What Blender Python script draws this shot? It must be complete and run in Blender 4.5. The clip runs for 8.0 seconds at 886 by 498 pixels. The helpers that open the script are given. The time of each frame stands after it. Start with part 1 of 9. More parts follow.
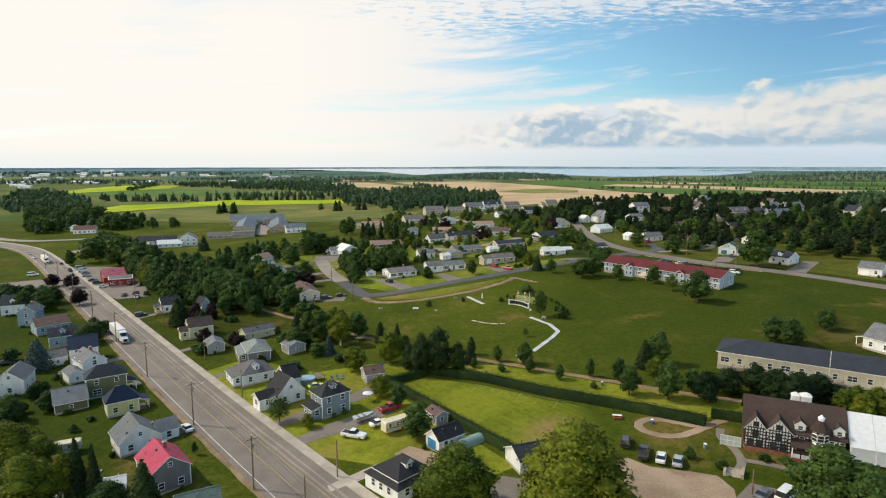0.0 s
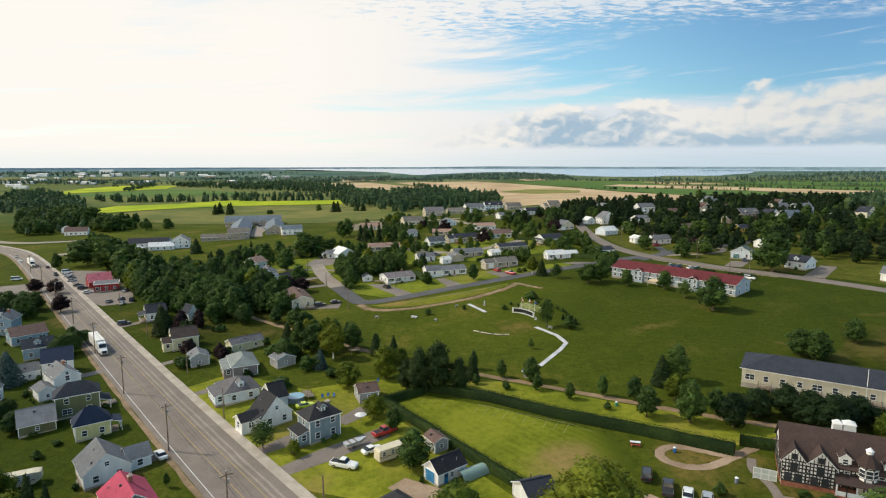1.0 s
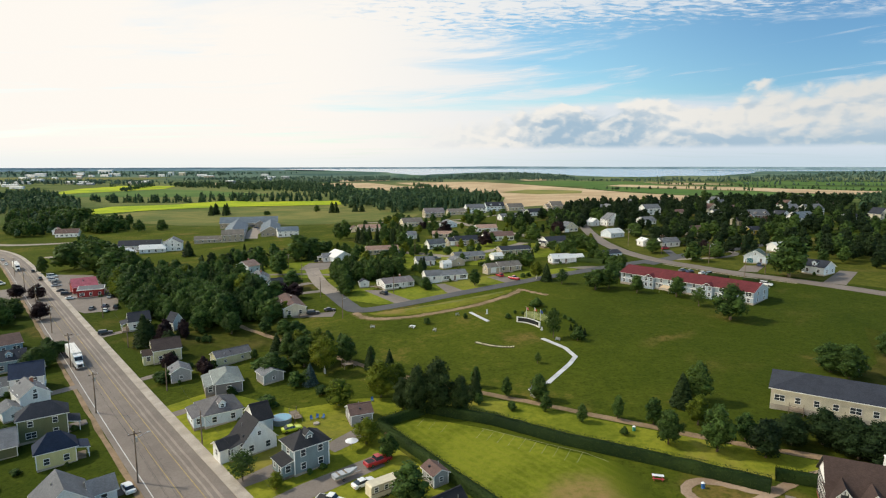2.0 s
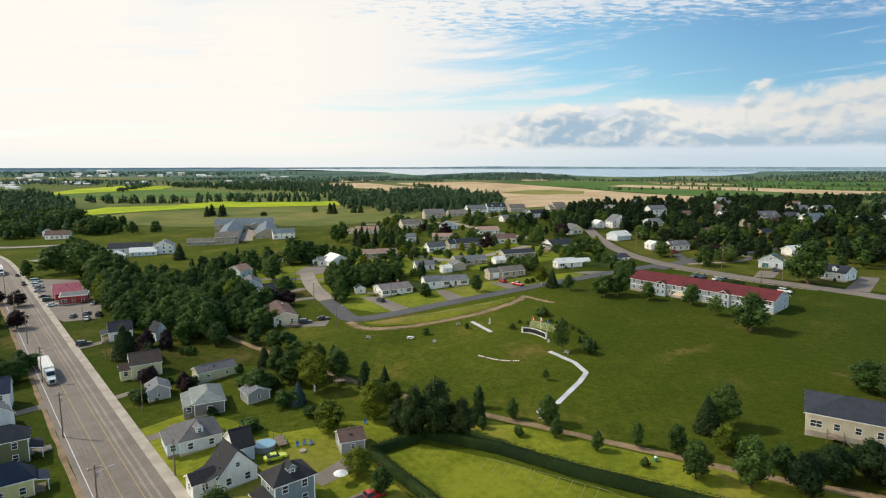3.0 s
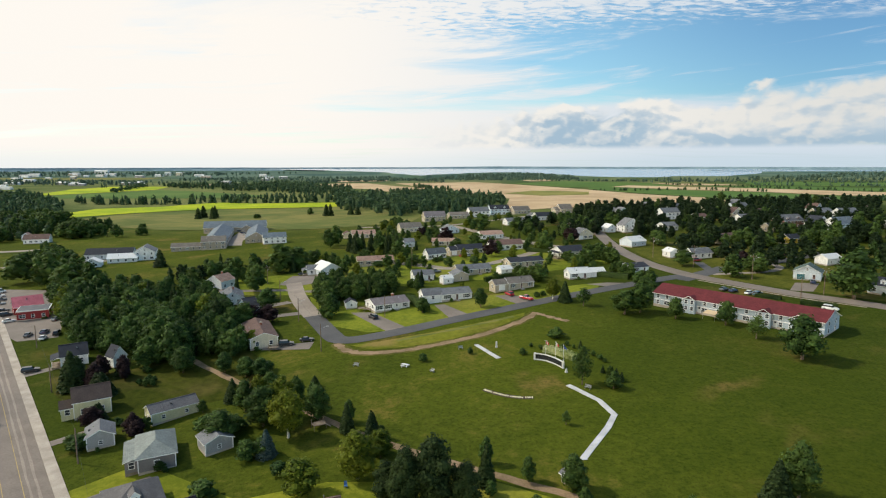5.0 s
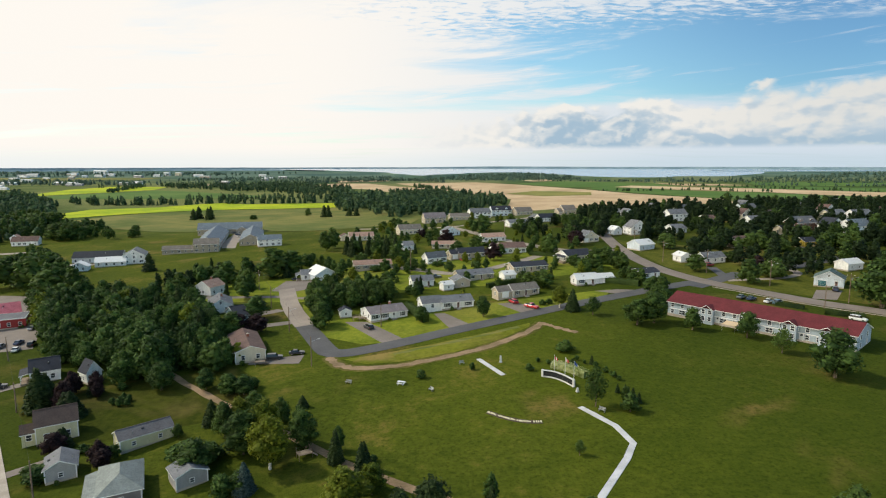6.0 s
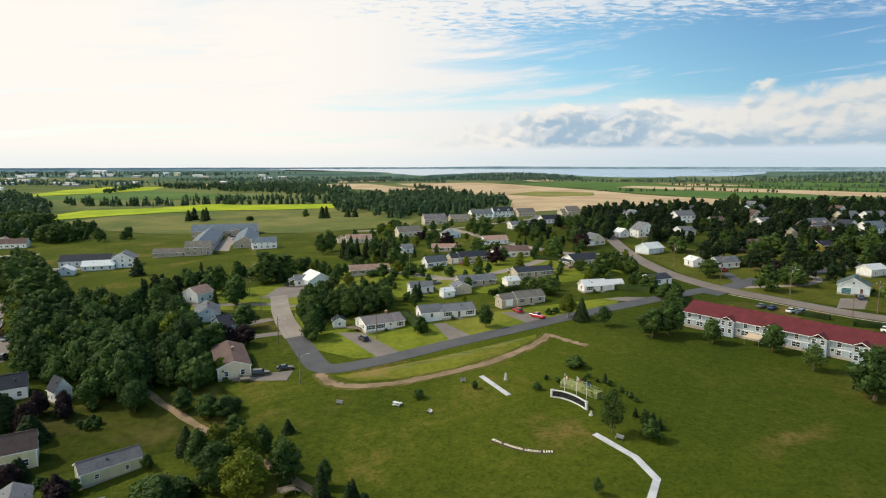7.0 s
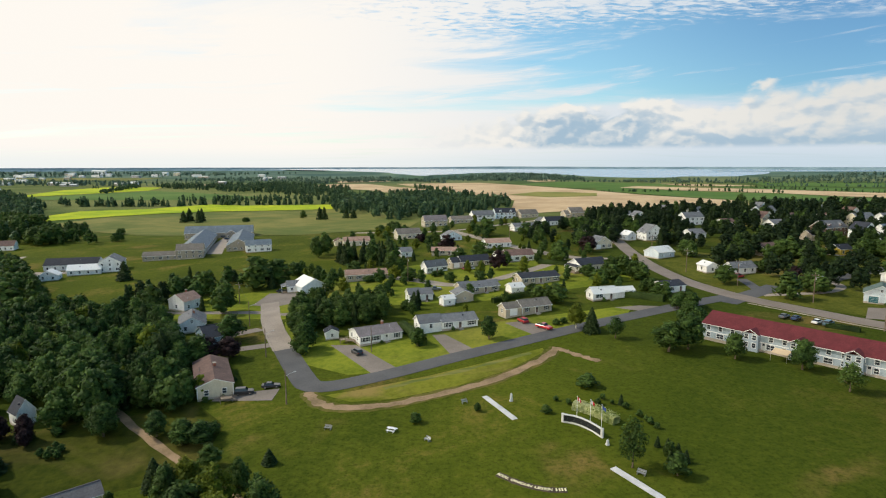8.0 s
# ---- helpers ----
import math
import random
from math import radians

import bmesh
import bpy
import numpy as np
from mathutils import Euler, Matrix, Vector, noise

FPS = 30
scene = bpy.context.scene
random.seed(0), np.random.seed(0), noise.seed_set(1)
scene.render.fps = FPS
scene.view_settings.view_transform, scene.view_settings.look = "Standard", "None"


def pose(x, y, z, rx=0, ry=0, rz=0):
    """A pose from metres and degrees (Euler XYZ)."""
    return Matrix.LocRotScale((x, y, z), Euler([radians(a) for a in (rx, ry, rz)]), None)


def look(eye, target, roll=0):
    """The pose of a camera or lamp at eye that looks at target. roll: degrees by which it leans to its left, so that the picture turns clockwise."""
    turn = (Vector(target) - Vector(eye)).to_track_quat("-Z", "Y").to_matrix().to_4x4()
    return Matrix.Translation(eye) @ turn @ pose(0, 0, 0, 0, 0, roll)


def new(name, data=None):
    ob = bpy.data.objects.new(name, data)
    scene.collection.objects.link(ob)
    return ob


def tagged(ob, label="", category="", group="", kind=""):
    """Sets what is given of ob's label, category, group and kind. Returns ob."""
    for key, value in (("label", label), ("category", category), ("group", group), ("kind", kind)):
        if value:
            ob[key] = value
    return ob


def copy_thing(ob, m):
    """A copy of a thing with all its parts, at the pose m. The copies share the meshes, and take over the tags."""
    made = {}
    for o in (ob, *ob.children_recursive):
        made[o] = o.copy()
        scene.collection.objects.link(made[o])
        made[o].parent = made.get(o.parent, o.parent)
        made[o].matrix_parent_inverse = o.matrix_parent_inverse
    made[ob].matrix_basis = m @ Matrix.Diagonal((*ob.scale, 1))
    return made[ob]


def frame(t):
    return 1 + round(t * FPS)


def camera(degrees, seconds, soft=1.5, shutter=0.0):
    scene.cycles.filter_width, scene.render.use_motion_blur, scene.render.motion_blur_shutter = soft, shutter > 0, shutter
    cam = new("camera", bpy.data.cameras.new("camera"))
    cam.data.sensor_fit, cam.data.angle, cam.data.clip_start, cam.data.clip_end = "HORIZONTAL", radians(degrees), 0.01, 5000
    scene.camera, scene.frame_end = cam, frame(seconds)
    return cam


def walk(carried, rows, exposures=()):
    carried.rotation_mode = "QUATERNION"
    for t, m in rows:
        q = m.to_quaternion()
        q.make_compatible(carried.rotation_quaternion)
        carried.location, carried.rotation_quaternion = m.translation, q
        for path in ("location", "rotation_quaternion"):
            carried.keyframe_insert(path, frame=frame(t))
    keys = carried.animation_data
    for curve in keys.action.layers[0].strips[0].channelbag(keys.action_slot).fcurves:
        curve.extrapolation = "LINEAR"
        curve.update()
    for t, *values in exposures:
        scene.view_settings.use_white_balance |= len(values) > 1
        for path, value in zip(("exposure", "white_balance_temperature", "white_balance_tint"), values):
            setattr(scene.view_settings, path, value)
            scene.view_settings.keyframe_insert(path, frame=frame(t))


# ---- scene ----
# ---------------------------------------------------------------- camera
cam = camera(73.7, 8.0, soft=1.15)


def flight(t):
    u = t / 8
    return pose(1.14 * u - 0.4 * u * (1 - u), 103.7 * u - 3.06 * u * (1 - u), 56 + 0.3 * u, 90 - 8.16, 0, 0.171 * u + 0.23 * u * u)


walk(cam, [(t, flight(t)) for t in (0, 0.5, 1, 1.5, 2, 2.5, 3, 3.5, 4, 4.5, 5, 5.5, 6, 6.5, 7, 7.5, 8)])

# ---------------------------------------------------------------- sun and sky
SUN_AZ, SUN_EL = radians(-74), radians(42)      # from north (+y), to the west
sun_data = bpy.data.lights.new("sun", "SUN")
sun_data.energy, sun_data.angle, sun_data.color = 3.5, radians(2.0), (1.0, 0.91, 0.74)
sun = new("sun", sun_data)
sun_dir = Vector((math.sin(SUN_AZ) * math.cos(SUN_EL), math.cos(SUN_AZ) * math.cos(SUN_EL), math.sin(SUN_EL)))
sun.matrix_world = look(sun_dir * 900, (0, 0, 0))


class Nodes:
    """Short hand for building a node tree."""

    def __init__(self, tree):
        self.t = tree
        tree.nodes.clear()

    def add(self, kind, **kw):
        n = self.t.nodes.new(kind)
        if "operation" in kw:
            n.operation = kw["operation"]
        if "clamp" in kw:
            n.use_clamp = kw["clamp"]
        if "blend" in kw:
            n.data_type, n.blend_type = "RGBA", kw["blend"]
        if "feature" in kw:
            n.feature = kw["feature"]
        return n

    def put(self, sock, val):
        if isinstance(val, bpy.types.NodeSocket):
            self.t.links.new(val, sock)
        else:
            sock.default_value = val

    def math(self, op, a, b=0.0, clamp=False):
        n = self.add("ShaderNodeMath", operation=op, clamp=clamp)
        self.put(n.inputs[0], a)
        self.put(n.inputs[1], b)
        return n.outputs[0]

    def step(self, v, lo, hi, a=0.0, b=1.0):
        n = self.add("ShaderNodeMapRange")
        n.interpolation_type = "SMOOTHSTEP"
        for i, x in enumerate((v, lo, hi, a, b)):
            self.put(n.inputs[i], x)
        return n.outputs[0]

    def mix(self, f, a, b, blend="MIX"):
        n = self.add("ShaderNodeMix", blend=blend)
        self.put(n.inputs[0], f)
        for i, c in ((6, a), (7, b)):
            self.put(n.inputs[i], (*c, 1) if isinstance(c, tuple) and len(c) == 3 else c)
        return n.outputs[2]

    def noise(self, vec, scale, detail=4.0, rough=0.55, distort=0.0):
        n = self.add("ShaderNodeTexNoise")
        if vec is not None:
            self.put(n.inputs["Vector"], vec)
        n.inputs["Scale"].default_value, n.inputs["Detail"].default_value = scale, detail
        n.inputs["Roughness"].default_value, n.inputs["Distortion"].default_value = rough, distort
        return n.outputs[0]

    def vec(self, x, y, z):
        n = self.add("ShaderNodeCombineXYZ")
        for i, v in enumerate((x, y, z)):
            self.put(n.inputs[i], v)
        return n.outputs[0]

    def scaled(self, v, s):
        n = self.add("ShaderNodeVectorMath", operation="MULTIPLY")
        self.put(n.inputs[0], v)
        self.put(n.inputs[1], s)
        return n.outputs[0]


world = bpy.data.worlds.new("world")
scene.world = world
world.use_nodes = True
w = Nodes(world.node_tree)
gen = w.add("ShaderNodeTexCoord").outputs["Generated"]
sep = w.add("ShaderNodeSeparateXYZ")
w.put(sep.inputs[0], gen)
X, Y, Z = sep.outputs
az = w.math("ARCTAN2", X, Y)
el = w.math("ARCSINE", Z)
sky = w.add("ShaderNodeTexSky")
sky.sky_type, sky.sun_disc, sky.sun_elevation, sky.sun_rotation = "NISHITA", False, SUN_EL, SUN_AZ
sky.altitude, sky.air_density, sky.dust_density, sky.ozone_density = 60, 1.0, 0.6, 2.5
blue = w.mix(1.0, sky.outputs[0], w.mix(w.step(az, 0.15, 0.62), (0.135, 0.172, 0.165), (0.080, 0.116, 0.132)), "MULTIPLY")
# high cloud sheet, seen in perspective
zz = w.math("ADD", w.math("MAXIMUM", Z, 0.0), 0.07)
flat = w.vec(w.math("DIVIDE", X, zz), w.math("DIVIDE", Y, zz), 0.0)
streak = w.noise(w.scaled(flat, (0.30, 0.95, 1.0)), 1.0, 7.0, 0.6, 0.7)
ripple = w.noise(w.scaled(flat, (7.0, 13.0, 1.0)), 1.6, 3.0, 0.6, 0.6)
# cover: thick to the west, open to the north-east between the low banks and the high ripples
east = w.step(az, -0.12, 0.26)
mid_open = w.math("MULTIPLY", w.step(el, 0.075, 0.125), w.step(el, 0.275, 0.19))
far_east = w.step(az, 0.28, 0.58)
gap = w.math("MULTIPLY", east, w.math("MAXIMUM", mid_open, w.math("MULTIPLY", far_east, w.step(el, 0.10, 0.17))))
cover = w.math("SUBTRACT", w.step(el, 0.30, 0.75, 1.0, 0.42), w.math("MULTIPLY", gap, 0.80))
field = w.math("ADD", w.math("MULTIPLY", w.math("SUBTRACT", streak, 0.5), 1.7), cover)
rip_amt = w.math("MULTIPLY", w.step(el, 0.18, 0.23), w.math("MULTIPLY", w.step(az, -0.25, 0.0), 2.6))
field = w.math("ADD", field, w.math("MULTIPLY", w.math("SUBTRACT", ripple, 0.50), rip_amt))
# thin drawn-out streaks between the two
thin = w.noise(w.vec(w.math("ADD", w.math("MULTIPLY", az, 3.2), w.math("MULTIPLY", el, 3.0)), w.math("SUBTRACT", w.math("MULTIPLY", el, 34.0), w.math("MULTIPLY", az, 3.5)), 2.0), 1.3, 6.0, 0.62, 0.4)
thin_amt = w.math("MULTIPLY", w.step(thin, 0.46, 0.72, 0.0, 0.62), w.math("MULTIPLY", w.step(el, 0.09, 0.12), w.step(el, 0.235, 0.17)))
field = w.math("ADD", field, thin_amt)
sheet_amt = w.step(field, 0.22, 1.02)
# low cumulus banks above the horizon: billows in three sizes
def billow(da, de):
    """Height of the cloud heads round a direction, shifted a little in azimuth and elevation."""
    a, e = w.math("ADD", az, da), w.math("ADD", el, de)
    bend = w.noise(w.vec(w.math("MULTIPLY", a, 14.0), w.math("MULTIPLY", e, 22.0), 2.2), 1.0, 4.0, 0.6)
    bend = w.math("MULTIPLY", w.math("SUBTRACT", bend, 0.5), 0.055)
    out = None
    for size, weight in ((11.0, 0.52), (27.0, 0.30), (62.0, 0.18)):
        v = w.add("ShaderNodeTexVoronoi", feature="SMOOTH_F1")
        v.inputs["Smoothness"].default_value = 0.35
        w.put(v.inputs["Vector"], w.vec(w.math("ADD", a, bend), w.math("MULTIPLY", w.math("ADD", e, bend), 1.7), size * 0.013))
        v.inputs["Scale"].default_value = size
        q = w.math("MULTIPLY", w.math("SUBTRACT", 1.0, v.outputs[0]), weight)
        out = q if out is None else w.math("ADD", out, q)
    return out


head = billow(0.0, 0.0)
toward = billow(-0.007, 0.008)
top = w.math("ADD", 0.098, w.math("MULTIPLY", w.step(az, 0.36, 0.66), 0.020))
top = w.math("SUBTRACT", top, w.math("MULTIPLY", w.step(az, 0.18, 0.02), 0.040))
top = w.math("ADD", top, w.math("MULTIPLY", w.math("SUBTRACT", w.noise(w.vec(az, 0.0, 1.7), 5.0, 3.0, 0.6), 0.5), 0.050))
top = w.math("ADD", top, w.math("MULTIPLY", w.math("SUBTRACT", head, 0.58), 0.075))
inner = w.math("SUBTRACT", top, el)
bank = w.math("MULTIPLY", w.step(inner, -0.006, 0.013), w.step(el, 0.022, 0.032))
relief = w.step(w.math("SUBTRACT", head, toward), -0.16, 0.16)
wisp = w.noise(w.vec(w.math("MULTIPLY", az, 30.0), w.math("MULTIPLY", el, 60.0), 6.1), 1.0, 6.0, 0.62)
depth_in = w.step(inner, 0.004, 0.085)
lit = w.math("ADD", w.math("MULTIPLY", relief, 0.62), w.math("SUBTRACT", 0.58, w.math("MULTIPLY", depth_in, 0.30)))
lit = w.math("ADD", lit, w.math("MULTIPLY", w.math("SUBTRACT", wisp, 0.5), 0.60))
broad_shade = w.noise(w.vec(w.math("MULTIPLY", az, 9.0), w.math("MULTIPLY", el, 30.0), 4.4), 1.0, 3.0, 0.5)
shadow_side = w.math("MULTIPLY", w.step(w.math("ABSOLUTE", w.math("SUBTRACT", az, 0.235)), 0.165, 0.055), w.step(el, 0.100, 0.066))
shadow_side = w.math("MULTIPLY", shadow_side, w.step(head, 0.80, 0.62))
shadow_side = w.math("MAXIMUM", shadow_side, w.math("MULTIPLY", w.step(broad_shade, 0.50, 0.68), w.math("MULTIPLY", w.step(az, 0.10, 0.28), w.step(el, 0.120, 0.080, 0.0, 0.65))))
floor_dark = w.math("MULTIPLY", w.step(el, 0.060, 0.034), w.step(az, 0.05, 0.22))
under = w.math("MAXIMUM", shadow_side, w.math("MULTIPLY", floor_dark, 0.85))
lit = w.math("SUBTRACT", lit, w.math("MULTIPLY", under, 0.50), True)
bank_lit = w.mix(w.step(az, 0.25, 0.62), (0.94, 0.91, 0.85), (0.80, 0.79, 0.75))
bank_col = w.mix(w.step(lit, 0.0, 1.0), w.mix(under, (0.58, 0.67, 0.74), (0.38, 0.53, 0.66)), bank_lit)
glow = w.step(az, 0.50, -0.30)
sheet_col = w.mix(glow, (0.70, 0.78, 0.86), (1.05, 1.0, 0.93))
col = w.mix(sheet_amt, blue, sheet_col)
bank_amt = w.math("MULTIPLY", bank, w.math("MULTIPLY", w.step(az, -0.10, 0.12), 0.95))
col = w.mix(bank_amt, col, bank_col)
hazy = w.math("MULTIPLY", w.step(el, 0.030, 0.0), 0.65)
col = w.mix(hazy, col, w.mix(glow, (0.56, 0.70, 0.79), (0.86, 0.92, 0.92)))
# the clouds opposite the sun are lit from the front, and so brighter
behind = w.step(w.math("ABSOLUTE", az), 0.9, 1.9, 1.0, 1.7)
behind = w.math("MULTIPLY", behind, w.math("ADD", 1.0, w.math("MULTIPLY", w.step(w.math("ABSOLUTE", az), 1.1, 2.0), w.step(el, 0.75, 0.25, 0.0, 0.75))))
col = w.mix(1.0, col, w.vec(behind, w.math("POWER", behind, 0.90), w.math("POWER", behind, 0.68)), "MULTIPLY")
bg = w.add("ShaderNodeBackground")
w.put(bg.inputs[0], col)
bg.inputs[1].default_value = 0.95
w.put(w.add("ShaderNodeOutputWorld").inputs[0], bg.outputs[0])

# ---------------------------------------------------------------- materials


def material(name, build):
    m = bpy.data.materials.new(name)
    m.use_nodes = True
    n = Nodes(m.node_tree)
    b = n.add("ShaderNodeBsdfPrincipled")
    build(n, b)
    if not any(k.bl_idname == "ShaderNodeOutputMaterial" for k in n.t.nodes):
        n.put(n.add("ShaderNodeOutputMaterial").inputs[0], b.outputs[0])
    return m


def bump(n, b, height, strength, dist):
    k = n.add("ShaderNodeBump")
    k.inputs["Strength"].default_value, k.inputs["Distance"].default_value = strength, dist
    n.put(k.inputs["Height"], height)
    n.put(b.inputs["Normal"], k.outputs[0])


def place(n):
    return n.add("ShaderNodeNewGeometry").outputs["Position"]


def local(n):
    return n.add("ShaderNodeTexCoord").outputs["Object"]


def own(n):
    return n.add("ShaderNodeObjectInfo").outputs["Random"]


def mottled(name, dark, light, scale=0.5, rough=0.9, grain=6.0, relief=0.3, spec=0.3, metal=0.0):
    """A surface of two tones at two scales, in world space."""
    def build(n, b):
        p = place(n)
        f = n.math("ADD", n.math("MULTIPLY", n.noise(p, scale, 5.0), 0.65), n.math("MULTIPLY", n.noise(p, grain, 4.0), 0.35))
        n.put(b.inputs["Base Color"], n.mix(n.step(f, 0.36, 0.64), dark, light))
        n.put(b.inputs["Roughness"], rough)
        n.put(b.inputs["Metallic"], metal)
        n.put(b.inputs["Specular IOR Level"], spec)
        bump(n, b, n.noise(p, grain, 4.0), relief, 0.05)
    return material(name, build)


def siding(name, col, lap=0.14):
    def build(n, b):
        p = local(n)
        s = n.add("ShaderNodeSeparateXYZ")
        n.put(s.inputs[0], p)
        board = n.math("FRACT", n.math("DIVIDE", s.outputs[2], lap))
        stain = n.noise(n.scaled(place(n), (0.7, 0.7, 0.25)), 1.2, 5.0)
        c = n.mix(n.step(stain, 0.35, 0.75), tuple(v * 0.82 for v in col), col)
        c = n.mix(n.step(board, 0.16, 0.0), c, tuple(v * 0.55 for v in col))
        n.put(b.inputs["Base Color"], c)
        n.put(b.inputs["Roughness"], 0.62)
        n.put(b.inputs["Specular IOR Level"], 0.3)
        bump(n, b, board, 0.4, 0.02)
    return material(name, build)


def shingles(name, col):
    def build(n, b):
        p = local(n)
        s = n.add("ShaderNodeSeparateXYZ")
        n.put(s.inputs[0], p)
        row = n.math("FRACT", n.math("DIVIDE", s.outputs[2], 0.085))
        tab = n.noise(n.scaled(p, (2.6, 2.6, 9.0)), 1.0, 2.0, 0.5)
        wear = n.noise(p, 0.45, 5.0, 0.6)
        v = n.math("ADD", n.math("MULTIPLY", tab, 0.5), n.math("MULTIPLY", wear, 0.6))
        v = n.math("ADD", v, n.math("MULTIPLY", n.math("SUBTRACT", own(n), 0.5), 0.15))
        c = n.mix(n.step(v, 0.35, 0.8), tuple(x * 0.68 for x in col), tuple(min(1, x * 1.25) for x in col))
        c = n.mix(n.step(row, 0.2, 0.0), c, tuple(x * 0.55 for x in col))
        n.put(b.inputs["Base Color"], c)
        n.put(b.inputs["Roughness"], 0.88)
        n.put(b.inputs["Specular IOR Level"], 0.25)
        bump(n, b, tab, 0.5, 0.03)
    return material(name, build)


def plain(name, col, rough=0.5, metal=0.0, vary=0.12):
    def build(n, b):
        f = n.noise(local(n), 1.7, 4.0)
        n.put(b.inputs["Base Color"], n.mix(n.step(f, 0.3, 0.7), tuple(v * (1 - vary) for v in col), col))
        n.put(b.inputs["Roughness"], n.math("ADD", n.math("MULTIPLY", f, 0.15), rough - 0.07))
        n.put(b.inputs["Metallic"], metal)
    return material(name, build)


def leafy(name, dark, light, turn=0.25):
    """Foliage: tone by leaf clump, by tree and by patches through the crown."""
    def build(n, b):
        isl = n.add("ShaderNodeNewGeometry").outputs["Random Per Island"]
        f = n.math("ADD", n.math("MULTIPLY", isl, 0.5), n.math("MULTIPLY", n.noise(place(n), 0.35, 3.0), 0.5))
        f = n.math("ADD", f, n.math("MULTIPLY", n.math("SUBTRACT", n.noise(place(n), 0.085, 2.0), 0.5), 1.1))
        c = n.mix(n.step(f, 0.2, 0.85), dark, light)
        c = n.mix(n.math("MULTIPLY", own(n), turn), c, (light[0] * 1.35, light[1] * 1.05, light[2] * 0.8))
        n.put(b.inputs["Base Color"], c)
        n.put(b.inputs["Roughness"], 0.7)
        n.put(b.inputs["Specular IOR Level"], 0.12)
        glow_through = n.add("ShaderNodeBsdfTranslucent")
        n.put(glow_through.inputs[0], n.mix(1.0, c, (1.25, 1.15, 0.6), "MULTIPLY"))
        both = n.add("ShaderNodeMixShader")
        n.put(both.inputs[0], 0.22)
        n.put(both.inputs[1], b.outputs[0])
        n.put(both.inputs[2], glow_through.outputs[0])
        n.put(n.add("ShaderNodeOutputMaterial").inputs[0], both.outputs[0])
    return material(name, build)


def grass_build(n, b):
    p = place(n)
    broad = n.noise(p, 0.006, 5.0, 0.6)
    mid = n.noise(p, 0.035, 5.0, 0.6, 0.4)
    fine = n.noise(p, 0.45, 5.0, 0.65)
    blade = n.noise(p, 4.0, 3.0, 0.7)
    f = n.math("ADD", n.math("MULTIPLY", mid, 0.55), n.math("MULTIPLY", fine, 0.45))
    c = n.mix(n.step(f, 0.34, 0.66), (0.032, 0.048, 0.005), (0.075, 0.089, 0.010))
    dry = n.math("MULTIPLY", n.step(n.math("ADD", n.math("MULTIPLY", mid, 0.7), n.math("MULTIPLY", fine, 0.3)), 0.54, 0.70), 0.62)
    c = n.mix(dry, c, (0.20, 0.130, 0.040))
    c = n.mix(n.math("MULTIPLY", n.step(broad, 0.42, 0.62), 0.4), c, (0.085, 0.105, 0.008))
    c = n.mix(n.math("MULTIPLY", n.step(blade, 0.4, 0.7), 0.25), c, (0.03, 0.045, 0.006))
    s = n.add("ShaderNodeSeparateXYZ")
    n.put(s.inputs[0], p)
    # grass painted darker for shade in the park's east and north-west; faint mowing swaths
    shade_amt = n.math("ADD", n.math("MAXIMUM", n.step(s.outputs[0], 18.0, 85.0), n.math("MULTIPLY", n.step(s.outputs[0], -48.0, -90.0), n.step(s.outputs[1], 340.0, 270.0))), n.math("MULTIPLY", n.math("SUBTRACT", broad, 0.5), 0.8), True)
    c = n.mix(n.math("MULTIPLY", shade_amt, 0.62), c, (0.025, 0.040, 0.005))
    swath = n.math("SINE", n.math("ADD", n.math("ADD", n.math("MULTIPLY", s.outputs[0], 0.95), n.math("MULTIPLY", s.outputs[1], 1.7)), n.math("MULTIPLY", mid, 9.0)))
    c = n.mix(n.math("MULTIPLY", n.step(swath, 0.2, 0.9), n.step(fine, 0.40, 0.75, 0.0, 0.10)), c, (0.12, 0.125, 0.014))
    bare = n.math("MULTIPLY", n.step(n.noise(p, 0.028, 3.0, 0.6, 0.5), 0.565, 0.70), n.step(fine, 0.30, 0.62, 0.10, 0.52))
    c = n.mix(bare, c, (0.22, 0.135, 0.050))
    # open country past the town: rough pasture and scrub
    country = n.noise(p, 0.0028, 4.0, 0.6, 0.5)
    wild = n.mix(n.step(country, 0.40, 0.58), (0.055, 0.088, 0.026), (0.16, 0.17, 0.062))
    wild = n.mix(n.math("MULTIPLY", n.step(fine, 0.35, 0.7), 0.5), wild, (0.07, 0.10, 0.02))
    c = n.mix(n.step(s.outputs[1], 520.0, 700.0), c, wild)
    # unbroken woodland on the far plain, its blue-green tint painted in for haze
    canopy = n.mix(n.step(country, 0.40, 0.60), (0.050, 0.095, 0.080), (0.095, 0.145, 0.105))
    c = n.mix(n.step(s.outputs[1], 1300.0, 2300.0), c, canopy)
    tuft = n.noise(p, 1.3, 4.0, 0.7)
    c = n.mix(n.step(tuft, 0.40, 0.66, 0.0, 0.40), c, n.mix(1.0, c, (1.45, 1.35, 1.3), "MULTIPLY"))
    c = n.mix(n.step(tuft, 0.50, 0.32, 0.0, 0.60), c, n.mix(1.0, c, (0.50, 0.56, 0.6), "MULTIPLY"))
    n.put(b.inputs["Base Color"], c)
    n.put(b.inputs["Roughness"], 0.95)
    n.put(b.inputs["Specular IOR Level"], 0.03)
    bump(n, b, n.noise(p, 1.6, 5.0, 0.7), 0.6, 0.25)


GRASS = material("grass", grass_build)


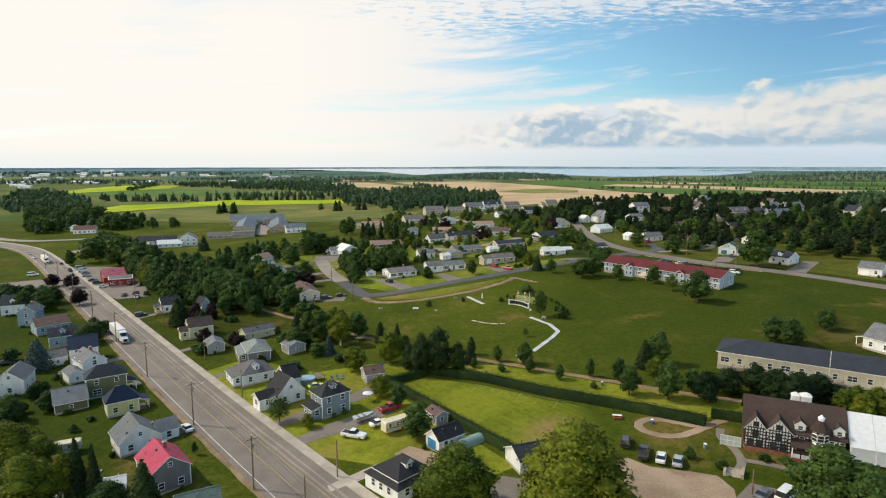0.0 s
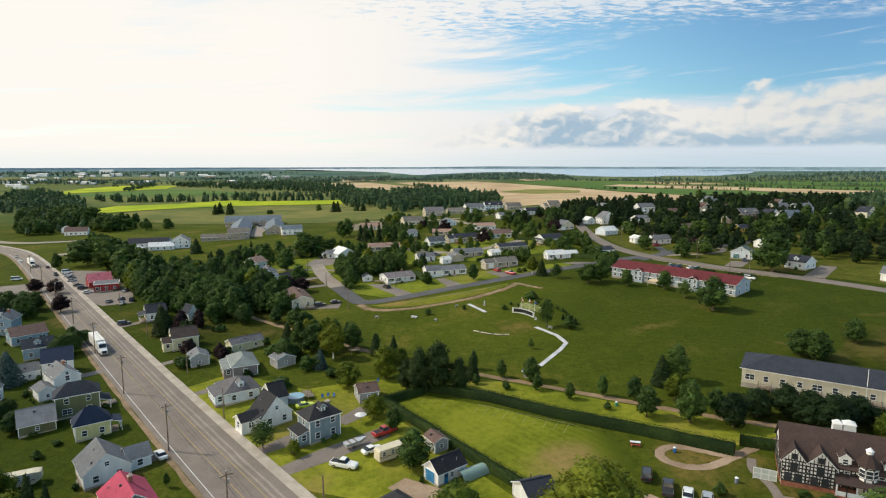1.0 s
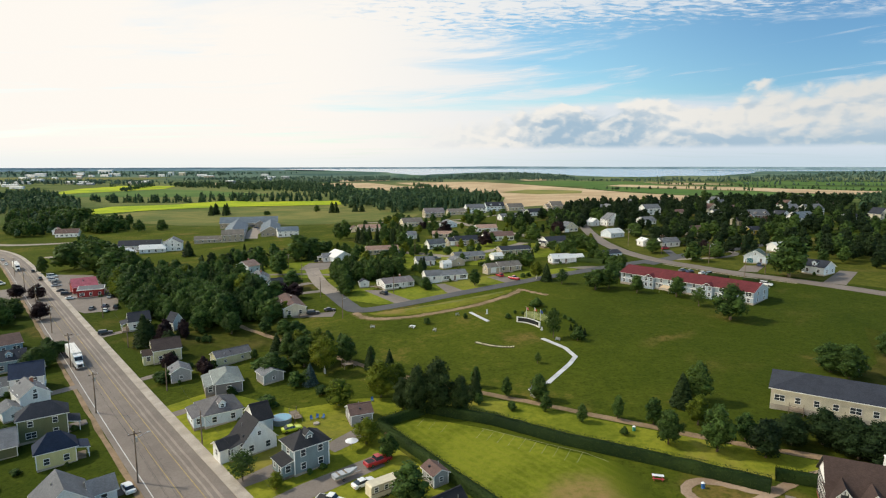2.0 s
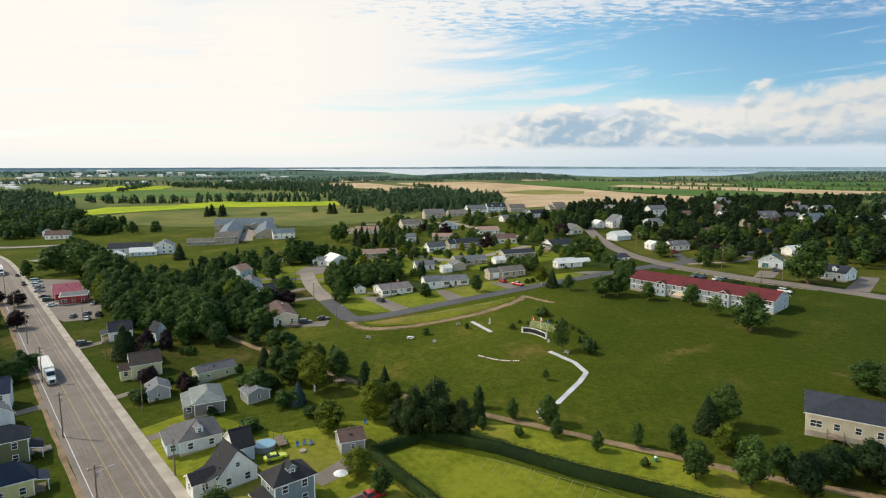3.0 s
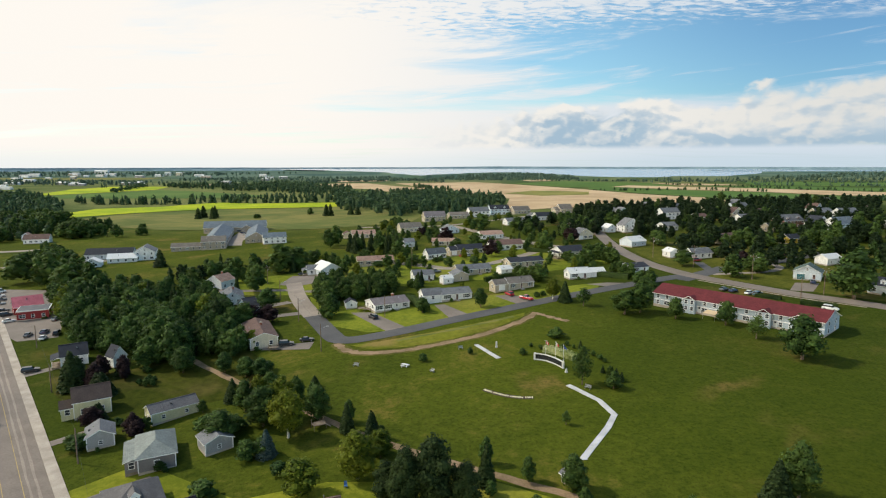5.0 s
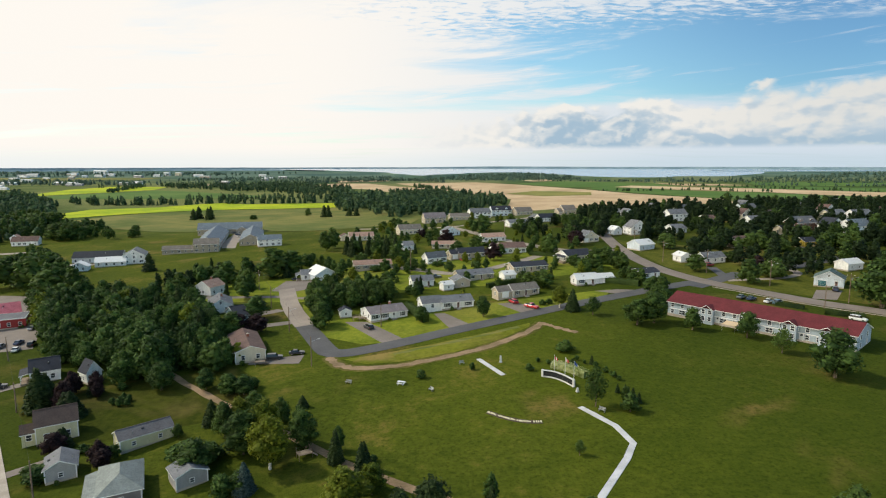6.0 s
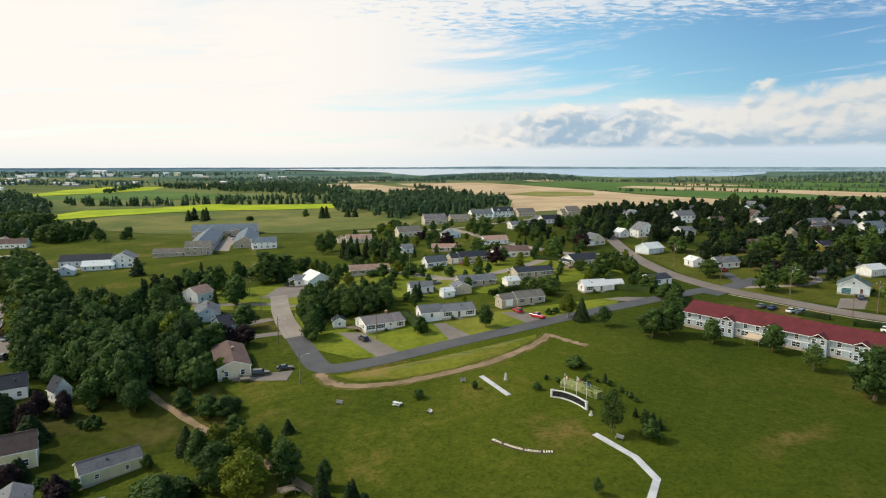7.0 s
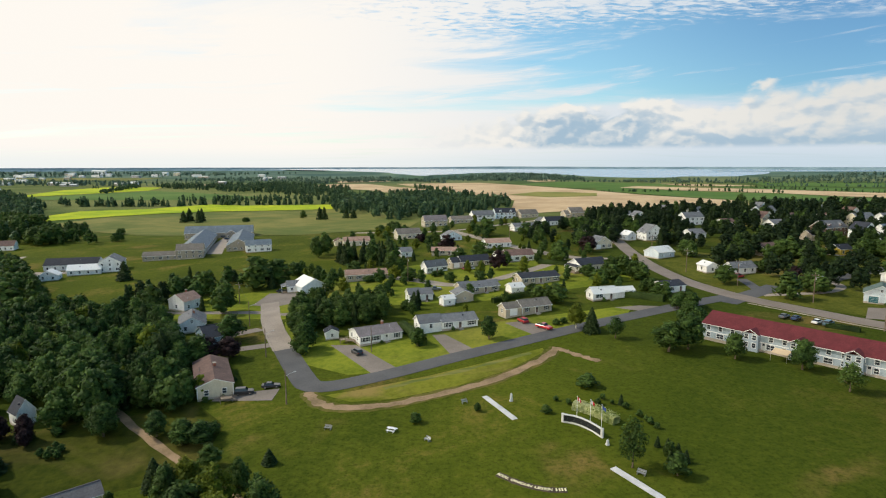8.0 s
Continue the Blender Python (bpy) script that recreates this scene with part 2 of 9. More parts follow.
def lawn(name, dark, light, dry):
    def build(n, b):
        p = place(n)
        mid, fine = n.noise(p, 0.05, 5.0, 0.6, 0.6), n.noise(p, 0.6, 5.0, 0.65)
        f = n.math("ADD", n.math("MULTIPLY", mid, 0.55), n.math("MULTIPLY", fine, 0.45))
        c = n.mix(n.step(f, 0.36, 0.64), dark, light)
        c = n.mix(n.math("MULTIPLY", n.step(n.noise(p, 0.028, 4.0, 0.55, 0.8), 0.5, 0.68), dry), c, (0.25, 0.17, 0.065))
        tuft = n.noise(p, 1.5, 4.0, 0.7)
        c = n.mix(n.step(tuft, 0.48, 0.32, 0.0, 0.45), c, n.mix(1.0, c, (0.55, 0.62, 0.7), "MULTIPLY"))
        n.put(b.inputs["Base Color"], c)
        n.put(b.inputs["Roughness"], 0.95)
        n.put(b.inputs["Specular IOR Level"], 0.03)
        bump(n, b, n.noise(p, 1.8, 5.0, 0.7), 0.6, 0.2)
    return material(name, build)


def crop(name, dark, light, row=0.0, angle=0.0):
    def build(n, b):
        p = place(n)
        f = n.math("ADD", n.math("MULTIPLY", n.noise(p, 0.012, 5.0, 0.6, 0.6), 0.6), n.math("MULTIPLY", n.noise(n.scaled(p, (0.05, 0.4, 1.0)), 1.0, 3.0), 0.4))
        n.put(b.inputs["Base Color"], n.mix(n.step(f, 0.38, 0.62), dark, light))
        n.put(b.inputs["Roughness"], 0.95)
        n.put(b.inputs["Specular IOR Level"], 0.1)
    return material(name, build)


def asphalt(name, dark, light):
    def build(n, b):
        p = place(n)
        f = n.math("ADD", n.math("MULTIPLY", n.noise(p, 0.12, 5.0, 0.6), 0.5), n.math("MULTIPLY", n.noise(p, 2.5, 5.0, 0.7), 0.5))
        c = n.mix(n.step(f, 0.36, 0.66), dark, light)
        crack = n.add("ShaderNodeTexVoronoi", feature="DISTANCE_TO_EDGE")
        n.put(crack.inputs["Vector"], n.scaled(p, (0.16, 0.16, 0.16)))
        c = n.mix(n.math("MULTIPLY", n.step(crack.outputs[0], 0.012, 0.0), 0.5), c, tuple(v * 0.5 for v in dark))
        n.put(b.inputs["Base Color"], c)
        n.put(b.inputs["Roughness"], 0.85)
        bump(n, b, n.noise(p, 14.0, 3.0), 0.25, 0.02)
    return material(name, build)


# shade on the ground, put into a darker grass colour
ROUGH_SHADE = lawn("shaded_rough_grass", (0.022, 0.032, 0.004), (0.052, 0.060, 0.007), 0.25)
# sunlight between cloud shadows is put into the next two lawn colours
LAWN = lawn("lawn", (0.088, 0.118, 0.012), (0.185, 0.205, 0.022), 0.25)
LAWN_DRY_SUNLIT = lawn("sunny_lawn", (0.108, 0.130, 0.012), (0.225, 0.230, 0.024), 0.45)
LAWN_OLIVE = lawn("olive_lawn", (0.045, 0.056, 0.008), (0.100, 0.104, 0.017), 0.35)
WORN = lawn("worn_grass", (0.060, 0.066, 0.012), (0.120, 0.108, 0.028), 0.8)


def field_build(n, b):
    p = place(n)
    s = n.add("ShaderNodeSeparateXYZ")
    n.put(s.inputs[0], p)
    mid, fine = n.noise(p, 0.06, 5.0, 0.6, 0.6), n.noise(p, 0.7, 5.0, 0.65)
    f = n.math("ADD", n.math("MULTIPLY", mid, 0.55), n.math("MULTIPLY", fine, 0.45))
    # both tones lifted for the sun that falls on this field
    c = n.mix(n.step(f, 0.36, 0.64), (0.094, 0.117, 0.010), (0.185, 0.200, 0.019))
    rows = n.math("SINE", n.math("ADD", n.math("ADD", n.math("MULTIPLY", s.outputs[0], 2.9), n.math("MULTIPLY", s.outputs[1], 2.1)), n.math("MULTIPLY", mid, 5.0)))
    c = n.mix(n.math("MULTIPLY", n.step(rows, 0.0, 0.9), 0.2), c, (0.20, 0.19, 0.030))
    # worn brown ground in the middle of the field
    dx, dy = n.math("DIVIDE", n.math("SUBTRACT", s.outputs[0], 24.0), 9.0), n.math("DIVIDE", n.math("SUBTRACT", s.outputs[1], 117.0), 8.0)
    d = n.math("SQRT", n.math("ADD", n.math("MULTIPLY", dx, dx), n.math("MULTIPLY", dy, dy)))
    worn = n.step(n.math("ADD", d, n.math("MULTIPLY", n.math("SUBTRACT", mid, 0.5), 2.2)), 1.25, 0.2)
    c = n.mix(n.math("MULTIPLY", worn, n.step(fine, 0.25, 0.7, 0.35, 0.9)), c, (0.25, 0.165, 0.070))
    # it runs out into the darker lawn by the drive
    edge = n.step(n.math("ADD", s.outputs[0], n.math("MULTIPLY", n.math("SUBTRACT", f, 0.5), 14.0)), 26.0, 36.0)
    c = n.mix(edge, c, n.mix(n.step(f, 0.34, 0.66), (0.030, 0.046, 0.005), (0.066, 0.080, 0.009)))
    n.put(b.inputs["Base Color"], c)
    n.put(b.inputs["Roughness"], 0.95)
    n.put(b.inputs["Specular IOR Level"], 0.03)
    bump(n, b, n.noise(p, 1.8, 5.0, 0.7), 0.6, 0.2)


FIELD_MOWN = material("mown_field", field_build)
FIELD_LAWN = lawn("pasture_lawn", (0.088, 0.104, 0.011), (0.165, 0.170, 0.020), 0.75)
TAN = crop("stubble", (0.36, 0.25, 0.14), (0.52, 0.385, 0.235))
CROP_BRIGHT = crop("young_crop", (0.20, 0.29, 0.012), (0.40, 0.43, 0.014))
CROP_GREEN = crop("green_crop", (0.055, 0.115, 0.022), (0.095, 0.155, 0.032))
OLIVE = crop("olive_aftermath", (0.13, 0.15, 0.035), (0.24, 0.215, 0.06))
MEADOW = crop("dry_meadow", (0.078, 0.104, 0.022), (0.185, 0.168, 0.048))
ROAD = asphalt("worn_asphalt", (0.135, 0.109, 0.090), (0.205, 0.168, 0.140))
STREET = asphalt("dark_asphalt", (0.050, 0.050, 0.053), (0.085, 0.083, 0.085))
STREET_OLD = asphalt("pale_asphalt", (0.20, 0.165, 0.135), (0.30, 0.25, 0.205))
DRIVE = asphalt("drive_asphalt", (0.13, 0.108, 0.09), (0.20, 0.165, 0.14))
CONCRETE = mottled("concrete", (0.29, 0.25, 0.205), (0.43, 0.375, 0.315), 0.25, 0.85, 5.0, 0.2)
PATHWHITE = mottled("white_concrete", (0.36, 0.365, 0.37), (0.52, 0.52, 0.53), 0.4, 0.8, 6.0, 0.2)
GRAVEL = mottled("gravel", (0.21, 0.145, 0.095), (0.34, 0.25, 0.175), 0.14, 0.95, 3.0, 0.5)
DIRT = mottled("track_dirt", (0.15, 0.105, 0.055), (0.28, 0.19, 0.115), 0.2, 0.95, 2.5, 0.5)
FADED = plain("faded_chalk", (0.26, 0.26, 0.13), 0.9, 0, 0.4)
PAINT_W = plain("road_paint", (0.62, 0.61, 0.58), 0.7, 0, 0.35)
PAINT_Y = plain("yellow_paint", (0.42, 0.30, 0.10), 0.7, 0, 0.35)
WATER = material("water", lambda n, b: (n.put(b.inputs["Base Color"], (0.30, 0.38, 0.45, 1)), n.put(b.inputs["Roughness"], 0.22), bump(n, b, n.noise(place(n), 0.05, 4.0), 0.2, 0.5)))
TRIM = plain("white_trim", (0.80, 0.80, 0.79), 0.45)
GLASS = material("window_glass", lambda n, b: (n.put(b.inputs["Base Color"], (0.035, 0.042, 0.05, 1)), n.put(b.inputs["Roughness"], 0.08), n.put(b.inputs["Specular IOR Level"], 0.6)))
WOOD = mottled("weathered_wood", (0.14, 0.105, 0.075), (0.26, 0.21, 0.16), 0.8, 0.85, 9.0, 0.3)
POLE = mottled("pole_wood", (0.12, 0.085, 0.06), (0.21, 0.155, 0.115), 0.9, 0.9, 9.0, 0.3)
STEEL = plain("galvanised_steel", (0.45, 0.46, 0.47), 0.4, 0.8)
BRICK = mottled("red_brick", (0.22, 0.075, 0.05), (0.34, 0.14, 0.09), 1.5, 0.9, 12.0, 0.4)
RUBBER = plain("rubber", (0.02, 0.02, 0.02), 0.8)
CHROME = plain("bright_metal", (0.6, 0.6, 0.62), 0.25, 1.0)
BARK = mottled("bark", (0.07, 0.05, 0.035), (0.16, 0.125, 0.09), 1.2, 0.95, 8.0, 0.6)
BIRCH = mottled("birch_bark", (0.35, 0.32, 0.28), (0.66, 0.63, 0.58), 1.2, 0.85, 5.0, 0.3)
LEAF = leafy("leaves", (0.015, 0.037, 0.010), (0.066, 0.118, 0.026))
LEAF_B = leafy("light_leaves", (0.035, 0.060, 0.006), (0.12, 0.155, 0.014), 0.35)
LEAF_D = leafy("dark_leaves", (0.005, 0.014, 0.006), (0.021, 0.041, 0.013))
LEAF_P = leafy("purple_leaves", (0.014, 0.008, 0.010), (0.036, 0.020, 0.021), 0.0)
NEEDLE = leafy("needles", (0.011, 0.025, 0.008), (0.042, 0.067, 0.020), 0.1)
NEEDLE_B = leafy("blue_needles", (0.03, 0.055, 0.05), (0.09, 0.13, 0.12), 0.0)
HEDGE = leafy("hedge_leaves", (0.010, 0.024, 0.006), (0.038, 0.064, 0.012), 0.0)
FLOWER = leafy("hydrangea", (0.10, 0.15, 0.02), (0.55, 0.56, 0.30), 0.0)
RUST = leafy("rust_shrub", (0.12, 0.05, 0.03), (0.25, 0.11, 0.07), 0.0)

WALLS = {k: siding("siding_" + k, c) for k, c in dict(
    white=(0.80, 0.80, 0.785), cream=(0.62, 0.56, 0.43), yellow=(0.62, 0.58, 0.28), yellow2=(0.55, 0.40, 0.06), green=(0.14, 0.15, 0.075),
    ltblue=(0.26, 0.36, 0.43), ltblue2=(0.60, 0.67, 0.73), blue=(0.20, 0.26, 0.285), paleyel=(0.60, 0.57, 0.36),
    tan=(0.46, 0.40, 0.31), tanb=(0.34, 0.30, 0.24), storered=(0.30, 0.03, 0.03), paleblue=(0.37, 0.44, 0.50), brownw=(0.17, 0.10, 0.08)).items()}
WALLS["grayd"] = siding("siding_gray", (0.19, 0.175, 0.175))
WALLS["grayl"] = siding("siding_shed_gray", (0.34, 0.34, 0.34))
ROOFS = {k: shingles("roof_" + k, c) for k, c in dict(
    grayr=(0.145, 0.15, 0.16), grayp=(0.20, 0.175, 0.18), grayt=(0.17, 0.15, 0.13), grayd=(0.12, 0.115, 0.12), grayg=(0.20, 0.225, 0.215), navy=(0.018, 0.028, 0.055),
    navyg=(0.030, 0.034, 0.046), black=(0.026, 0.026, 0.030), brown=(0.135, 0.085, 0.072), brownd=(0.062, 0.045, 0.040), red=(0.36, 0.055, 0.095),
    redroof=(0.120, 0.022, 0.026), storepink=(0.46, 0.13, 0.16), roofpink=(0.34, 0.22, 0.17), ltblue2r=(0.135, 0.165, 0.195), grgreen=(0.085, 0.12, 0.11), innbrown=(0.055, 0.036, 0.031)).items()}
ROOFS["metal"] = plain("roof_white_metal", (0.66, 0.66, 0.64), 0.45)
ROOFS["white"] = plain("roof_white_felt", (0.62, 0.62, 0.60), 0.6)
# ---------------------------------------------------------------- building blocks


class Geo:
    """Gathers faces, each with a material slot."""

    def __init__(self):
        self.v, self.f, self.m = [], [], []

    def face(self, pts, mat=0):
        i = len(self.v)
        self.v += [tuple(p) for p in pts]
        self.f.append(tuple(range(i, i + len(pts))))
        self.m.append(mat)

    def box(self, x0, x1, y0, y1, z0, z1, mat=0, taper=0.0):
        t = taper
        a = [(x0, y0, z0), (x1, y0, z0), (x1, y1, z0), (x0, y1, z0)]
        b = [(x0 + t, y0 + t, z1), (x1 - t, y0 + t, z1), (x1 - t, y1 - t, z1), (x0 + t, y1 - t, z1)]
        self.hull(a, b, mat)

    def hull(self, a, b, mat=0, top=None):
        """A closed solid between two rings, the first below."""
        i, n = len(self.v), len(a)
        self.v += [tuple(p) for p in a] + [tuple(p) for p in b]
        for k in range(n):
            self.f.append((i + k, i + (k + 1) % n, i + n + (k + 1) % n, i + n + k))
            self.m.append(mat)
        self.f += [tuple(i + n - 1 - k for k in range(n)), tuple(i + n + k for k in range(n))]
        self.m += [mat, mat if top is None else top]

    def rod(self, p, q, r, r2=None, n=8, mat=0):
        p, q = Vector(p), Vector(q)
        m = (q - p).to_track_quat("Z", "Y").to_matrix()
        r2 = r if r2 is None else r2
        ring = lambda c, s: [c + m @ Vector((s * math.cos(k * math.tau / n), s * math.sin(k * math.tau / n), 0)) for k in range(n)]
        self.hull(ring(p, r), ring(q, r2), mat)

    def mesh(self, name, mats):
        me = bpy.data.meshes.new(name)
        me.from_pydata(self.v, [], self.f)
        for m in mats:
            me.materials.append(m)
        if any(self.m):
            me.polygons.foreach_set("material_index", self.m)
        me.update()
        return me


def part(name, geo, mats, parent, label=""):
    """One mesh object under a thing or under a part."""
    ob = new(name, geo if isinstance(geo, bpy.types.Mesh) else geo.mesh(name, mats if isinstance(mats, (list, tuple)) else [mats]))
    ob.parent = parent
    return tagged(ob, label)


def base(name, m, label, category, group="", kind=""):
    ob = new(name)
    ob.empty_display_size = 0.3
    ob.matrix_world = m
    return tagged(ob, label, category, group, kind)


def whole(name, geo, mats, m, label, category, group="", kind=""):
    ob = new(name, geo if isinstance(geo, bpy.types.Mesh) else geo.mesh(name, mats if isinstance(mats, (list, tuple)) else [mats]))
    ob.matrix_world = m
    return tagged(ob, label, category, group, kind)


# ---------------------------------------------------------------- the lie of the land


def smooth(a, b, v):
    u = min(1.0, max(0.0, (v - a) / (b - a)))
    return u * u * (3 - 2 * u)


def soft(v, a):
    return a * math.tanh(v / a)


def land(x, y):
    """Height of the ground: it rises gently to the east and to the north, then rolls on to the bay."""
    near = 1 - smooth(420, 1100, y)
    z = 1.1 + 0.053 * soft(x, 230) * (0.25 + 0.75 * near) + 0.034 * soft(y - 207, 170)
    return z + 12 * smooth(700, 3000, math.hypot(x, y))


def stand(x, y, yaw=0.0, lift=0.0):
    return pose(x, y, land(x, y) + lift, 0, 0, yaw)


def ticks(lo, hi, fine, grow):
    out, s, v = [0.0], fine, 0.0
    while v < hi:
        v += s
        s = fine if v < 420 else s * grow
        out.append(min(v, hi))
    neg, s, v = [], fine, 0.0
    while v > lo:
        v -= s
        s = fine if v > -420 else s * grow
        neg.append(max(v, lo))
    return neg[::-1] + out


def ground_sheet():
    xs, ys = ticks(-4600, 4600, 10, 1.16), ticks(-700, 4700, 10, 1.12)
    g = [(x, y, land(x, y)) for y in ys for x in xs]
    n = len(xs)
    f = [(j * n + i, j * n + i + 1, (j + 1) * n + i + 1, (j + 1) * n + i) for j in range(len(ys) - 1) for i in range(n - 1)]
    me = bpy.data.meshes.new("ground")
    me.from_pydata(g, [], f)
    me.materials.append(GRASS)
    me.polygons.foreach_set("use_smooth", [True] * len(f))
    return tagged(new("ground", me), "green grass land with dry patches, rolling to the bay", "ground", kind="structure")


def resample(pts, step):
    out = []
    for (ax, ay), (bx, by) in zip(pts, pts[1:]):
        k = max(1, int(math.hypot(bx - ax, by - ay) / step))
        out += [(ax + (bx - ax) * i / k, ay + (by - ay) * i / k) for i in range(k)]
    return out + [pts[-1]]


def rounded(pts, passes=2):
    for _ in range(passes):
        q = [pts[0]]
        for (ax, ay), (bx, by) in zip(pts, pts[1:]):
            q += [(ax * 0.75 + bx * 0.25, ay * 0.75 + by * 0.25), (ax * 0.25 + bx * 0.75, ay * 0.25 + by * 0.75)]
        pts = q + [pts[-1]]
    return pts


def ribbon(name, pts, width, lift, mat, label, category="road", side=0.0, thick=0.12, kind="structure", ragged=0.0, seed=1):
    """A strip laid on the land along a line; side shifts it to the right of the way."""
    rnd = random.Random(seed)
    pts = resample(pts, 5.0)
    g, rows = Geo(), []
    for i, (x, y) in enumerate(pts):
        (ax, ay), (bx, by) = pts[max(0, i - 1)], pts[min(len(pts) - 1, i + 1)]
        d = math.hypot(bx - ax, by - ay) or 1
        nx, ny = (by - ay) / d, -(bx - ax) / d
        lo, hi = side - width / 2 + rnd.uniform(-ragged, ragged), side + width / 2 + rnd.uniform(-ragged, ragged)
        rows.append([(x + nx * s, y + ny * s) for s in (lo, lo * 0.67 + hi * 0.33, lo * 0.33 + hi * 0.67, hi)])
    for a, b in zip(rows, rows[1:]):
        for k in range(3):
            q = [a[k], a[k + 1], b[k + 1], b[k]]
            g.face([(x, y, land(x, y) + lift) for x, y in q])
        for k in (0, 3):
            g.face([(*a[k], land(*a[k]) + lift), (*b[k], land(*b[k]) + lift), (*b[k], land(*b[k]) + lift - thick), (*a[k], land(*a[k]) + lift - thick)])
    return whole(name, g, mat, Matrix(), label, category, kind=kind)


def sheet(name, pts, lift, mat, label, category, cell=12.0, kind="structure"):
    """A patch of ground cover with the given outline, draped on the land."""
    pts = resample(list(pts) + [pts[0]], cell)[:-1]
    bm = bmesh.new()
    bm.faces.new([bm.verts.new((x, y, 0)) for x, y in pts])
    x0, x1 = min(p[0] for p in pts), max(p[0] for p in pts)
    y0, y1 = min(p[1] for p in pts), max(p[1] for p in pts)
    for lo, hi, axis in ((x0, x1, 0), (y0, y1, 1)):
        for k in range(1, int((hi - lo) / cell)):
            c, n = [0, 0, 0], [0, 0, 0]
            c[axis], n[axis] = lo + (hi - lo) * k / int((hi - lo) / cell), 1
            bmesh.ops.bisect_plane(bm, geom=bm.verts[:] + bm.edges[:] + bm.faces[:], plane_co=c, plane_no=n)
    for v in bm.verts:
        v.co.z = land(v.co.x, v.co.y) + lift
    bmesh.ops.recalc_face_normals(bm, faces=bm.faces[:])
    if sum(f.normal.z for f in bm.faces) < 0:
        bmesh.ops.reverse_faces(bm, faces=bm.faces[:])
    me = bpy.data.meshes.new(name)
    bm.to_mesh(me)
    bm.free()
    me.materials.append(mat)
    return tagged(new(name, me), label, category, kind=kind)
# ---------------------------------------------------------------- ground, roads and fields
ground_sheet()

MAIN = [(62.0, 0.0), (-23.2, 98.7), (-68.0, 151.5), (-119.5, 213.0), (-203.0, 312.0), (-263.0, 383.0), (-300.0, 422.0), (-345.0, 452.0), (-420.0, 490.0), (-560.0, 560.0)]
main_line = rounded(MAIN)
ribbon("road", main_line, 12.6, 0.05, ROAD, "worn grey asphalt main road with faded lane paint")
ribbon("pavement", main_line[:-8], 2.1, 0.17, CONCRETE, "pale concrete pavement beside the main road", "pavement", side=7.2, thick=0.25)
ribbon("road_marking", main_line, 0.16, 0.062, PAINT_W, "white edge line along the main road", "road marking", side=-5.1, thick=0.01)
ribbon("road_marking", main_line, 0.13, 0.062, PAINT_Y, "faded yellow centre line on the main road", "road marking", side=-1.15, thick=0.01)
ribbon("road_marking", main_line, 0.13, 0.062, PAINT_Y, "faded yellow centre line on the main road", "road marking", side=1.95, thick=0.01)
ribbon("road_patch", main_line, 0.5, 0.058, STREET_OLD, "pale worn wheel track on the main road", "road", side=4.2, thick=0.01, ragged=0.12)
ribbon("road_patch", main_line, 0.45, 0.058, STREET_OLD, "pale worn wheel track on the main road", "road", side=2.9, thick=0.01, ragged=0.12)
ribbon("verge", main_line[:-8], 1.1, 0.035, DIRT, "dry gravel verge along the main road", "verge", side=-6.9, ragged=0.2)
ribbon("road", rounded([(-420.0, 520.0), (-360.8, 477.6), (-327.1, 464.0), (-300.0, 470.0), (-272.0, 480.0)]), 8, 0.07, STREET_OLD, "pale asphalt side road at a junction")

STREET_LINE = rounded([(-70.0, 335.0), (-59.7, 302.0), (-46.5, 272.8), (-36.5, 251.5), (-33.6, 246.6), (-29.0, 245.6), (-23.4, 247.6), (-12.4, 253.0), (2.5, 261.9), (20.0, 271.2), (40.5, 282.6), (60.1, 292.4), (91.0, 307.0), (104.0, 312.0)], 1)
ribbon("road", [q for q in resample(STREET_LINE, 1.5) if q[1] < 277 or q[0] > -20], 6.6, 0.085, STREET, "fresh dark asphalt street round a grassy corner")
ribbon("road", [q for q in resample(STREET_LINE, 1.5) if q[1] > 275 and q[0] < -20], 7.0, 0.080, STREET_OLD, "older pale asphalt street between lawns")
sheet("drive", [(-75, 352), (-58, 350), (-58, 334), (-66, 328), (-76, 332)], 0.07, DRIVE, "wide paved yard before a white garage", "drive")
ribbon("road", rounded([(175, 215), (158, 240), (141.1, 261.3), (127.9, 274.2), (117.6, 290.5), (105.5, 309.0), (98.8, 328.9), (95.4, 347.8), (94.5, 384.9), (100, 440), (118, 560), (150, 700)]), 7.0, 0.10, ROAD, "worn asphalt road past the red-roofed apartments")
ribbon("kerb", rounded([(140, 255), (124, 271), (113.6, 287.5), (104.0, 302.0)]), 0.3, 0.15, CONCRETE, "pale concrete kerb beside a road", "kerb")
ribbon("road", rounded([(5.8, 539.9), (25.0, 487.6), (40.4, 446.4), (56.5, 414.4), (66.4, 400.0), (82.7, 392.0), (96.0, 392.0)]), 6.5, 0.07, STREET_OLD, "pale asphalt street behind the bungalows")
ribbon("road", rounded([(-40, 385), (-11.4, 363.9), (3.8, 348.5), (20.1, 355.6), (32.0, 367.0), (47.0, 382.0), (60, 402)]), 6.0, 0.065, STREET_OLD, "pale asphalt street between bungalows")
ribbon("road", rounded([(97.5, 303.9), (108.2, 311.7), (117.5, 317.9), (125.7, 323.8)]), 7.5, 0.075, STREET, "dark asphalt turning off the road")
ribbon("drive", rounded([(116.1, 317.2), (118.0, 327.1), (119.4, 338.0)]), 4.0, 0.07, STREET, "dark asphalt drive up to a white house", "drive")
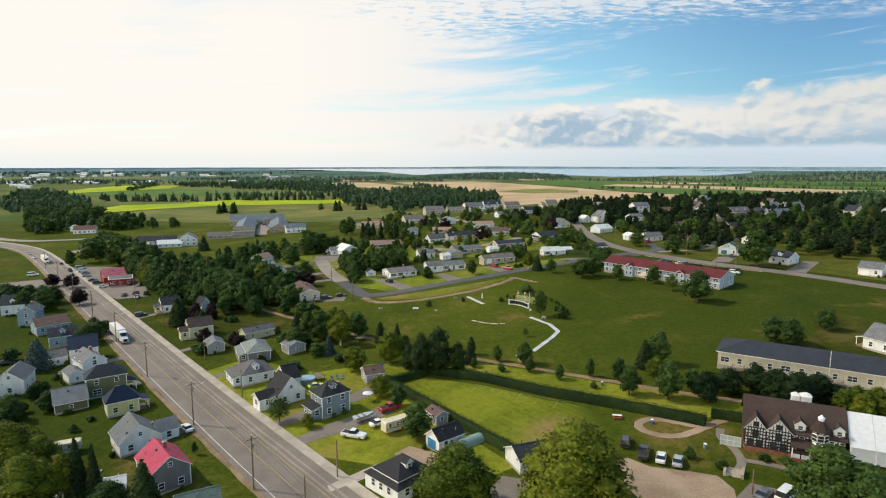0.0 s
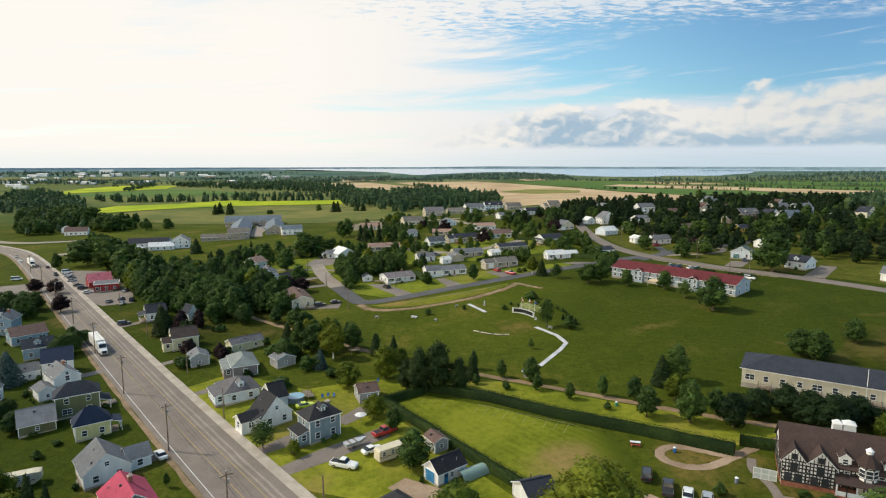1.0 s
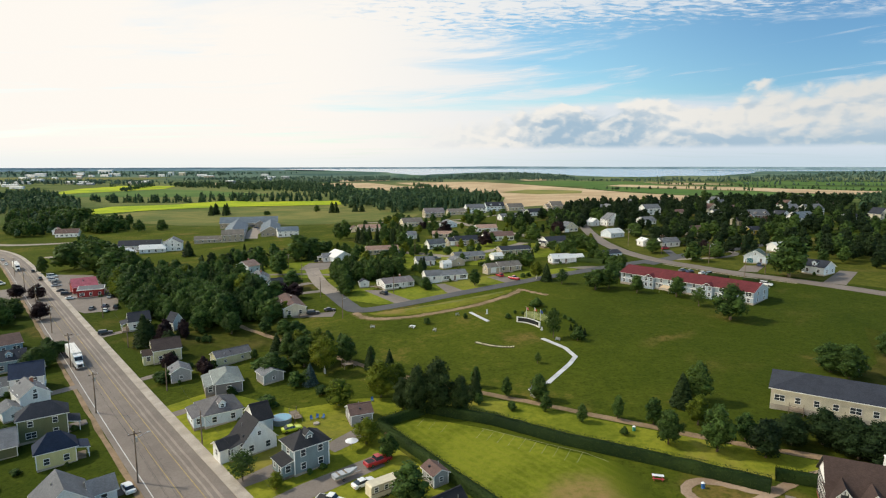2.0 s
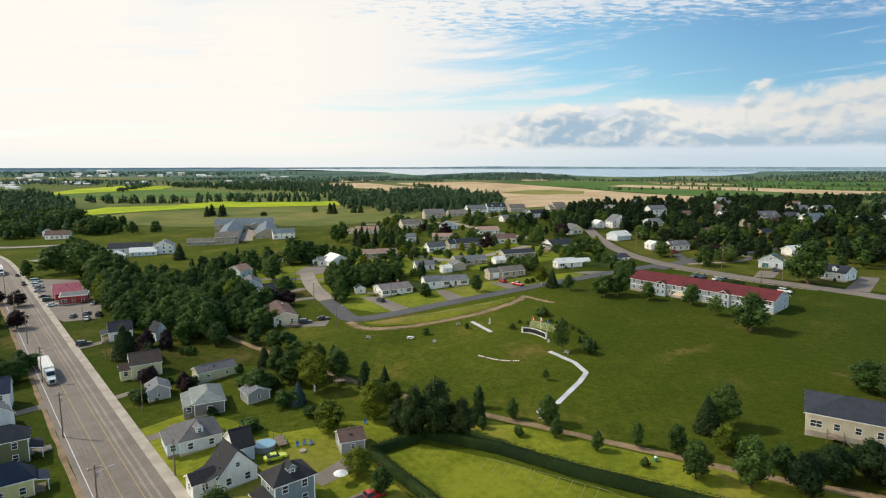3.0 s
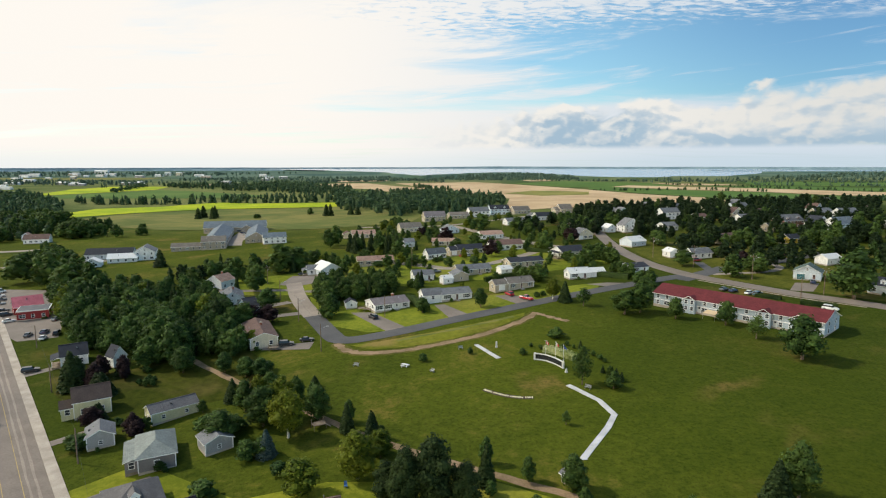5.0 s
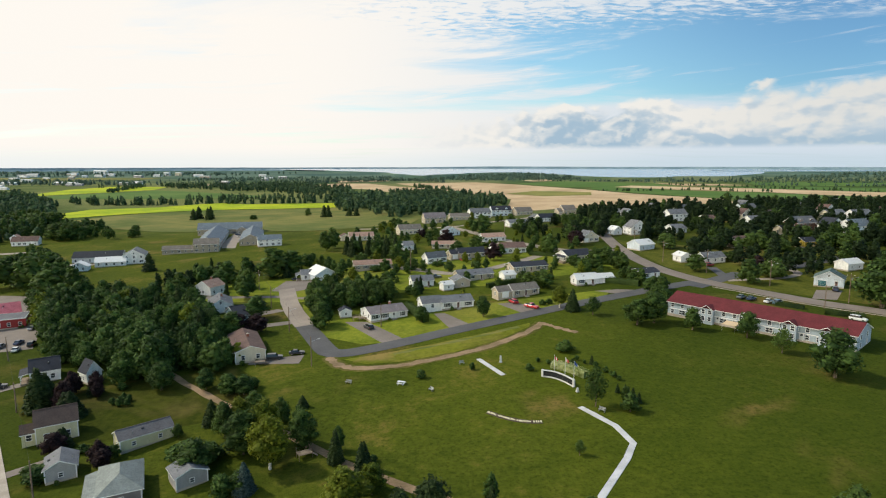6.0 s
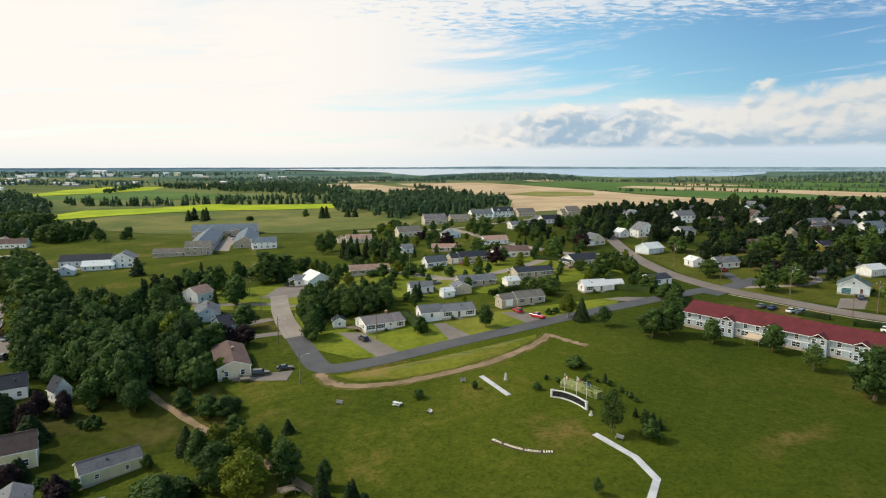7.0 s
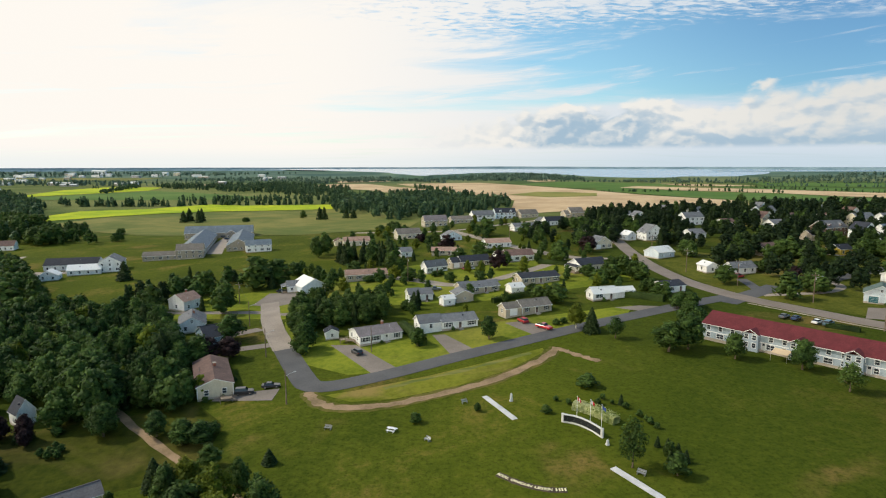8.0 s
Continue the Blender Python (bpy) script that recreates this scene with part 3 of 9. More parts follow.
ribbon("drive", rounded([(114.1, 311.5), (124.2, 311.6), (134.3, 311.7), (142.9, 314.7), (148.3, 320.3), (148.6, 327.9)]), 3.2, 0.07, STREET_OLD, "pale looping drive on a lawn", "drive")
ribbon("road", rounded([(140.5, 325.2), (149.6, 330.8), (164.1, 338.1), (185.4, 350.2)]), 6.0, 0.07, STREET, "dark asphalt side street under trees")
ribbon("road", rounded([(-70, 560), (-30, 548), (6, 540), (60, 585), (130, 620)]), 6.0, 0.07, STREET_OLD, "far asphalt street before new houses")

TRAIL = rounded([(110, 108), (71.6, 127.8), (58.7, 134.2), (42.8, 144.2), (25.6, 155.0), (9.8, 164.6), (-13.2, 179.0), (-30.1, 194.0), (-52.9, 213.7), (-70.8, 229.7), (-90, 250), (-112, 268)])
ribbon("footpath", TRAIL, 1.9, 0.05, DIRT, "reddish gravel trail across the grass", "path", ragged=0.25)
ribbon("verge", rounded([(-33.2, 243.1), (-31.0, 238.3), (-27.3, 234.5), (-22.2, 232.5), (-13.4, 233.0), (-5.7, 235.8), (2.2, 239.4), (10.5, 243.1), (20.0, 250.8), (27.4, 258.0), (32.5, 266.4)]), 4.6, 0.030, WORN, "worn grass margins of a dirt track", "verge", ragged=0.35, seed=4)
ribbon("footpath", rounded([(-33.2, 243.1), (-31.0, 238.3), (-27.3, 234.5), (-22.2, 232.5), (-13.4, 233.0), (-5.7, 235.8), (2.2, 239.4), (10.5, 243.1), (20.0, 250.8), (27.4, 258.0), (32.5, 266.4)]), 2.6, 0.045, DIRT, "worn dirt track along the street corner", "path", ragged=0.5)
ribbon("footpath", rounded([(32.8, 264.9), (34.9, 261.9), (38.1, 257.9), (41.2, 254.1)]), 2.0, 0.05, DIRT, "worn dirt track fading into grass", "path", ragged=0.5)
ribbon("verge", rounded([(-14.3, 243.0), (-3.3, 248.1), (11.5, 255.5), (24.6, 262.8)]), 1.6, 0.03, MEADOW, "dry grass strip between street and track", "verge", ragged=0.5)
sheet("field", [(-28.5, 240.6), (-19.9, 243.0), (-3.4, 249.9), (14.8, 258.9), (28.3, 266.5), (28.7, 263.6), (17.1, 251.2), (2.4, 241.7), (-11.0, 236.7), (-21.6, 236.0)], 0.02, FIELD_LAWN, "dry grass between a street and a dirt track", "field")

# the inn's drive, its car park and the fenced field
LOOP = rounded([(57.8, 119.3), (53.8, 118.3), (50.7, 120.6), (45.6, 123.2), (42.2, 121.5), (41.6, 118.3), (44.4, 115.4), (48.1, 114.4), (52.3, 116.2), (57.8, 119.3), (62.9, 122.2), (72.0, 124.8)])
ribbon("drive", LOOP, 1.9, 0.05, GRAVEL, "reddish gravel turning loop on the lawn", "drive", ragged=0.15)
sheet("car_park", [(29.7, 96.3), (33.5, 106.5), (35.7, 107.2), (38.7, 103.7), (45.5, 101.3), (49.5, 99.5), (50.3, 95.0), (46.7, 85.6), (40, 70), (18, 70), (23, 86)], 0.04, GRAVEL, "pinkish gravel car park beside the inn", "car park", 6)
sheet("car_park", [(49.4, 92.7), (53.9, 96.8), (60.0, 93.0), (66, 84.9), (60, 70), (44, 70), (47.2, 85.7)], 0.06, DRIVE, "asphalt yard below the inn steps", "car park", 6)
sheet("field", [(17.5, 107.5), (-12.6, 148.6), (-4.5, 153.0), (11.1, 145.0), (24.1, 135.4), (33, 130.2), (36.5, 124), (35, 113), (30, 104), (24, 100), (20, 103)], 0.02, FIELD_MOWN, "mown grass field with dry brown patches", "field")
sheet("lawn", [(-8, 107), (-34, 117), (-58, 146), (-72, 163), (-60, 175), (-40, 163), (-17, 150), (-1, 128), (14, 106), (4, 100)], 0.015, LAWN_DRY_SUNLIT, "bright green lawn around roadside houses", "lawn")
sheet("lawn", [(-21, 165), (-38, 160), (-14.5, 150), (-3, 156), (60, 121), (92, 112), (70, 127), (40, 144), (9, 163)], 0.018, LAWN_DRY_SUNLIT, "bright green grass strip beside the trail", "lawn")
sheet("lawn", [(-112, 240), (-95, 226), (-78, 231), (-60, 240), (-48, 227), (-47, 214), (-52, 205), (-72, 197), (-84, 196), (-102, 212), (-118, 232)], 0.012, ROUGH_SHADE, "rough grass beside a trail, painted dark for shade", "lawn")
sheet("lawn", [(60, 134), (100, 112), (130, 120), (150, 160), (128, 200), (112, 172), (96, 160), (78, 150)], 0.010, ROUGH_SHADE, "rough grass round an apartment house, painted dark for shade", "lawn")
sheet("lawn", [(-38, 262), (-25, 253), (-12, 254), (3, 258.5), (20, 270), (37, 280.5), (60, 293), (66, 306), (30, 297), (-10, 286), (-34, 283), (-56, 306), (-53, 296)], 0.02, LAWN, "bright green front lawns of bungalows", "lawn")
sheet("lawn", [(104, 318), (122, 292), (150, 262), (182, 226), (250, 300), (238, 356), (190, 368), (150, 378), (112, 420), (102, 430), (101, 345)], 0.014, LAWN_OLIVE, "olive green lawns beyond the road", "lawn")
sheet("lawn", [(-59, 309), (-50, 312), (-30, 322), (20, 322), (80, 345), (70, 385), (20, 420), (-40, 390), (-75, 360), (-105, 345), (-105, 318), (-70, 312)], 0.015, LAWN, "bright green lawns between bungalows", "lawn")

def drive(pts, label):
    sheet("drive", pts, 0.055, CONCRETE if "concrete" in label else GRAVEL if "gravel" in label else DRIVE, label, "drive", 6)


drive([(-34.5, 278), (-26.5, 277), (-11.8, 255.5), (-18.3, 252.5)], "paved drive of a white bungalow")
drive([(-3.5, 283), (0.5, 283), (9.5, 267.0), (2.5, 263.5)], "paved drive between lawns")
drive([(20.0, 292), (26.0, 293), (36.5, 282.0), (28.0, 277.5)], "paved drive before a garage")
drive([(59, 304), (68, 305), (77, 302), (67, 297.5)], "dark paved drive before a white house")
drive([(-41, 239), (-56, 240), (-56, 243.5), (-41, 246)], "paved drive beside a brown-roofed house")
drive([(-32, 117.5), (-34.5, 120), (-26, 128.0), (-14, 136.8), (-11, 133), (-22, 124)], "grey drive leading to parked vehicles")
drive([(-42, 124), (-43, 126.5), (-34, 135.5), (-25, 137.5), (-25, 134), (-32, 131)], "grey drive along a house")
drive([(-20.5, 100.5), (-21.5, 102.5), (-13.0, 109.5), (-11.0, 106.8)], "pale concrete drive up to a house")
drive([(-17, 152), (-14, 147), (-22, 139), (-25, 142)], "grey paved yard by a shed")
drive([(2, 110.5), (-7, 116), (-10, 113), (-4, 106.5)], "pinkish gravel pad before a garage")
drive([(16, 101), (9, 88), (2, 88), (11, 103)], "pale drive before a garage")
drive([(-66, 158), (-68, 160.5), (-56, 170), (-54, 168)], "grey drive between roadside houses")
drive([(-86, 182), (-88, 184), (-76, 195), (-74, 193)], "grey drive between roadside houses")
drive([(-120, 225), (-122, 228), (-110, 240), (-108, 237)], "grey drive beside a white house")
drive([(-58, 128), (-60, 131), (-72, 121), (-70, 118)], "grey drive across the road verge")
drive([(-84, 158), (-86, 160.5), (-98, 151), (-96, 148.5)], "grey drive across the road verge")
drive([(-100, 180), (-102, 183), (-116, 171), (-114, 168)], "grey drive across the road verge")
drive([(-64, 300), (-60, 297), (-74, 288), (-78, 292)], "pale drive off the street")
drive([(-54, 283), (-52, 279), (-66, 275), (-68, 279)], "pale drive off the street")
drive([(-67, 322), (-67, 318), (-108, 324), (-108, 328)], "pale drive to a white house")
drive([(-66, 318), (-56, 313), (-40, 318), (-56, 318)], "pale drive off the street")
drive([(129.0, 280.2), (137.5, 291.5), (145.6, 289.2), (135.9, 277.2)], "dark drive before a split-level house")
drive([(150, 255), (170, 275), (175, 271), (156, 250)], "reddish drive off the road")
sheet("car_park", [(-218, 345), (-203, 320), (-160, 270), (-146, 259.5), (-134, 263), (-146, 285), (-160, 305), (-190, 340)], 0.05, DRIVE, "grey asphalt car park beside a red shop", "car park")
sheet("car_park", [(-172, 556), (-158, 558), (-150, 500), (-142, 474), (-152, 476), (-162, 500)], 0.05, STREET_OLD, "asphalt parking court between apartment wings", "car park")
sheet("car_park", [(-242, 425), (-205, 425), (-214, 395), (-232, 390), (-262, 405)], 0.05, STREET_OLD, "pale asphalt yard beside a white hall", "car park")
sheet("car_park", [(-232, 300), (-214, 309), (-190, 287), (-200, 276), (-250, 290)], 0.05, DRIVE, "asphalt yard across the main road", "car park")

# faded white lines marked on the mown field
ribbon("field_marking", [(8.4, 146.4), (28.0, 134.0)], 0.09, 0.035, FADED, "faded white line marked on mown grass", "field marking", thick=0.01)
ribbon("field_marking", [(28.0, 134.0), (31.5, 130.4)], 0.09, 0.035, FADED, "faded white line marked on mown grass", "field marking", thick=0.01)
for k in range(10):
    lx, ly = 9.0 + 2.05 * k, 146.0 - 1.3 * k
    ribbon("field_marking", [(lx, ly), (lx - 2.0, ly - 3.9)], 0.07, 0.035, FADED, "short faded white line marked on mown grass", "field marking", thick=0.01)
for k in range(3):
    lx, ly = -4.2 + 2.6 * k, 152.2 - 1.7 * k
    ribbon("field_marking", [(lx, ly), (lx - 1.4, ly - 3.4)], 0.07, 0.035, FADED, "short faded white line marked on mown grass", "field marking", thick=0.01)

# memorial ground: slab, bent path
ribbon("slab_path", [(9.9, 235.6), (15.7, 223.2)], 1.3, 0.10, PATHWHITE, "straight pale concrete strip on the grass", "path")
ribbon("slab_path", [(30.8, 202.9), (36.0, 193.5), (37.4, 186.1), (34.6, 180.7), (26.8, 169.0), (26.8, 168.3)], 1.35, 0.10, PATHWHITE, "bent pale concrete path on the grass", "path")

# far fields, water and the other shore
sheet("field", [(-308, 1455), (-266, 1554), (-193, 1546), (-108, 1368), (-19, 1239), (-22, 1129), (-64, 1063), (-155, 1247), (-222, 1305)], 0.5, TAN, "tan stubble field", "field", 60)
sheet("field", [(-122, 1531), (-24, 1538), (75, 1542), (146, 1417), (259, 1133), (306, 942), (347, 823), (320, 724), (224, 690), (155, 680), (104, 670), (59, 654), (89, 876), (57, 997), (4, 1143)], 0.5, TAN, "wide tan stubble field past the houses", "field", 60)
sheet("field", [(95, 1022), (153, 1107), (207, 1078), (240, 1053), (217, 957), (145, 937)], 0.7, OLIVE, "olive green strip in the stubble", "field", 60)
sheet("field", [(331, 1243), (384, 1306), (462, 1233), (547, 1178), (612, 1108), (697, 996), (900, 900), (760, 740), (581, 839), (545, 921), (521, 1029), (417, 1119)], 0.6, TAN, "tan stubble strip", "field", 60)
sheet("field", [(284, 1235), (327, 1231), (409, 1099), (510, 1009), (533, 902), (568, 821), (700, 700), (499, 727), (422, 780), (350, 831), (316, 972), (264, 1154)], 0.55, CROP_GREEN, "dark green crop field", "field", 60)
sheet("field", [(471, 1423), (576, 1367), (630, 1302), (487, 1299)], 0.5, TAN, "tan stubble strip", "field", 60)
sheet("field", [(500, 1290), (700, 1230), (960, 1010), (900, 930), (710, 1020), (620, 1120), (550, 1190)], 0.5, CROP_GREEN, "green crop field", "field", 60)
sheet("field", [(201, 1648), (274, 1726), (285, 1612), (219, 1562)], 0.5, TAN, "small tan stubble field", "field", 60)
sheet("field", [(-314, 1737), (-178, 1816), (-151, 1695), (-279, 1630)], 0.5, TAN, "tan stubble field", "field", 60)
sheet("field", [(-594, 1387), (-612, 1530), (-537, 1517), (-541, 1420)], 0.5, TAN, "tan stubble field", "field", 60)
sheet("field", [(150, 1430), (250, 1240), (470, 1240), (470, 1420), (300, 1560)], 0.45, CROP_GREEN, "green crop field", "field", 60)
sheet("field", [(-684, 1051), (-730, 1223), (-722, 1350), (-599, 1358), (-568, 1233), (-625, 1087), (-662, 1022)], 0.5, CROP_BRIGHT, "bright yellow-green crop field", "field", 60)
sheet("field", [(-653, 1009), (-615, 1070), (-552, 1211), (-474, 1171), (-284, 1027), (-312, 975), (-627, 960)], 0.5, CROP_GREEN, "green crop field", "field", 60)
sheet("field", [(-410, 696), (-438, 751), (-434, 799), (-366, 828), (-343, 858), (-314, 890), (-267, 870), (-148, 872), (-134, 801), (-271, 792), (-320, 773), (-365, 742)], 0.5, CROP_BRIGHT, "bright yellow-green crop field beyond the meadow", "field", 60)
sheet("field", [(-395, 660), (-360, 735), (-315, 766), (-268, 785), (-134, 795), (-20, 653), (-30, 580), (-111, 560), (-251, 584)], 0.3, MEADOW, "dry olive meadow", "field", 60)
sheet("field", [(700, 1500), (1300, 1300), (1250, 1100), (640, 1290)], 0.5, CROP_GREEN, "green crop field", "field", 60)
sheet("field", [(-1500, 1900), (-900, 2000), (-880, 1750), (-1450, 1650)], 0.5, MEADOW, "pale far meadow", "field", 60)
sheet("field", [(1150, 1250), (1600, 1150), (1580, 1060), (1120, 1130)], 0.5, TAN, "tan stubble field", "field", 60)


def bay():
    """Flat water with an uneven near shore."""
    rnd = random.Random(5)
    z = 22.0
    near = [(-680, 3400), (-606, 3223), (-390, 2858), (-264, 2658), (-156, 2198), (-89, 1876), (-49, 1973), (27, 2199), (122, 2485), (279, 2659), (352, 2334), (409, 2081), (416, 1791), (455, 1640), (557, 1676), (679, 1792), (811, 1792), (969, 1976), (1204, 2336), (1555, 2976), (2300, 2990)]
    pts = [(x + rnd.uniform(-14, 14), y + rnd.uniform(-25, 25)) for x, y in rounded(near, 1)]
    g = Geo()
    g.face([(x, y, z) for x, y in pts] + [(3000, 3700, z), (2300, 4300, z), (1500, 4600, z), (-900, 4700, z), (-1300, 4300, z)])
    whole("water", g, WATER, Matrix(), "pale grey-blue bay water", "water", kind="structure")
    # the shore slopes from the water down to the plain
    b = Geo()
    near_line = [(x * 0.93, y * 0.93, land(x * 0.93, y * 0.93) - 0.3) for x, y in pts]
    for (p0, p1), (q0, q1) in zip(zip(pts, pts[1:]), zip(near_line, near_line[1:])):
        b.face([q0, q1, (*p1, z + 0.05), (*p0, z + 0.05)])
    whole("ground", b, GRASS, Matrix(), "low green shore sloping along the bay", "ground", kind="structure")


def far_shore(name, x0, x1, away, depth, top, seed, mat, label):
    """A long low wooded ridge, bent round at one distance."""
    rnd, g = random.Random(seed), Geo()
    n = 90
    rows = []
    for i in range(n + 1):
        x = x0 + (x1 - x0) * i / n
        y = math.sqrt(away * away - x * x)
        edge = smooth(0, 0.12, i / n) * smooth(0, 0.12, 1 - i / n)
        h = top * edge * (0.75 + 0.14 * noise.noise((i * 0.09, seed, 0.0)) + 0.05 * noise.noise((i * 0.5, seed, 3.0)))
        zb = land(x, y) - 6
        rows.append([(x, y, zb), (x + rnd.uniform(-9, 9), y + depth * 0.3, zb + 6 + max(0.5, h)), (x, y + depth, zb + 6 + h * 0.9), (x, y + depth + 60, zb)])
    for a, b in zip(rows, rows[1:]):
        for k in range(3):
            g.face([a[k], b[k], b[k + 1], a[k + 1]])
    whole(name, g, mat, Matrix(), label, "backdrop", kind="structure")


bay()
# the ridges take a blue tone in place of aerial haze
FAR_HAZE = mottled("far_woodland_haze", (0.12, 0.19, 0.23), (0.19, 0.27, 0.31), 0.006, 0.95, 0.03, 0.2)
far_shore("backdrop", -3700, 3700, 4660, 60, 22, 3, FAR_HAZE, "wooded far shore on the horizon, tinted blue-green for haze")
far_shore("backdrop", -3600, -900, 4050, 90, 13, 7, FAR_HAZE, "wooded ridge far to the west, tinted blue-green for haze")
far_shore("backdrop", 1900, 3500, 4000, 90, 8, 9, FAR_HAZE, "wooded ridge beyond the bay, tinted blue-green for haze")
far_shore("backdrop", 1280, 1640, 3300, 40, 5.0, 14, FAR_HAZE, "low sandy spit in the bay")
# ---------------------------------------------------------------- houses


def window_meshes(wd, ht, paint_mat=None):
    """A joined frame with its bars, and the pane behind it."""
    t, m = 0.09, 0.035
    xs = [-wd / 2 - t, -wd / 2] + ([-m, m] if wd > 1.5 else []) + [wd / 2, wd / 2 + t]
    zs = [-t, 0.0, ht / 2 - m, ht / 2 + m, ht, ht + t]
    solid = lambda i, j: 0 <= i < len(xs) - 1 and 0 <= j < 5 and (i % 2 == 0 or j % 2 == 0)
    V = [(x, y, z) for y in (-0.08, 0.02) for z in zs for x in xs]
    n, lay = len(xs), len(xs) * 6
    F = []
    for j in range(5):
        for i in range(n - 1):
            if not solid(i, j):
                continue
            a, b, c, d = j * n + i, j * n + i + 1, (j + 1) * n + i + 1, (j + 1) * n + i
            F.append((a, b, c, d))
            for p, q, ni, nj in ((b, a, i, j - 1), (c, b, i + 1, j), (d, c, i, j + 1), (a, d, i - 1, j)):
                if not solid(ni, nj):
                    F.append((p, q, q + lay, p + lay))
    fr = bpy.data.meshes.new("window")
    fr.from_pydata(V, [], F)
    fr.materials.append(paint_mat or TRIM)
    pa = Geo()
    pa.box(-wd / 2 - 0.01, wd / 2 + 0.01, -0.035, 0.01, -0.01, ht + 0.01)
    return fr, pa.mesh("pane", [GLASS])


DARK_FRAME = plain("black_frame", (0.02, 0.018, 0.017), 0.6)
DARK_WINDOWS = {k: window_meshes(*k, DARK_FRAME) for k in ((0.95, 1.25), (1.9, 1.25), (0.7, 0.8))}
WINDOWS = {k: window_meshes(*k) for k in ((0.95, 1.25), (1.9, 1.25), (0.7, 0.8))}


def window(parent, m, size=(0.95, 1.25), dark=False):
    fr, pa = DARK_WINDOWS[size] if dark else WINDOWS[size]
    ob = part("window", fr, None, parent)
    ob.matrix_basis = m
    part("pane", pa, None, ob)


SHUTTER_PAINT = plain("shutter_paint", (0.03, 0.032, 0.038), 0.6)


def shutter_mesh():
    g = Geo()
    g.box(-0.17, 0.17, -0.05, 0.0, -0.04, 1.29)
    for k in range(6):
        g.box(-0.13, 0.13, -0.065, -0.05, 0.03 + k * 0.2, 0.16 + k * 0.2)
    return g.mesh("shutter", [SHUTTER_PAINT])


SHUTTER = shutter_mesh()


def shutters(parent, x, y, z, wd):
    for sx in (-1, 1):
        part("shutter", SHUTTER, None, parent).matrix_basis = pose(x + sx * (wd / 2 + 0.29), y, z)


def roof_vents(parent, L, W, H, rise, kind, rnd):
    """Pipes and a small box vent on the slope towards the street."""
    if kind not in ("gx", "gy"):
        return
    for k in range(2):
        u, v = rnd.uniform(-0.36, 0.36), rnd.uniform(0.12, 0.4) * rnd.choice((-1, 1))
        x, y = (u * L, v * W) if kind == "gx" else (v * L, u * W)
        z = H + rise * (1 - 2 * abs(v))
        g = Geo()
        if k:
            g.box(x - 0.2, x + 0.2, y - 0.2, y + 0.2, z - 0.2, z + 0.42)
        else:
            g.rod((x, y, z - 0.2), (x, y, z + 0.75), 0.07)
        part("roof_vent", g, [STEEL if k == 0 else SHUTTER_PAINT], parent)


def door_geo(col_first=True):
    g = Geo()
    g.box(-0.55, 0.55, -0.06, 0.03, 0, 2.15, 0)
    g.box(-0.45, 0.45, -0.085, -0.06, 0.04, 2.05, 1)
    g.box(-0.3, 0.3, -0.1, -0.085, 1.25, 1.85, 2)
    return g


DOOR = door_geo().mesh("door", [TRIM, plain("door_paint", (0.16, 0.09, 0.07), 0.5), GLASS])
DOOR_W = door_geo().mesh("door", [TRIM, plain("door_white", (0.62, 0.62, 0.6), 0.5), GLASS])


def garage_door(parent, m, mat=TRIM, wd=2.7):
    g = Geo()
    g.box(-wd / 2 - 0.1, wd / 2 + 0.1, -0.05, 0.02, 0, 2.3, 0)
    for k in range(4):
        g.box(-wd / 2, wd / 2, -0.09, -0.05, 0.05 + k * 0.53, 0.53 + k * 0.53, 1)
    ob = part("garage_door", g, [TRIM, mat], parent, "panelled garage door")
    ob.matrix_basis = m


def wall_geo(L, W, H, kind, rise):
    """Walls on a low concrete footing, with their gables."""
    g = Geo()
    g.box(-L / 2 - 0.03, L / 2 + 0.03, -W / 2 - 0.03, W / 2 + 0.03, -1.2, 0.35, 1)
    g.box(-L / 2, L / 2, -W / 2, W / 2, 0.35, H, 0)
    if kind == "gx":
        g.hull([(-L / 2, -W / 2, H), (-L / 2, W / 2, H), (-L / 2, 0, H + rise)], [(L / 2, -W / 2, H), (L / 2, W / 2, H), (L / 2, 0, H + rise)], 0)
    if kind == "gy":
        g.hull([(-L / 2, -W / 2, H), (0, -W / 2, H + rise), (L / 2, -W / 2, H)], [(-L / 2, W / 2, H), (0, W / 2, H + rise), (L / 2, W / 2, H)], 0)
    return g


def gable_roof(g, L, W, H, rise, over=0.42, end=0.35, thick=0.16, turn=False, x0=0.0, y0=0.0):
    """Two pitched slabs; slot 0 is the covering, slot 1 the painted edge."""
    s = rise / (W / 2)
    lo = H - over * s
    prof = [(-W / 2 - over, lo), (0, H + rise), (W / 2 + over, lo), (W / 2 + over, lo + thick), (0, H + rise + thick * 1.15), (-W / 2 - over, lo + thick)]

    def at(u, p):
        return (x0 + p[0], y0 + u, p[1] + 0.01) if turn else (x0 + u, y0 + p[0], p[1] + 0.01)
    a, b = [at(-L / 2 - end, p) for p in prof], [at(L / 2 + end, p) for p in prof]
    for k in range(6):
        q = [a[k], a[(k + 1) % 6], b[(k + 1) % 6], b[k]]
        g.face(q, 0 if k in (3, 4) else 1)
    g.face(a[::-1], 1)
    g.face(b, 1)


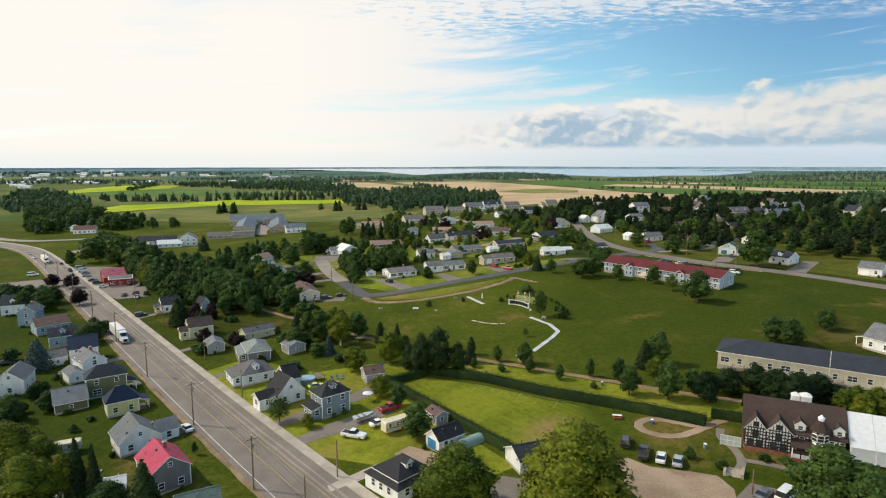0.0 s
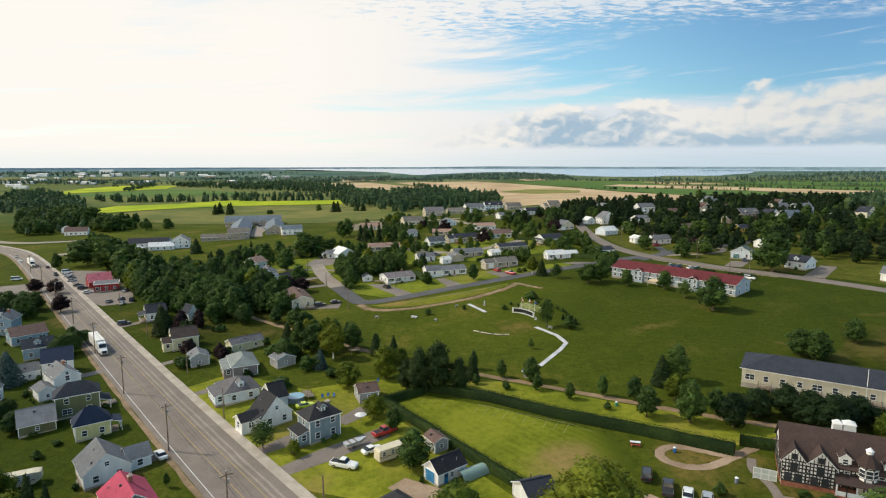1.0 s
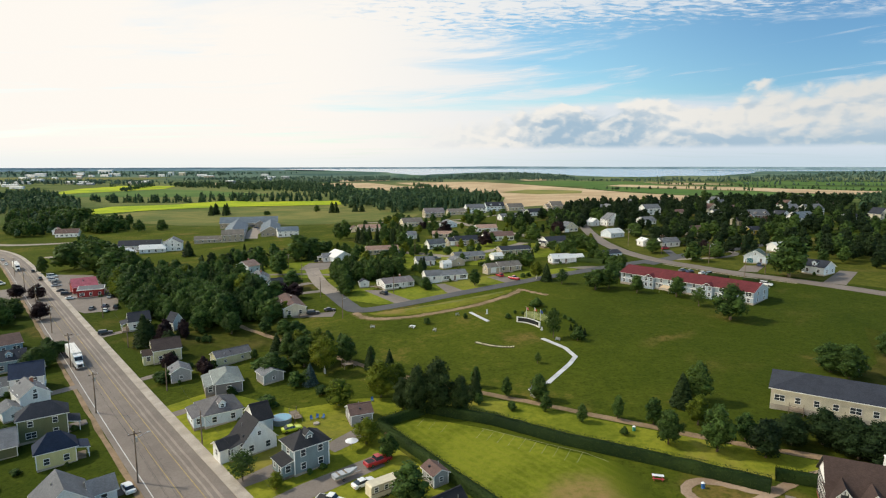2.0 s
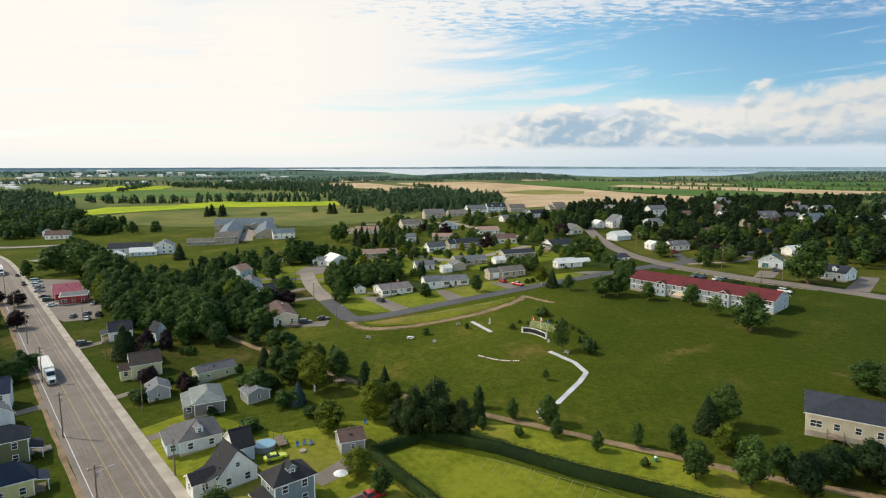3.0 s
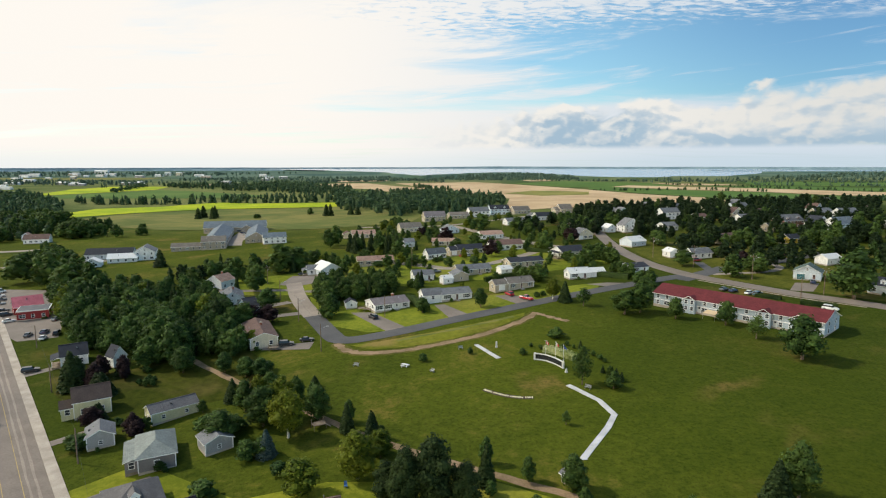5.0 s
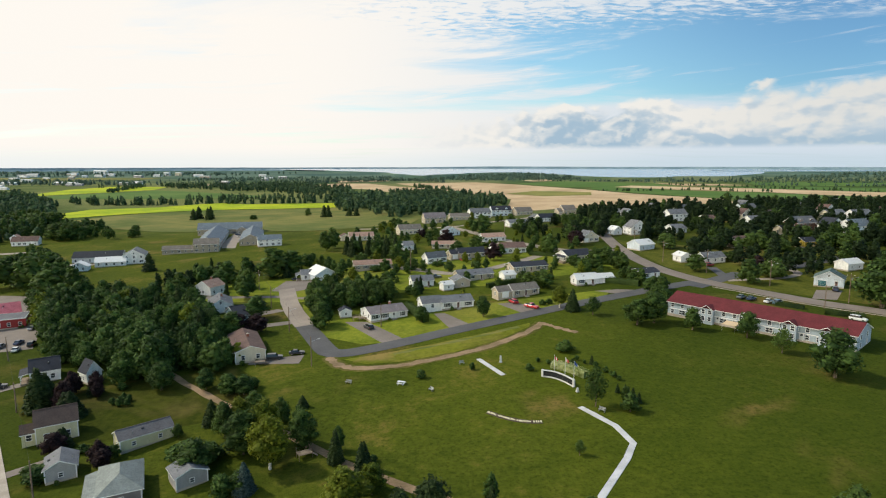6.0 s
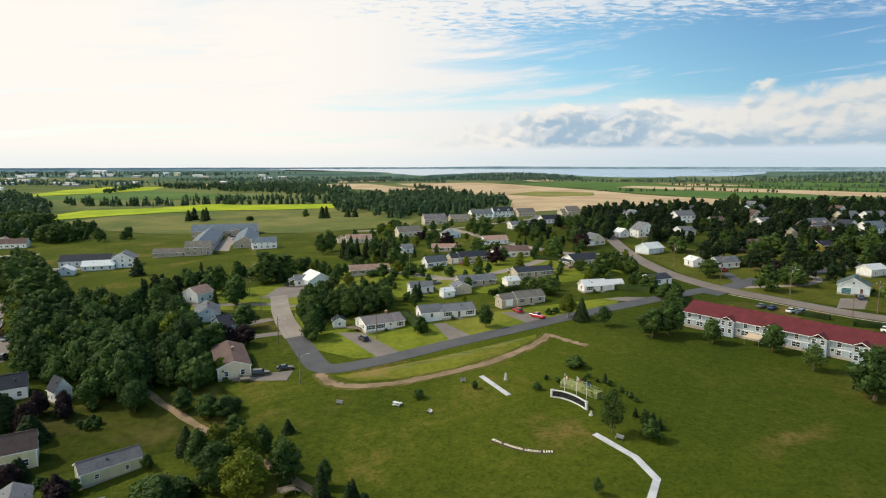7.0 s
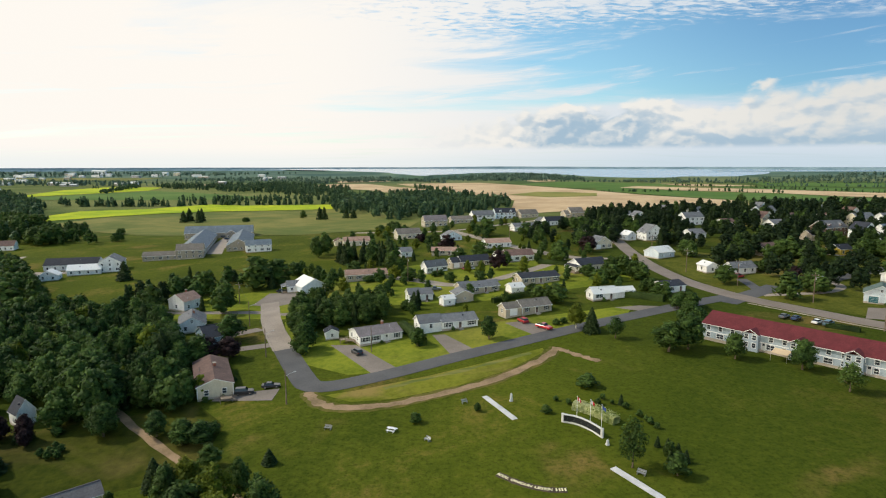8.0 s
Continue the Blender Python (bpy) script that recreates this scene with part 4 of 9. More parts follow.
def hip_roof(g, L, W, H, rise, over=0.5, thick=0.16):
    long_x = L >= W
    d = abs(L - W) / 2
    a = [(-L / 2 - over, -W / 2 - over), (L / 2 + over, -W / 2 - over), (L / 2 + over, W / 2 + over), (-L / 2 - over, W / 2 + over)]
    r = [(-d, 0), (d, 0)] if long_x else [(0, -d), (0, d)]
    zl, zt = H - 0.1, H + rise
    lo, hi = [(*p, zl) for p in a], [(*p, zl + thick) for p in a]
    R = [(*p, zt) for p in r]
    g.hull(lo, hi, 1)
    if long_x:
        fs = ([hi[0], hi[1], R[1], R[0]], [hi[1], hi[2], R[1]], [hi[2], hi[3], R[0], R[1]], [hi[3], hi[0], R[0]])
    else:
        fs = ([hi[0], hi[1], R[0]], [hi[1], hi[2], R[1], R[0]], [hi[2], hi[3], R[1]], [hi[3], hi[0], R[0], R[1]])
    for f in fs:
        g.face([(x, y, z + 0.004) for x, y, z in f], 0)


def chimney(parent, x, y, z0, z1):
    g = Geo()
    g.box(x - 0.35, x + 0.35, y - 0.3, y + 0.3, z0, z1, 0)
    g.box(x - 0.42, x + 0.42, y - 0.37, y + 0.37, z1, z1 + 0.12, 1)
    g.rod((x, y, z1 + 0.1), (x, y, z1 + 0.4), 0.12, mat=1)
    part("chimney", g, [BRICK, CONCRETE], parent, "brick chimney with a concrete cap")


def porch(parent, side, L, W, roof_mat, wall_mat, depth=2.2, enclosed=False):
    """A lean-to porch on the left (-1) or right (1) end."""
    x0, x1 = side * L / 2, side * (L / 2 + depth)
    xa, xb = min(x0, x1), max(x0, x1)
    w = W * 0.42
    ob = part("porch", _deck(xa, xb, w), [WOOD], parent, "wooden porch deck")
    g = Geo()
    zt, zb = 3.1, 2.45
    e = side * 0.3
    a = [(x0, -w - 0.3, zt), (x1 + e, -w - 0.3, zb), (x1 + e, w + 0.3, zb), (x0, w + 0.3, zt)]
    if side < 0:
        a = a[::-1]
    g.hull(a, [(x, y, z + 0.16) for x, y, z in a], 1, 0)
    part("porch_roof", g, [roof_mat, TRIM], ob)
    if enclosed:
        g = Geo()
        g.box(xa, xb, -w, w, 0.3, 2.5)
        part("porch_wall", g, [wall_mat], ob)
        for y in (-w * 0.5, w * 0.5):
            m = pose(side * (L / 2 + depth), y, 1.1, 0, 0, 90 * side)
            window(parent, m)
        window(parent, pose((xa + xb) / 2, -w, 1.1))
    else:
        for y in (-w, 0, w):
            p = Geo()
            p.box(x1 - 0.07, x1 + 0.07, y - 0.07, y + 0.07, 0.3, 2.5)
            part("post", p, [TRIM], ob)


def _deck(xa, xb, w):
    g = Geo()
    g.box(xa, xb, -w, w, -1.0, 0.3)
    return g


def dormer(parent, x, y, z, wall_mat, roof_mat, wd=1.9, dp=2.6):
    g = Geo()
    g.box(x - wd / 2, x + wd / 2, y, y + dp, z - 0.9, z + 1.1)
    g.hull([(x - wd / 2, y, z + 1.1), (x + wd / 2, y, z + 1.1), (x, y, z + 1.8)], [(x - wd / 2, y + dp, z + 1.1), (x + wd / 2, y + dp, z + 1.1), (x, y + dp, z + 1.8)])
    d = part("dormer", g, [wall_mat], parent)
    r = Geo()
    gable_roof(r, dp, wd, z + 1.1, 0.7, 0.2, 0.2, 0.1, True, x, y + dp / 2)
    part("dormer_roof", r, [roof_mat, TRIM], d)
    window(parent, pose(x, y - 0.01, z + 0.05), (0.7, 0.8))


HOUSE_SPOTS = []
HOUSE_ROWS = []


def house(x, y, yaw, L, W, H, kind, wall, roof, label, side=-1, rise=None, far=False, **o):
    """A house whose front (-y) is L wide and W deep; side tells where its porch is."""
    wm, rm = WALLS[wall], ROOFS[roof]
    HOUSE_SPOTS.append((x, y))
    low = o.get("low", False)
    HOUSE_ROWS.append((x, y, yaw, L, W, low))
    span = W if kind in ("gx", "hip") else L
    rise = rise or (min(L, W) * 0.30 if kind == "hip" else span * (0.26 if H < 3.3 else 0.36))
    cat = "shed" if low else "house"
    ob = base(cat, stand(x, y, yaw), label, cat)
    part("wall", wall_geo(L, W, H, kind, rise), [wm, CONCRETE], ob)
    g = Geo()
    if kind == "gx":
        gable_roof(g, L, W, H, rise)
    elif kind == "gy":
        gable_roof(g, W, L, H, rise, turn=True)
    elif kind == "hip":
        hip_roof(g, L, W, H, rise)
    else:
        g.box(-L / 2 - 0.2, L / 2 + 0.2, -W / 2 - 0.2, W / 2 + 0.2, H + 0.003, H + 0.35, 1)
        g.box(-L / 2, L / 2, -W / 2, W / 2, H + 0.35, H + 0.37, 0)
    part("roof", g, [rm, TRIM], ob)
    if kind == "gx" and not far:
        r = Geo()
        r.box(-L / 2 - 0.3, L / 2 + 0.3, -0.14, 0.14, H + rise + 0.13, H + rise + 0.25)
        part("ridge_cap", r, [rm], ob)
    rnd = random.Random(int(x * 7 + y * 13))
    floors = [1.0] + ([3.6] if H > 4.4 else [])
    # fronts: evenly spaced windows, with a door or a garage door where there is one
    n = max(1, int(L / (3.4 if not low else 4.5)))
    skip = set()
    if o.get("door"):
        k = n // 2
        d = part("door", DOOR if rnd.random() < 0.5 else DOOR_W, None, ob)
        d.matrix_basis = pose((k + 0.5) * L / n - L / 2, -W / 2 - 0.01, 0.3)
        s = Geo()
        s.box(-0.8, 0.8, -1.3, 0, -0.9, 0.27)
        s.box(-0.8, 0.8, -1.65, -1.3, -0.9, 0.1)
        st = part("step", s, [CONCRETE], ob)
        st.matrix_basis = pose((k + 0.5) * L / n - L / 2, -W / 2 - 0.04, 0)
        skip.add(k)
    if o.get("gar"):
        k = 0 if n > 1 else 99
        garage_door(ob, pose(0.5 * L / n - L / 2 + 0.3, -W / 2 - 0.01, 0.1), o.get("gar_mat", TRIM))
        skip.add(k)
    for fl, z in enumerate(floors):
        for k in range(n):
            if k in skip and fl == 0:
                continue
            big = (not low) and L > 9 and rnd.random() < 0.4
            window(ob, pose((k + 0.5) * L / n - L / 2, -W / 2 - 0.01, z), (0.7, 0.8) if low else (1.9, 1.25) if big else (0.95, 1.25))
            if o.get("door") and not low:
                shutters(ob, (k + 0.5) * L / n - L / 2, -W / 2 - 0.005, z, 1.9 if big else 0.95)
    roof_vents(ob, L, W, H, rise, kind, rnd)
    ends = max(1, int(W / 4.5))
    for sgn in (-1, 1):
        for z in floors:
            for k in range(ends):
                if low and rnd.random() < 0.5:
                    continue
                window(ob, pose(sgn * (L / 2 + 0.01), (k + 0.5) * W / ends - W / 2, z, 0, 0, 90 * sgn), (0.7, 0.8) if low else (0.95, 1.25))
    if kind == "gy" and not low and rise > 1.8:
        window(ob, pose(0, -W / 2 - 0.01, H + rise * 0.25), (0.7, 0.8))
    if not far:
        for k in range(max(1, n - 1)):
            window(ob, pose((k + 0.5) * L / max(1, n - 1) - L / 2, W / 2 + 0.01, 1.0, 0, 0, 180), (0.7, 0.8) if low else (0.95, 1.25))
        c = Geo()
        c.box(-0.09, 0.09, -0.09, 0.09, 0.3, H - 0.1)
        cm = c.mesh("corner_trim", [TRIM])
        for sx in (-1, 1):
            for sy in (-1, 1):
                part("corner_trim", cm, None, ob).location = (sx * L / 2, sy * W / 2, 0)
    if o.get("chim"):
        chimney(ob, L * 0.2 if kind != "gy" else 0.6, W * 0.12 if kind != "gy" else 0.5, H, H + rise + 0.8)
    if o.get("porch"):
        porch(ob, side, L, W, rm, wm, 2.3, o.get("porch") == 2)
    if o.get("dorm"):
        if kind == "hip":
            dormer(ob, 0, -W / 2 + 0.9, H + 0.75, wm, rm, 1.5, 2.0)
        else:
            for dx in ((-L * 0.25, L * 0.25) if o.get("dorm") == 2 else (0,)):
                dormer(ob, dx, -W / 2 + 0.8, H + 0.6, wm, rm, 1.8, W * 0.3)
    if o.get("wing"):
        # a lower wing with its own gable on the porch side
        wl, ww = o["wing"], W * (0.86 if o.get("seg") else 0.62)
        g = Geo()
        cx = side * (L / 2 + wl / 2)
        g.box(cx - wl / 2, cx + wl / 2, -ww / 2, ww / 2, -1.0, 2.7)
        g.hull([(cx - wl / 2, -ww / 2, 2.7), (cx - wl / 2, ww / 2, 2.7), (cx - wl / 2, 0, 2.7 + ww * 0.3)], [(cx + wl / 2, -ww / 2, 2.7), (cx + wl / 2, ww / 2, 2.7), (cx + wl / 2, 0, 2.7 + ww * 0.3)])
        wing = part("wing", g, [wm], ob)
        r = Geo()
        gable_roof(r, wl, ww, 2.7, ww * 0.3, x0=cx)
        part("wing_roof", r, [rm, TRIM], wing)
        if o.get("seg") == 2:
            garage_door(ob, pose(cx, -ww / 2 - 0.01, 0.1))
        else:
            window(ob, pose(cx, -ww / 2 - 0.01, 1.0))
        window(ob, pose(side * (L / 2 + wl + 0.01), 0, 1.0, 0, 0, 90 * side))
    if o.get("end_door"):
        garage_door(ob, pose(-L / 2 - 0.01, 0.3, 0.05, 0, 0, -90), o["end_door"], 2.6)
        d = part("door", o["side_door"], None, ob)
        d.matrix_basis = pose(-L * 0.22, -W / 2 - 0.02, 0.05)
    if o.get("skirt"):
        # a lower roof that runs round the ground floor
        g = Geo()
        e = o["skirt"]
        a = [(-L / 2 - e, -W / 2 - e, 2.5), (L / 2 + e, -W / 2 - e, 2.5), (L / 2 + e, W / 2 + e, 2.5), (-L / 2 - e, W / 2 + e, 2.5)]
        b = [(-L / 2, -W / 2, 3.5), (L / 2, -W / 2, 3.5), (L / 2, W / 2, 3.5), (-L / 2, W / 2, 3.5)]
        g.hull(a, b, 0)
        part("lower_roof", g, [rm], ob)
        g = Geo()
        g.box(-L / 2 - e + 0.3, L / 2 + e - 0.3, -W / 2 - e + 0.3, W / 2 + e - 0.3, -1, 2.5)
        part("ground_floor", g, [wm], ob)
        for k in range(4):
            window(ob, pose(-L / 2 + (k + 0.5) * L / 4, -W / 2 - e + 0.29, 0.9))
        for k in range(3):
            window(ob, pose(-L / 2 - e + 0.29, -W / 2 + (k + 0.5) * W / 3, 0.9, 0, 0, -90))
    return ob


BLUE_D = plain("blue_door_paint", (0.02, 0.17, 0.36), 0.5)
BLUE_DOOR = door_geo().mesh("door", [TRIM, BLUE_D, GLASS])
TEAL = plain("teal_paint", (0.02, 0.12, 0.15), 0.5)
house(-54.0, 107.0, 41, 7.0, 9.6, 4.4, "gy", "grayd", "red", "grey gable-fronted house with crimson roof and brick chimney", 1, chim=1)
house(-67.4, 122.5, 41, 8.1, 8.6, 2.9, "gy", "white", "grayr", "white gable-fronted bungalow with grey shingle roof", 1, wing=4.2, rise=3.2)
house(-80.1, 140.4, 37, 6.9, 4.7, 3.6, "hip", "yellow", "navy", "yellow gabled house with navy roof and porch", 1, porch=1, rise=3.2)
house(-91.1, 153.1, 34, 9.3, 5.5, 5.4, "hip", "green", "navyg", "olive-green two-storey hip-roofed house with dark slate roof and porch", 1, porch=1, rise=2.7)
house(-96.2, 145.4, 36, 7.2, 9.0, 2.6, "gx", "green", "grayr", "olive-green gabled shed with grey shingle roof", 1, low=1)
house(-104.9, 168.9, 48, 6.3, 9, 4.6, "gy", "white", "grayr", "white two-storey gable-fronted house with grey shingle roof and brick chimney", 1, chim=1)
house(-106.1, 163.1, 47, 4.0, 6, 2.8, "gy", "white", "grayr", "white gable-fronted shed with grey shingle roof", 1, low=1)
house(-113.2, 179.9, 32, 7.5, 7.9, 5.2, "gx", "white", "navy", "white two-storey gabled house with navy roof", 1, rise=2.9)
house(-121.0, 178.1, 42, 5.1, 6, 2.8, "gx", "white", "grayr", "white gabled shed with grey shingle roof", 1, low=1)
house(-131.0, 197.4, 36, 8.2, 6.4, 3.8, "gx", "ltblue", "navyg", "light blue gabled house with dark slate roof and dormer", 1, dorm=1, far=True, rise=2.2)
house(-146.5, 214.3, 47, 10.6, 9, 3.2, "gx", "ltblue", "brown", "light blue gabled bungalow with brown shingle roof", 1, far=True)
house(-161.0, 224.9, 16, 6.0, 9, 5.6, "gy", "ltblue", "grayr", "light blue two-storey gable-fronted house with grey shingle roof and brick chimney", 1, chim=1, far=True)
house(-179.1, 241.8, 23, 8.4, 9, 4.4, "gx", "white", "navyg", "white gabled house with dark slate roof and dormer", 1, dorm=1, far=True)
house(-119.2, 157.9, 20, 6.7, 10, 4.2, "gy", "white", "grayr", "white gable-fronted house with grey shingle roof", 1)
house(-7.8, 101.8, 45, 6.6, 6.6, 3.4, "hip", "white", "black", "white hip-roofed house with black shingle roof and dormer", -1, dorm=1, skirt=1.6, rise=2.4)
house(-26.9, 134.7, 39, 7.2, 5.5, 5.3, "hip", "blue", "black", "slate-blue two-storey hip-roofed house with black shingle roof and porch", -1, porch=2, dorm=1, rise=2.3)
house(-39.8, 142.8, 41, 7.1, 6.3, 3.0, "gy", "white", "black", "white gable-fronted bungalow with black shingle roof and porch", -1, porch=1, wing=4.2, rise=3.9)
house(-52.9, 158.3, 34, 8.3, 9, 3, "hip", "ltblue2", "grayd", "pale grey-blue hip-roofed bungalow with charcoal shingle roof and porch", -1, porch=2, dorm=1)
house(-57.8, 176.6, 27, 6.6, 11, 3.2, "hip", "grayd", "grayg", "grey hip-roofed bungalow with green-grey shingle roof and porch", -1, porch=2)
house(-63.6, 196.2, 43, 10.4, 4.5, 2.8, "gx", "paleyel", "grayd", "pale yellow gabled shed with charcoal shingle roof", -1, low=1, rise=1.2)
house(-85.2, 200.8, 33, 7.7, 6.5, 4.2, "gx", "paleyel", "brownd", "pale yellow gabled house with dark brown roof", -1, wing=2.6, rise=2.4)
house(-111.6, 236.2, 33, 6.9, 7.2, 3.4, "gx", "white", "navyg", "white gabled house with dark slate roof and porch", -1, porch=1, rise=2.5)
house(-96.7, 232.6, 56, 3.8, 4.1, 3.4, "gy", "white", "navyg", "white gable-fronted shed with dark slate roof", -1, low=1, rise=2.7)
house(-161.7, 291.6, 27, 10.4, 10, 3.4, "flat", "storered", "grayr", "deep red flat-roofed house with grey shingle roof", -1, far=True)
house(-170.0, 299.5, 40, 10.0, 9, 3.4, "gx", "storered", "storepink", "deep red gabled shop wing with faded pink roof", -1, low=1, far=True)
house(-59.9, 251.0, 25, 8.3, 20.2, 3.3, "gy", "cream", "brown", "cream gable-fronted bungalow with brown shingle roof and brick chimney", -1, chim=1, rise=1.5)
house(-21.2, 282.6, 29, 13.7, 9.6, 2.6, "gx", "white", "grayp", "white gabled bungalow with mauve-grey shingle roof and brick chimney", -1, chim=1, door=1, rise=1.5)
house(4.1, 291.8, 20, 12.0, 7.4, 2.6, "gx", "white", "grayr", "white gabled bungalow with grey shingle roof", -1, door=1, wing=7.4, seg=1, rise=1.6)
house(30.7, 304.1, 25, 11.7, 5.7, 2.7, "gx", "tan", "grayt", "tan gabled bungalow with taupe shingle roof", -1, door=1, wing=6.2, seg=2, rise=1.8)
house(58.0, 316.9, 15, 9.6, 5.2, 2.6, "gx", "white", "metal", "white gabled bungalow with white metal roof", 1, door=1, wing=7.5, seg=2, rise=1.8)
house(84.9, 323.9, 23, 9.4, 7.8, 2.6, "gx", "white", "navyg", "white gabled bungalow with dark slate roof", -1, door=1, far=True, rise=1.4)
house(-7.6, 329.5, 18, 4.7, 7.1, 2.7, "gx", "white", "grayr", "white gabled bungalow with grey shingle roof", -1, door=1, wing=4.6, seg=1, far=True, rise=1.6)
house(-5.0, 382.8, 35, 11.7, 5.3, 3.1, "gx", "white", "grayr", "white gabled house with grey shingle roof", -1, door=1, far=True, rise=2.5)
house(-36.6, 373.5, 17, 19.0, 6.9, 2.8, "gx", "tan", "roofpink", "tan gabled bungalow with faded reddish roof", -1, door=1, far=True, rise=1.8)
house(-58.5, 354.8, 35, 11.4, 12, 3, "gy", "ltblue2", "metal", "pale grey-blue gable-fronted shed with white metal roof", -1, low=1, far=True)
house(-64.6, 355.1, 18, 7.3, 7, 2.8, "gx", "white", "grayr", "white gabled bungalow with grey shingle roof and porch", -1, porch=1, far=True)
house(15.2, 337.8, 24, 12.4, 6.9, 2.5, "gx", "tan", "grayr", "tan gabled bungalow with grey shingle roof", -1, door=1, wing=4.6, seg=1, far=True, rise=1.7)
house(6.8, 324.7, 18, 6.8, 7.0, 2.9, "gy", "tan", "grayr", "tan gable-fronted shed with grey shingle roof", -1, low=1, far=True, rise=1.5)
house(38.7, 349.8, 22, 18.0, 8.3, 2.7, "gx", "tan", "navyg", "tan gabled bungalow with dark slate roof", -1, door=1, far=True, rise=1.5)
house(13.9, 393.9, 24, 15.8, 7.2, 2.9, "gx", "tan", "navyg", "tan gabled bungalow with dark slate roof", -1, wing=4.6, seg=2, far=True, rise=2.3)
house(1.2, 318.7, 26, 4.7, 4, 2.6, "gx", "white", "white", "white gabled shed with white flat roof", -1, low=1, far=True)
house(28.0, 333.4, 23, 5.6, 5, 2.4, "gx", "white", "white", "white gabled shed with white flat roof", -1, low=1, far=True)
house(0.3, 432.8, -0, 15.6, 7.8, 2.5, "gx", "cream", "roofpink", "cream gabled bungalow with faded reddish roof", -1, door=1, far=True, rise=1.6)
house(30.3, 450.9, 19, 15.5, 8, 3, "gx", "white", "roofpink", "white gabled bungalow with faded reddish roof", -1, far=True)
house(37.1, 402.6, 14, 14.5, 9.0, 3.2, "gx", "white", "brown", "white gabled bungalow with brown shingle roof", -1, wing=4.6, seg=2, far=True, rise=2.3)
house(65.0, 369.0, 26, 15.0, 9, 3.2, "gx", "white", "navyg", "white gabled bungalow with dark slate roof and porch", -1, porch=1, far=True)
house(85.6, 429.1, 22, 10.9, 8.0, 3.2, "gy", "cream", "grayr", "cream gable-fronted bungalow with grey shingle roof and garage door", -1, gar=1, far=True, rise=3.4)
house(106.0, 393.4, 29, 11.0, 9.0, 3.0, "gx", "ltblue2", "metal", "pale grey-blue gabled shed with white metal roof", -1, low=1, far=True, rise=2.3)
house(113.0, 354.5, 10, 5.6, 7, 3, "gy", "white", "metal", "white gable-fronted bungalow with white metal roof", -1, far=True)
house(123.8, 349.0, 18, 11.5, 6.2, 2.8, "gx", "white", "grayr", "white gabled bungalow with grey shingle roof and porch", -1, porch=1, far=True, rise=2.1)
house(146.6, 298.4, -36, 9.5, 9.3, 3.2, "gy", "ltblue2", "grgreen", "pale grey-blue gable-fronted house with dark green roof and garage door", -1, door=1, gar=1, gar_mat=TEAL, far=True, rise=2.6)
house(171.1, 324.3, 22, 9.3, 6, 3, "gx", "white", "white", "white gabled shed with white flat roof", -1, low=1, far=True)
house(188.1, 383.5, 18, 8.0, 7, 3, "gx", "yellow2", "navyg", "ochre-yellow gabled bungalow with dark slate roof", -1, far=True)
house(173.3, 521.9, 18, 15.2, 9, 5.6, "gx", "white", "grayr", "white two-storey gabled house with grey shingle roof", -1, far=True)
house(147.2, 453.0, 21, 10.3, 9, 3, "gx", "white", "grayr", "white gabled bungalow with grey shingle roof", -1, far=True)
house(109.1, 454.2, 22, 6.0, 7, 3.4, "gy", "ltblue2", "metal", "pale grey-blue gable-fronted house with white metal roof", -1, far=True)
house(121.7, 452.7, 18, 12.1, 9, 4.6, "gy", "white", "grayr", "white two-storey gable-fronted house with grey shingle roof", -1, far=True)
house(-9.4, 586.8, 18, 19.1, 11.0, 4.6, "gx", "tan", "grayp", "tan two-storey gabled house with mauve-grey shingle roof", -1, door=1, far=True, rise=4.0)
house(12.5, 601.8, 15, 17.7, 10.0, 3.2, "gx", "tan", "grayt", "tan gabled bungalow with taupe shingle roof", -1, far=True, rise=2.6)
house(31.0, 610.2, 19, 19.1, 10.0, 5.2, "gx", "white", "grayr", "white two-storey gabled house with grey shingle roof", -1, door=1, far=True, rise=3.6)
house(51.4, 625.1, 13, 18.6, 10.0, 5.4, "gx", "ltblue2", "navyg", "pale grey-blue two-storey gabled house with dark slate roof and dormer", -1, dorm=2, far=True, rise=3.6)
house(71.6, 625.0, 22, 17.0, 10, 3.4, "gx", "tan", "grayt", "tan gabled house with taupe shingle roof", -1, far=True)
house(111.1, 614.1, 18, 12.4, 11, 4.2, "gx", "tan", "grayt", "tan gabled house with taupe shingle roof", -1, wing=4.6, seg=1, far=True)
house(3.8, 491.2, 22, 12.0, 8, 3, "gy", "ltblue2", "grayr", "pale grey-blue gable-fronted bungalow with grey shingle roof", -1, far=True)
house(-26.4, 512.1, 23, 17.0, 9, 3.8, "gx", "cream", "grayt", "cream gabled house with taupe shingle roof", -1, far=True)
house(-22.4, 433.2, 17, 6.3, 8, 3, "gx", "white", "grayr", "white gabled bungalow with grey shingle roof", -1, far=True)
house(-58.7, 489.6, 15, 16.9, 9, 3.2, "gx", "cream", "roofpink", "cream gabled bungalow with faded reddish roof", -1, far=True)
house(-70.6, 493.1, 18, 6.4, 8, 3, "gy", "cream", "brown", "cream gable-fronted bungalow with brown shingle roof", -1, far=True)
house(-120.7, 480.8, 22, 15.7, 8, 4.6, "gx", "white", "ltblue2r", "white two-storey gabled house with blue-grey roof", -1, far=True)
house(74.6, 559.2, 18, 9.6, 8, 3.2, "gy", "white", "grayr", "white gable-fronted bungalow with grey shingle roof", -1, far=True)
house(82.4, 554.0, 23, 17.0, 8, 3.4, "gx", "white", "navyg", "white gabled house with dark slate roof", -1, far=True)
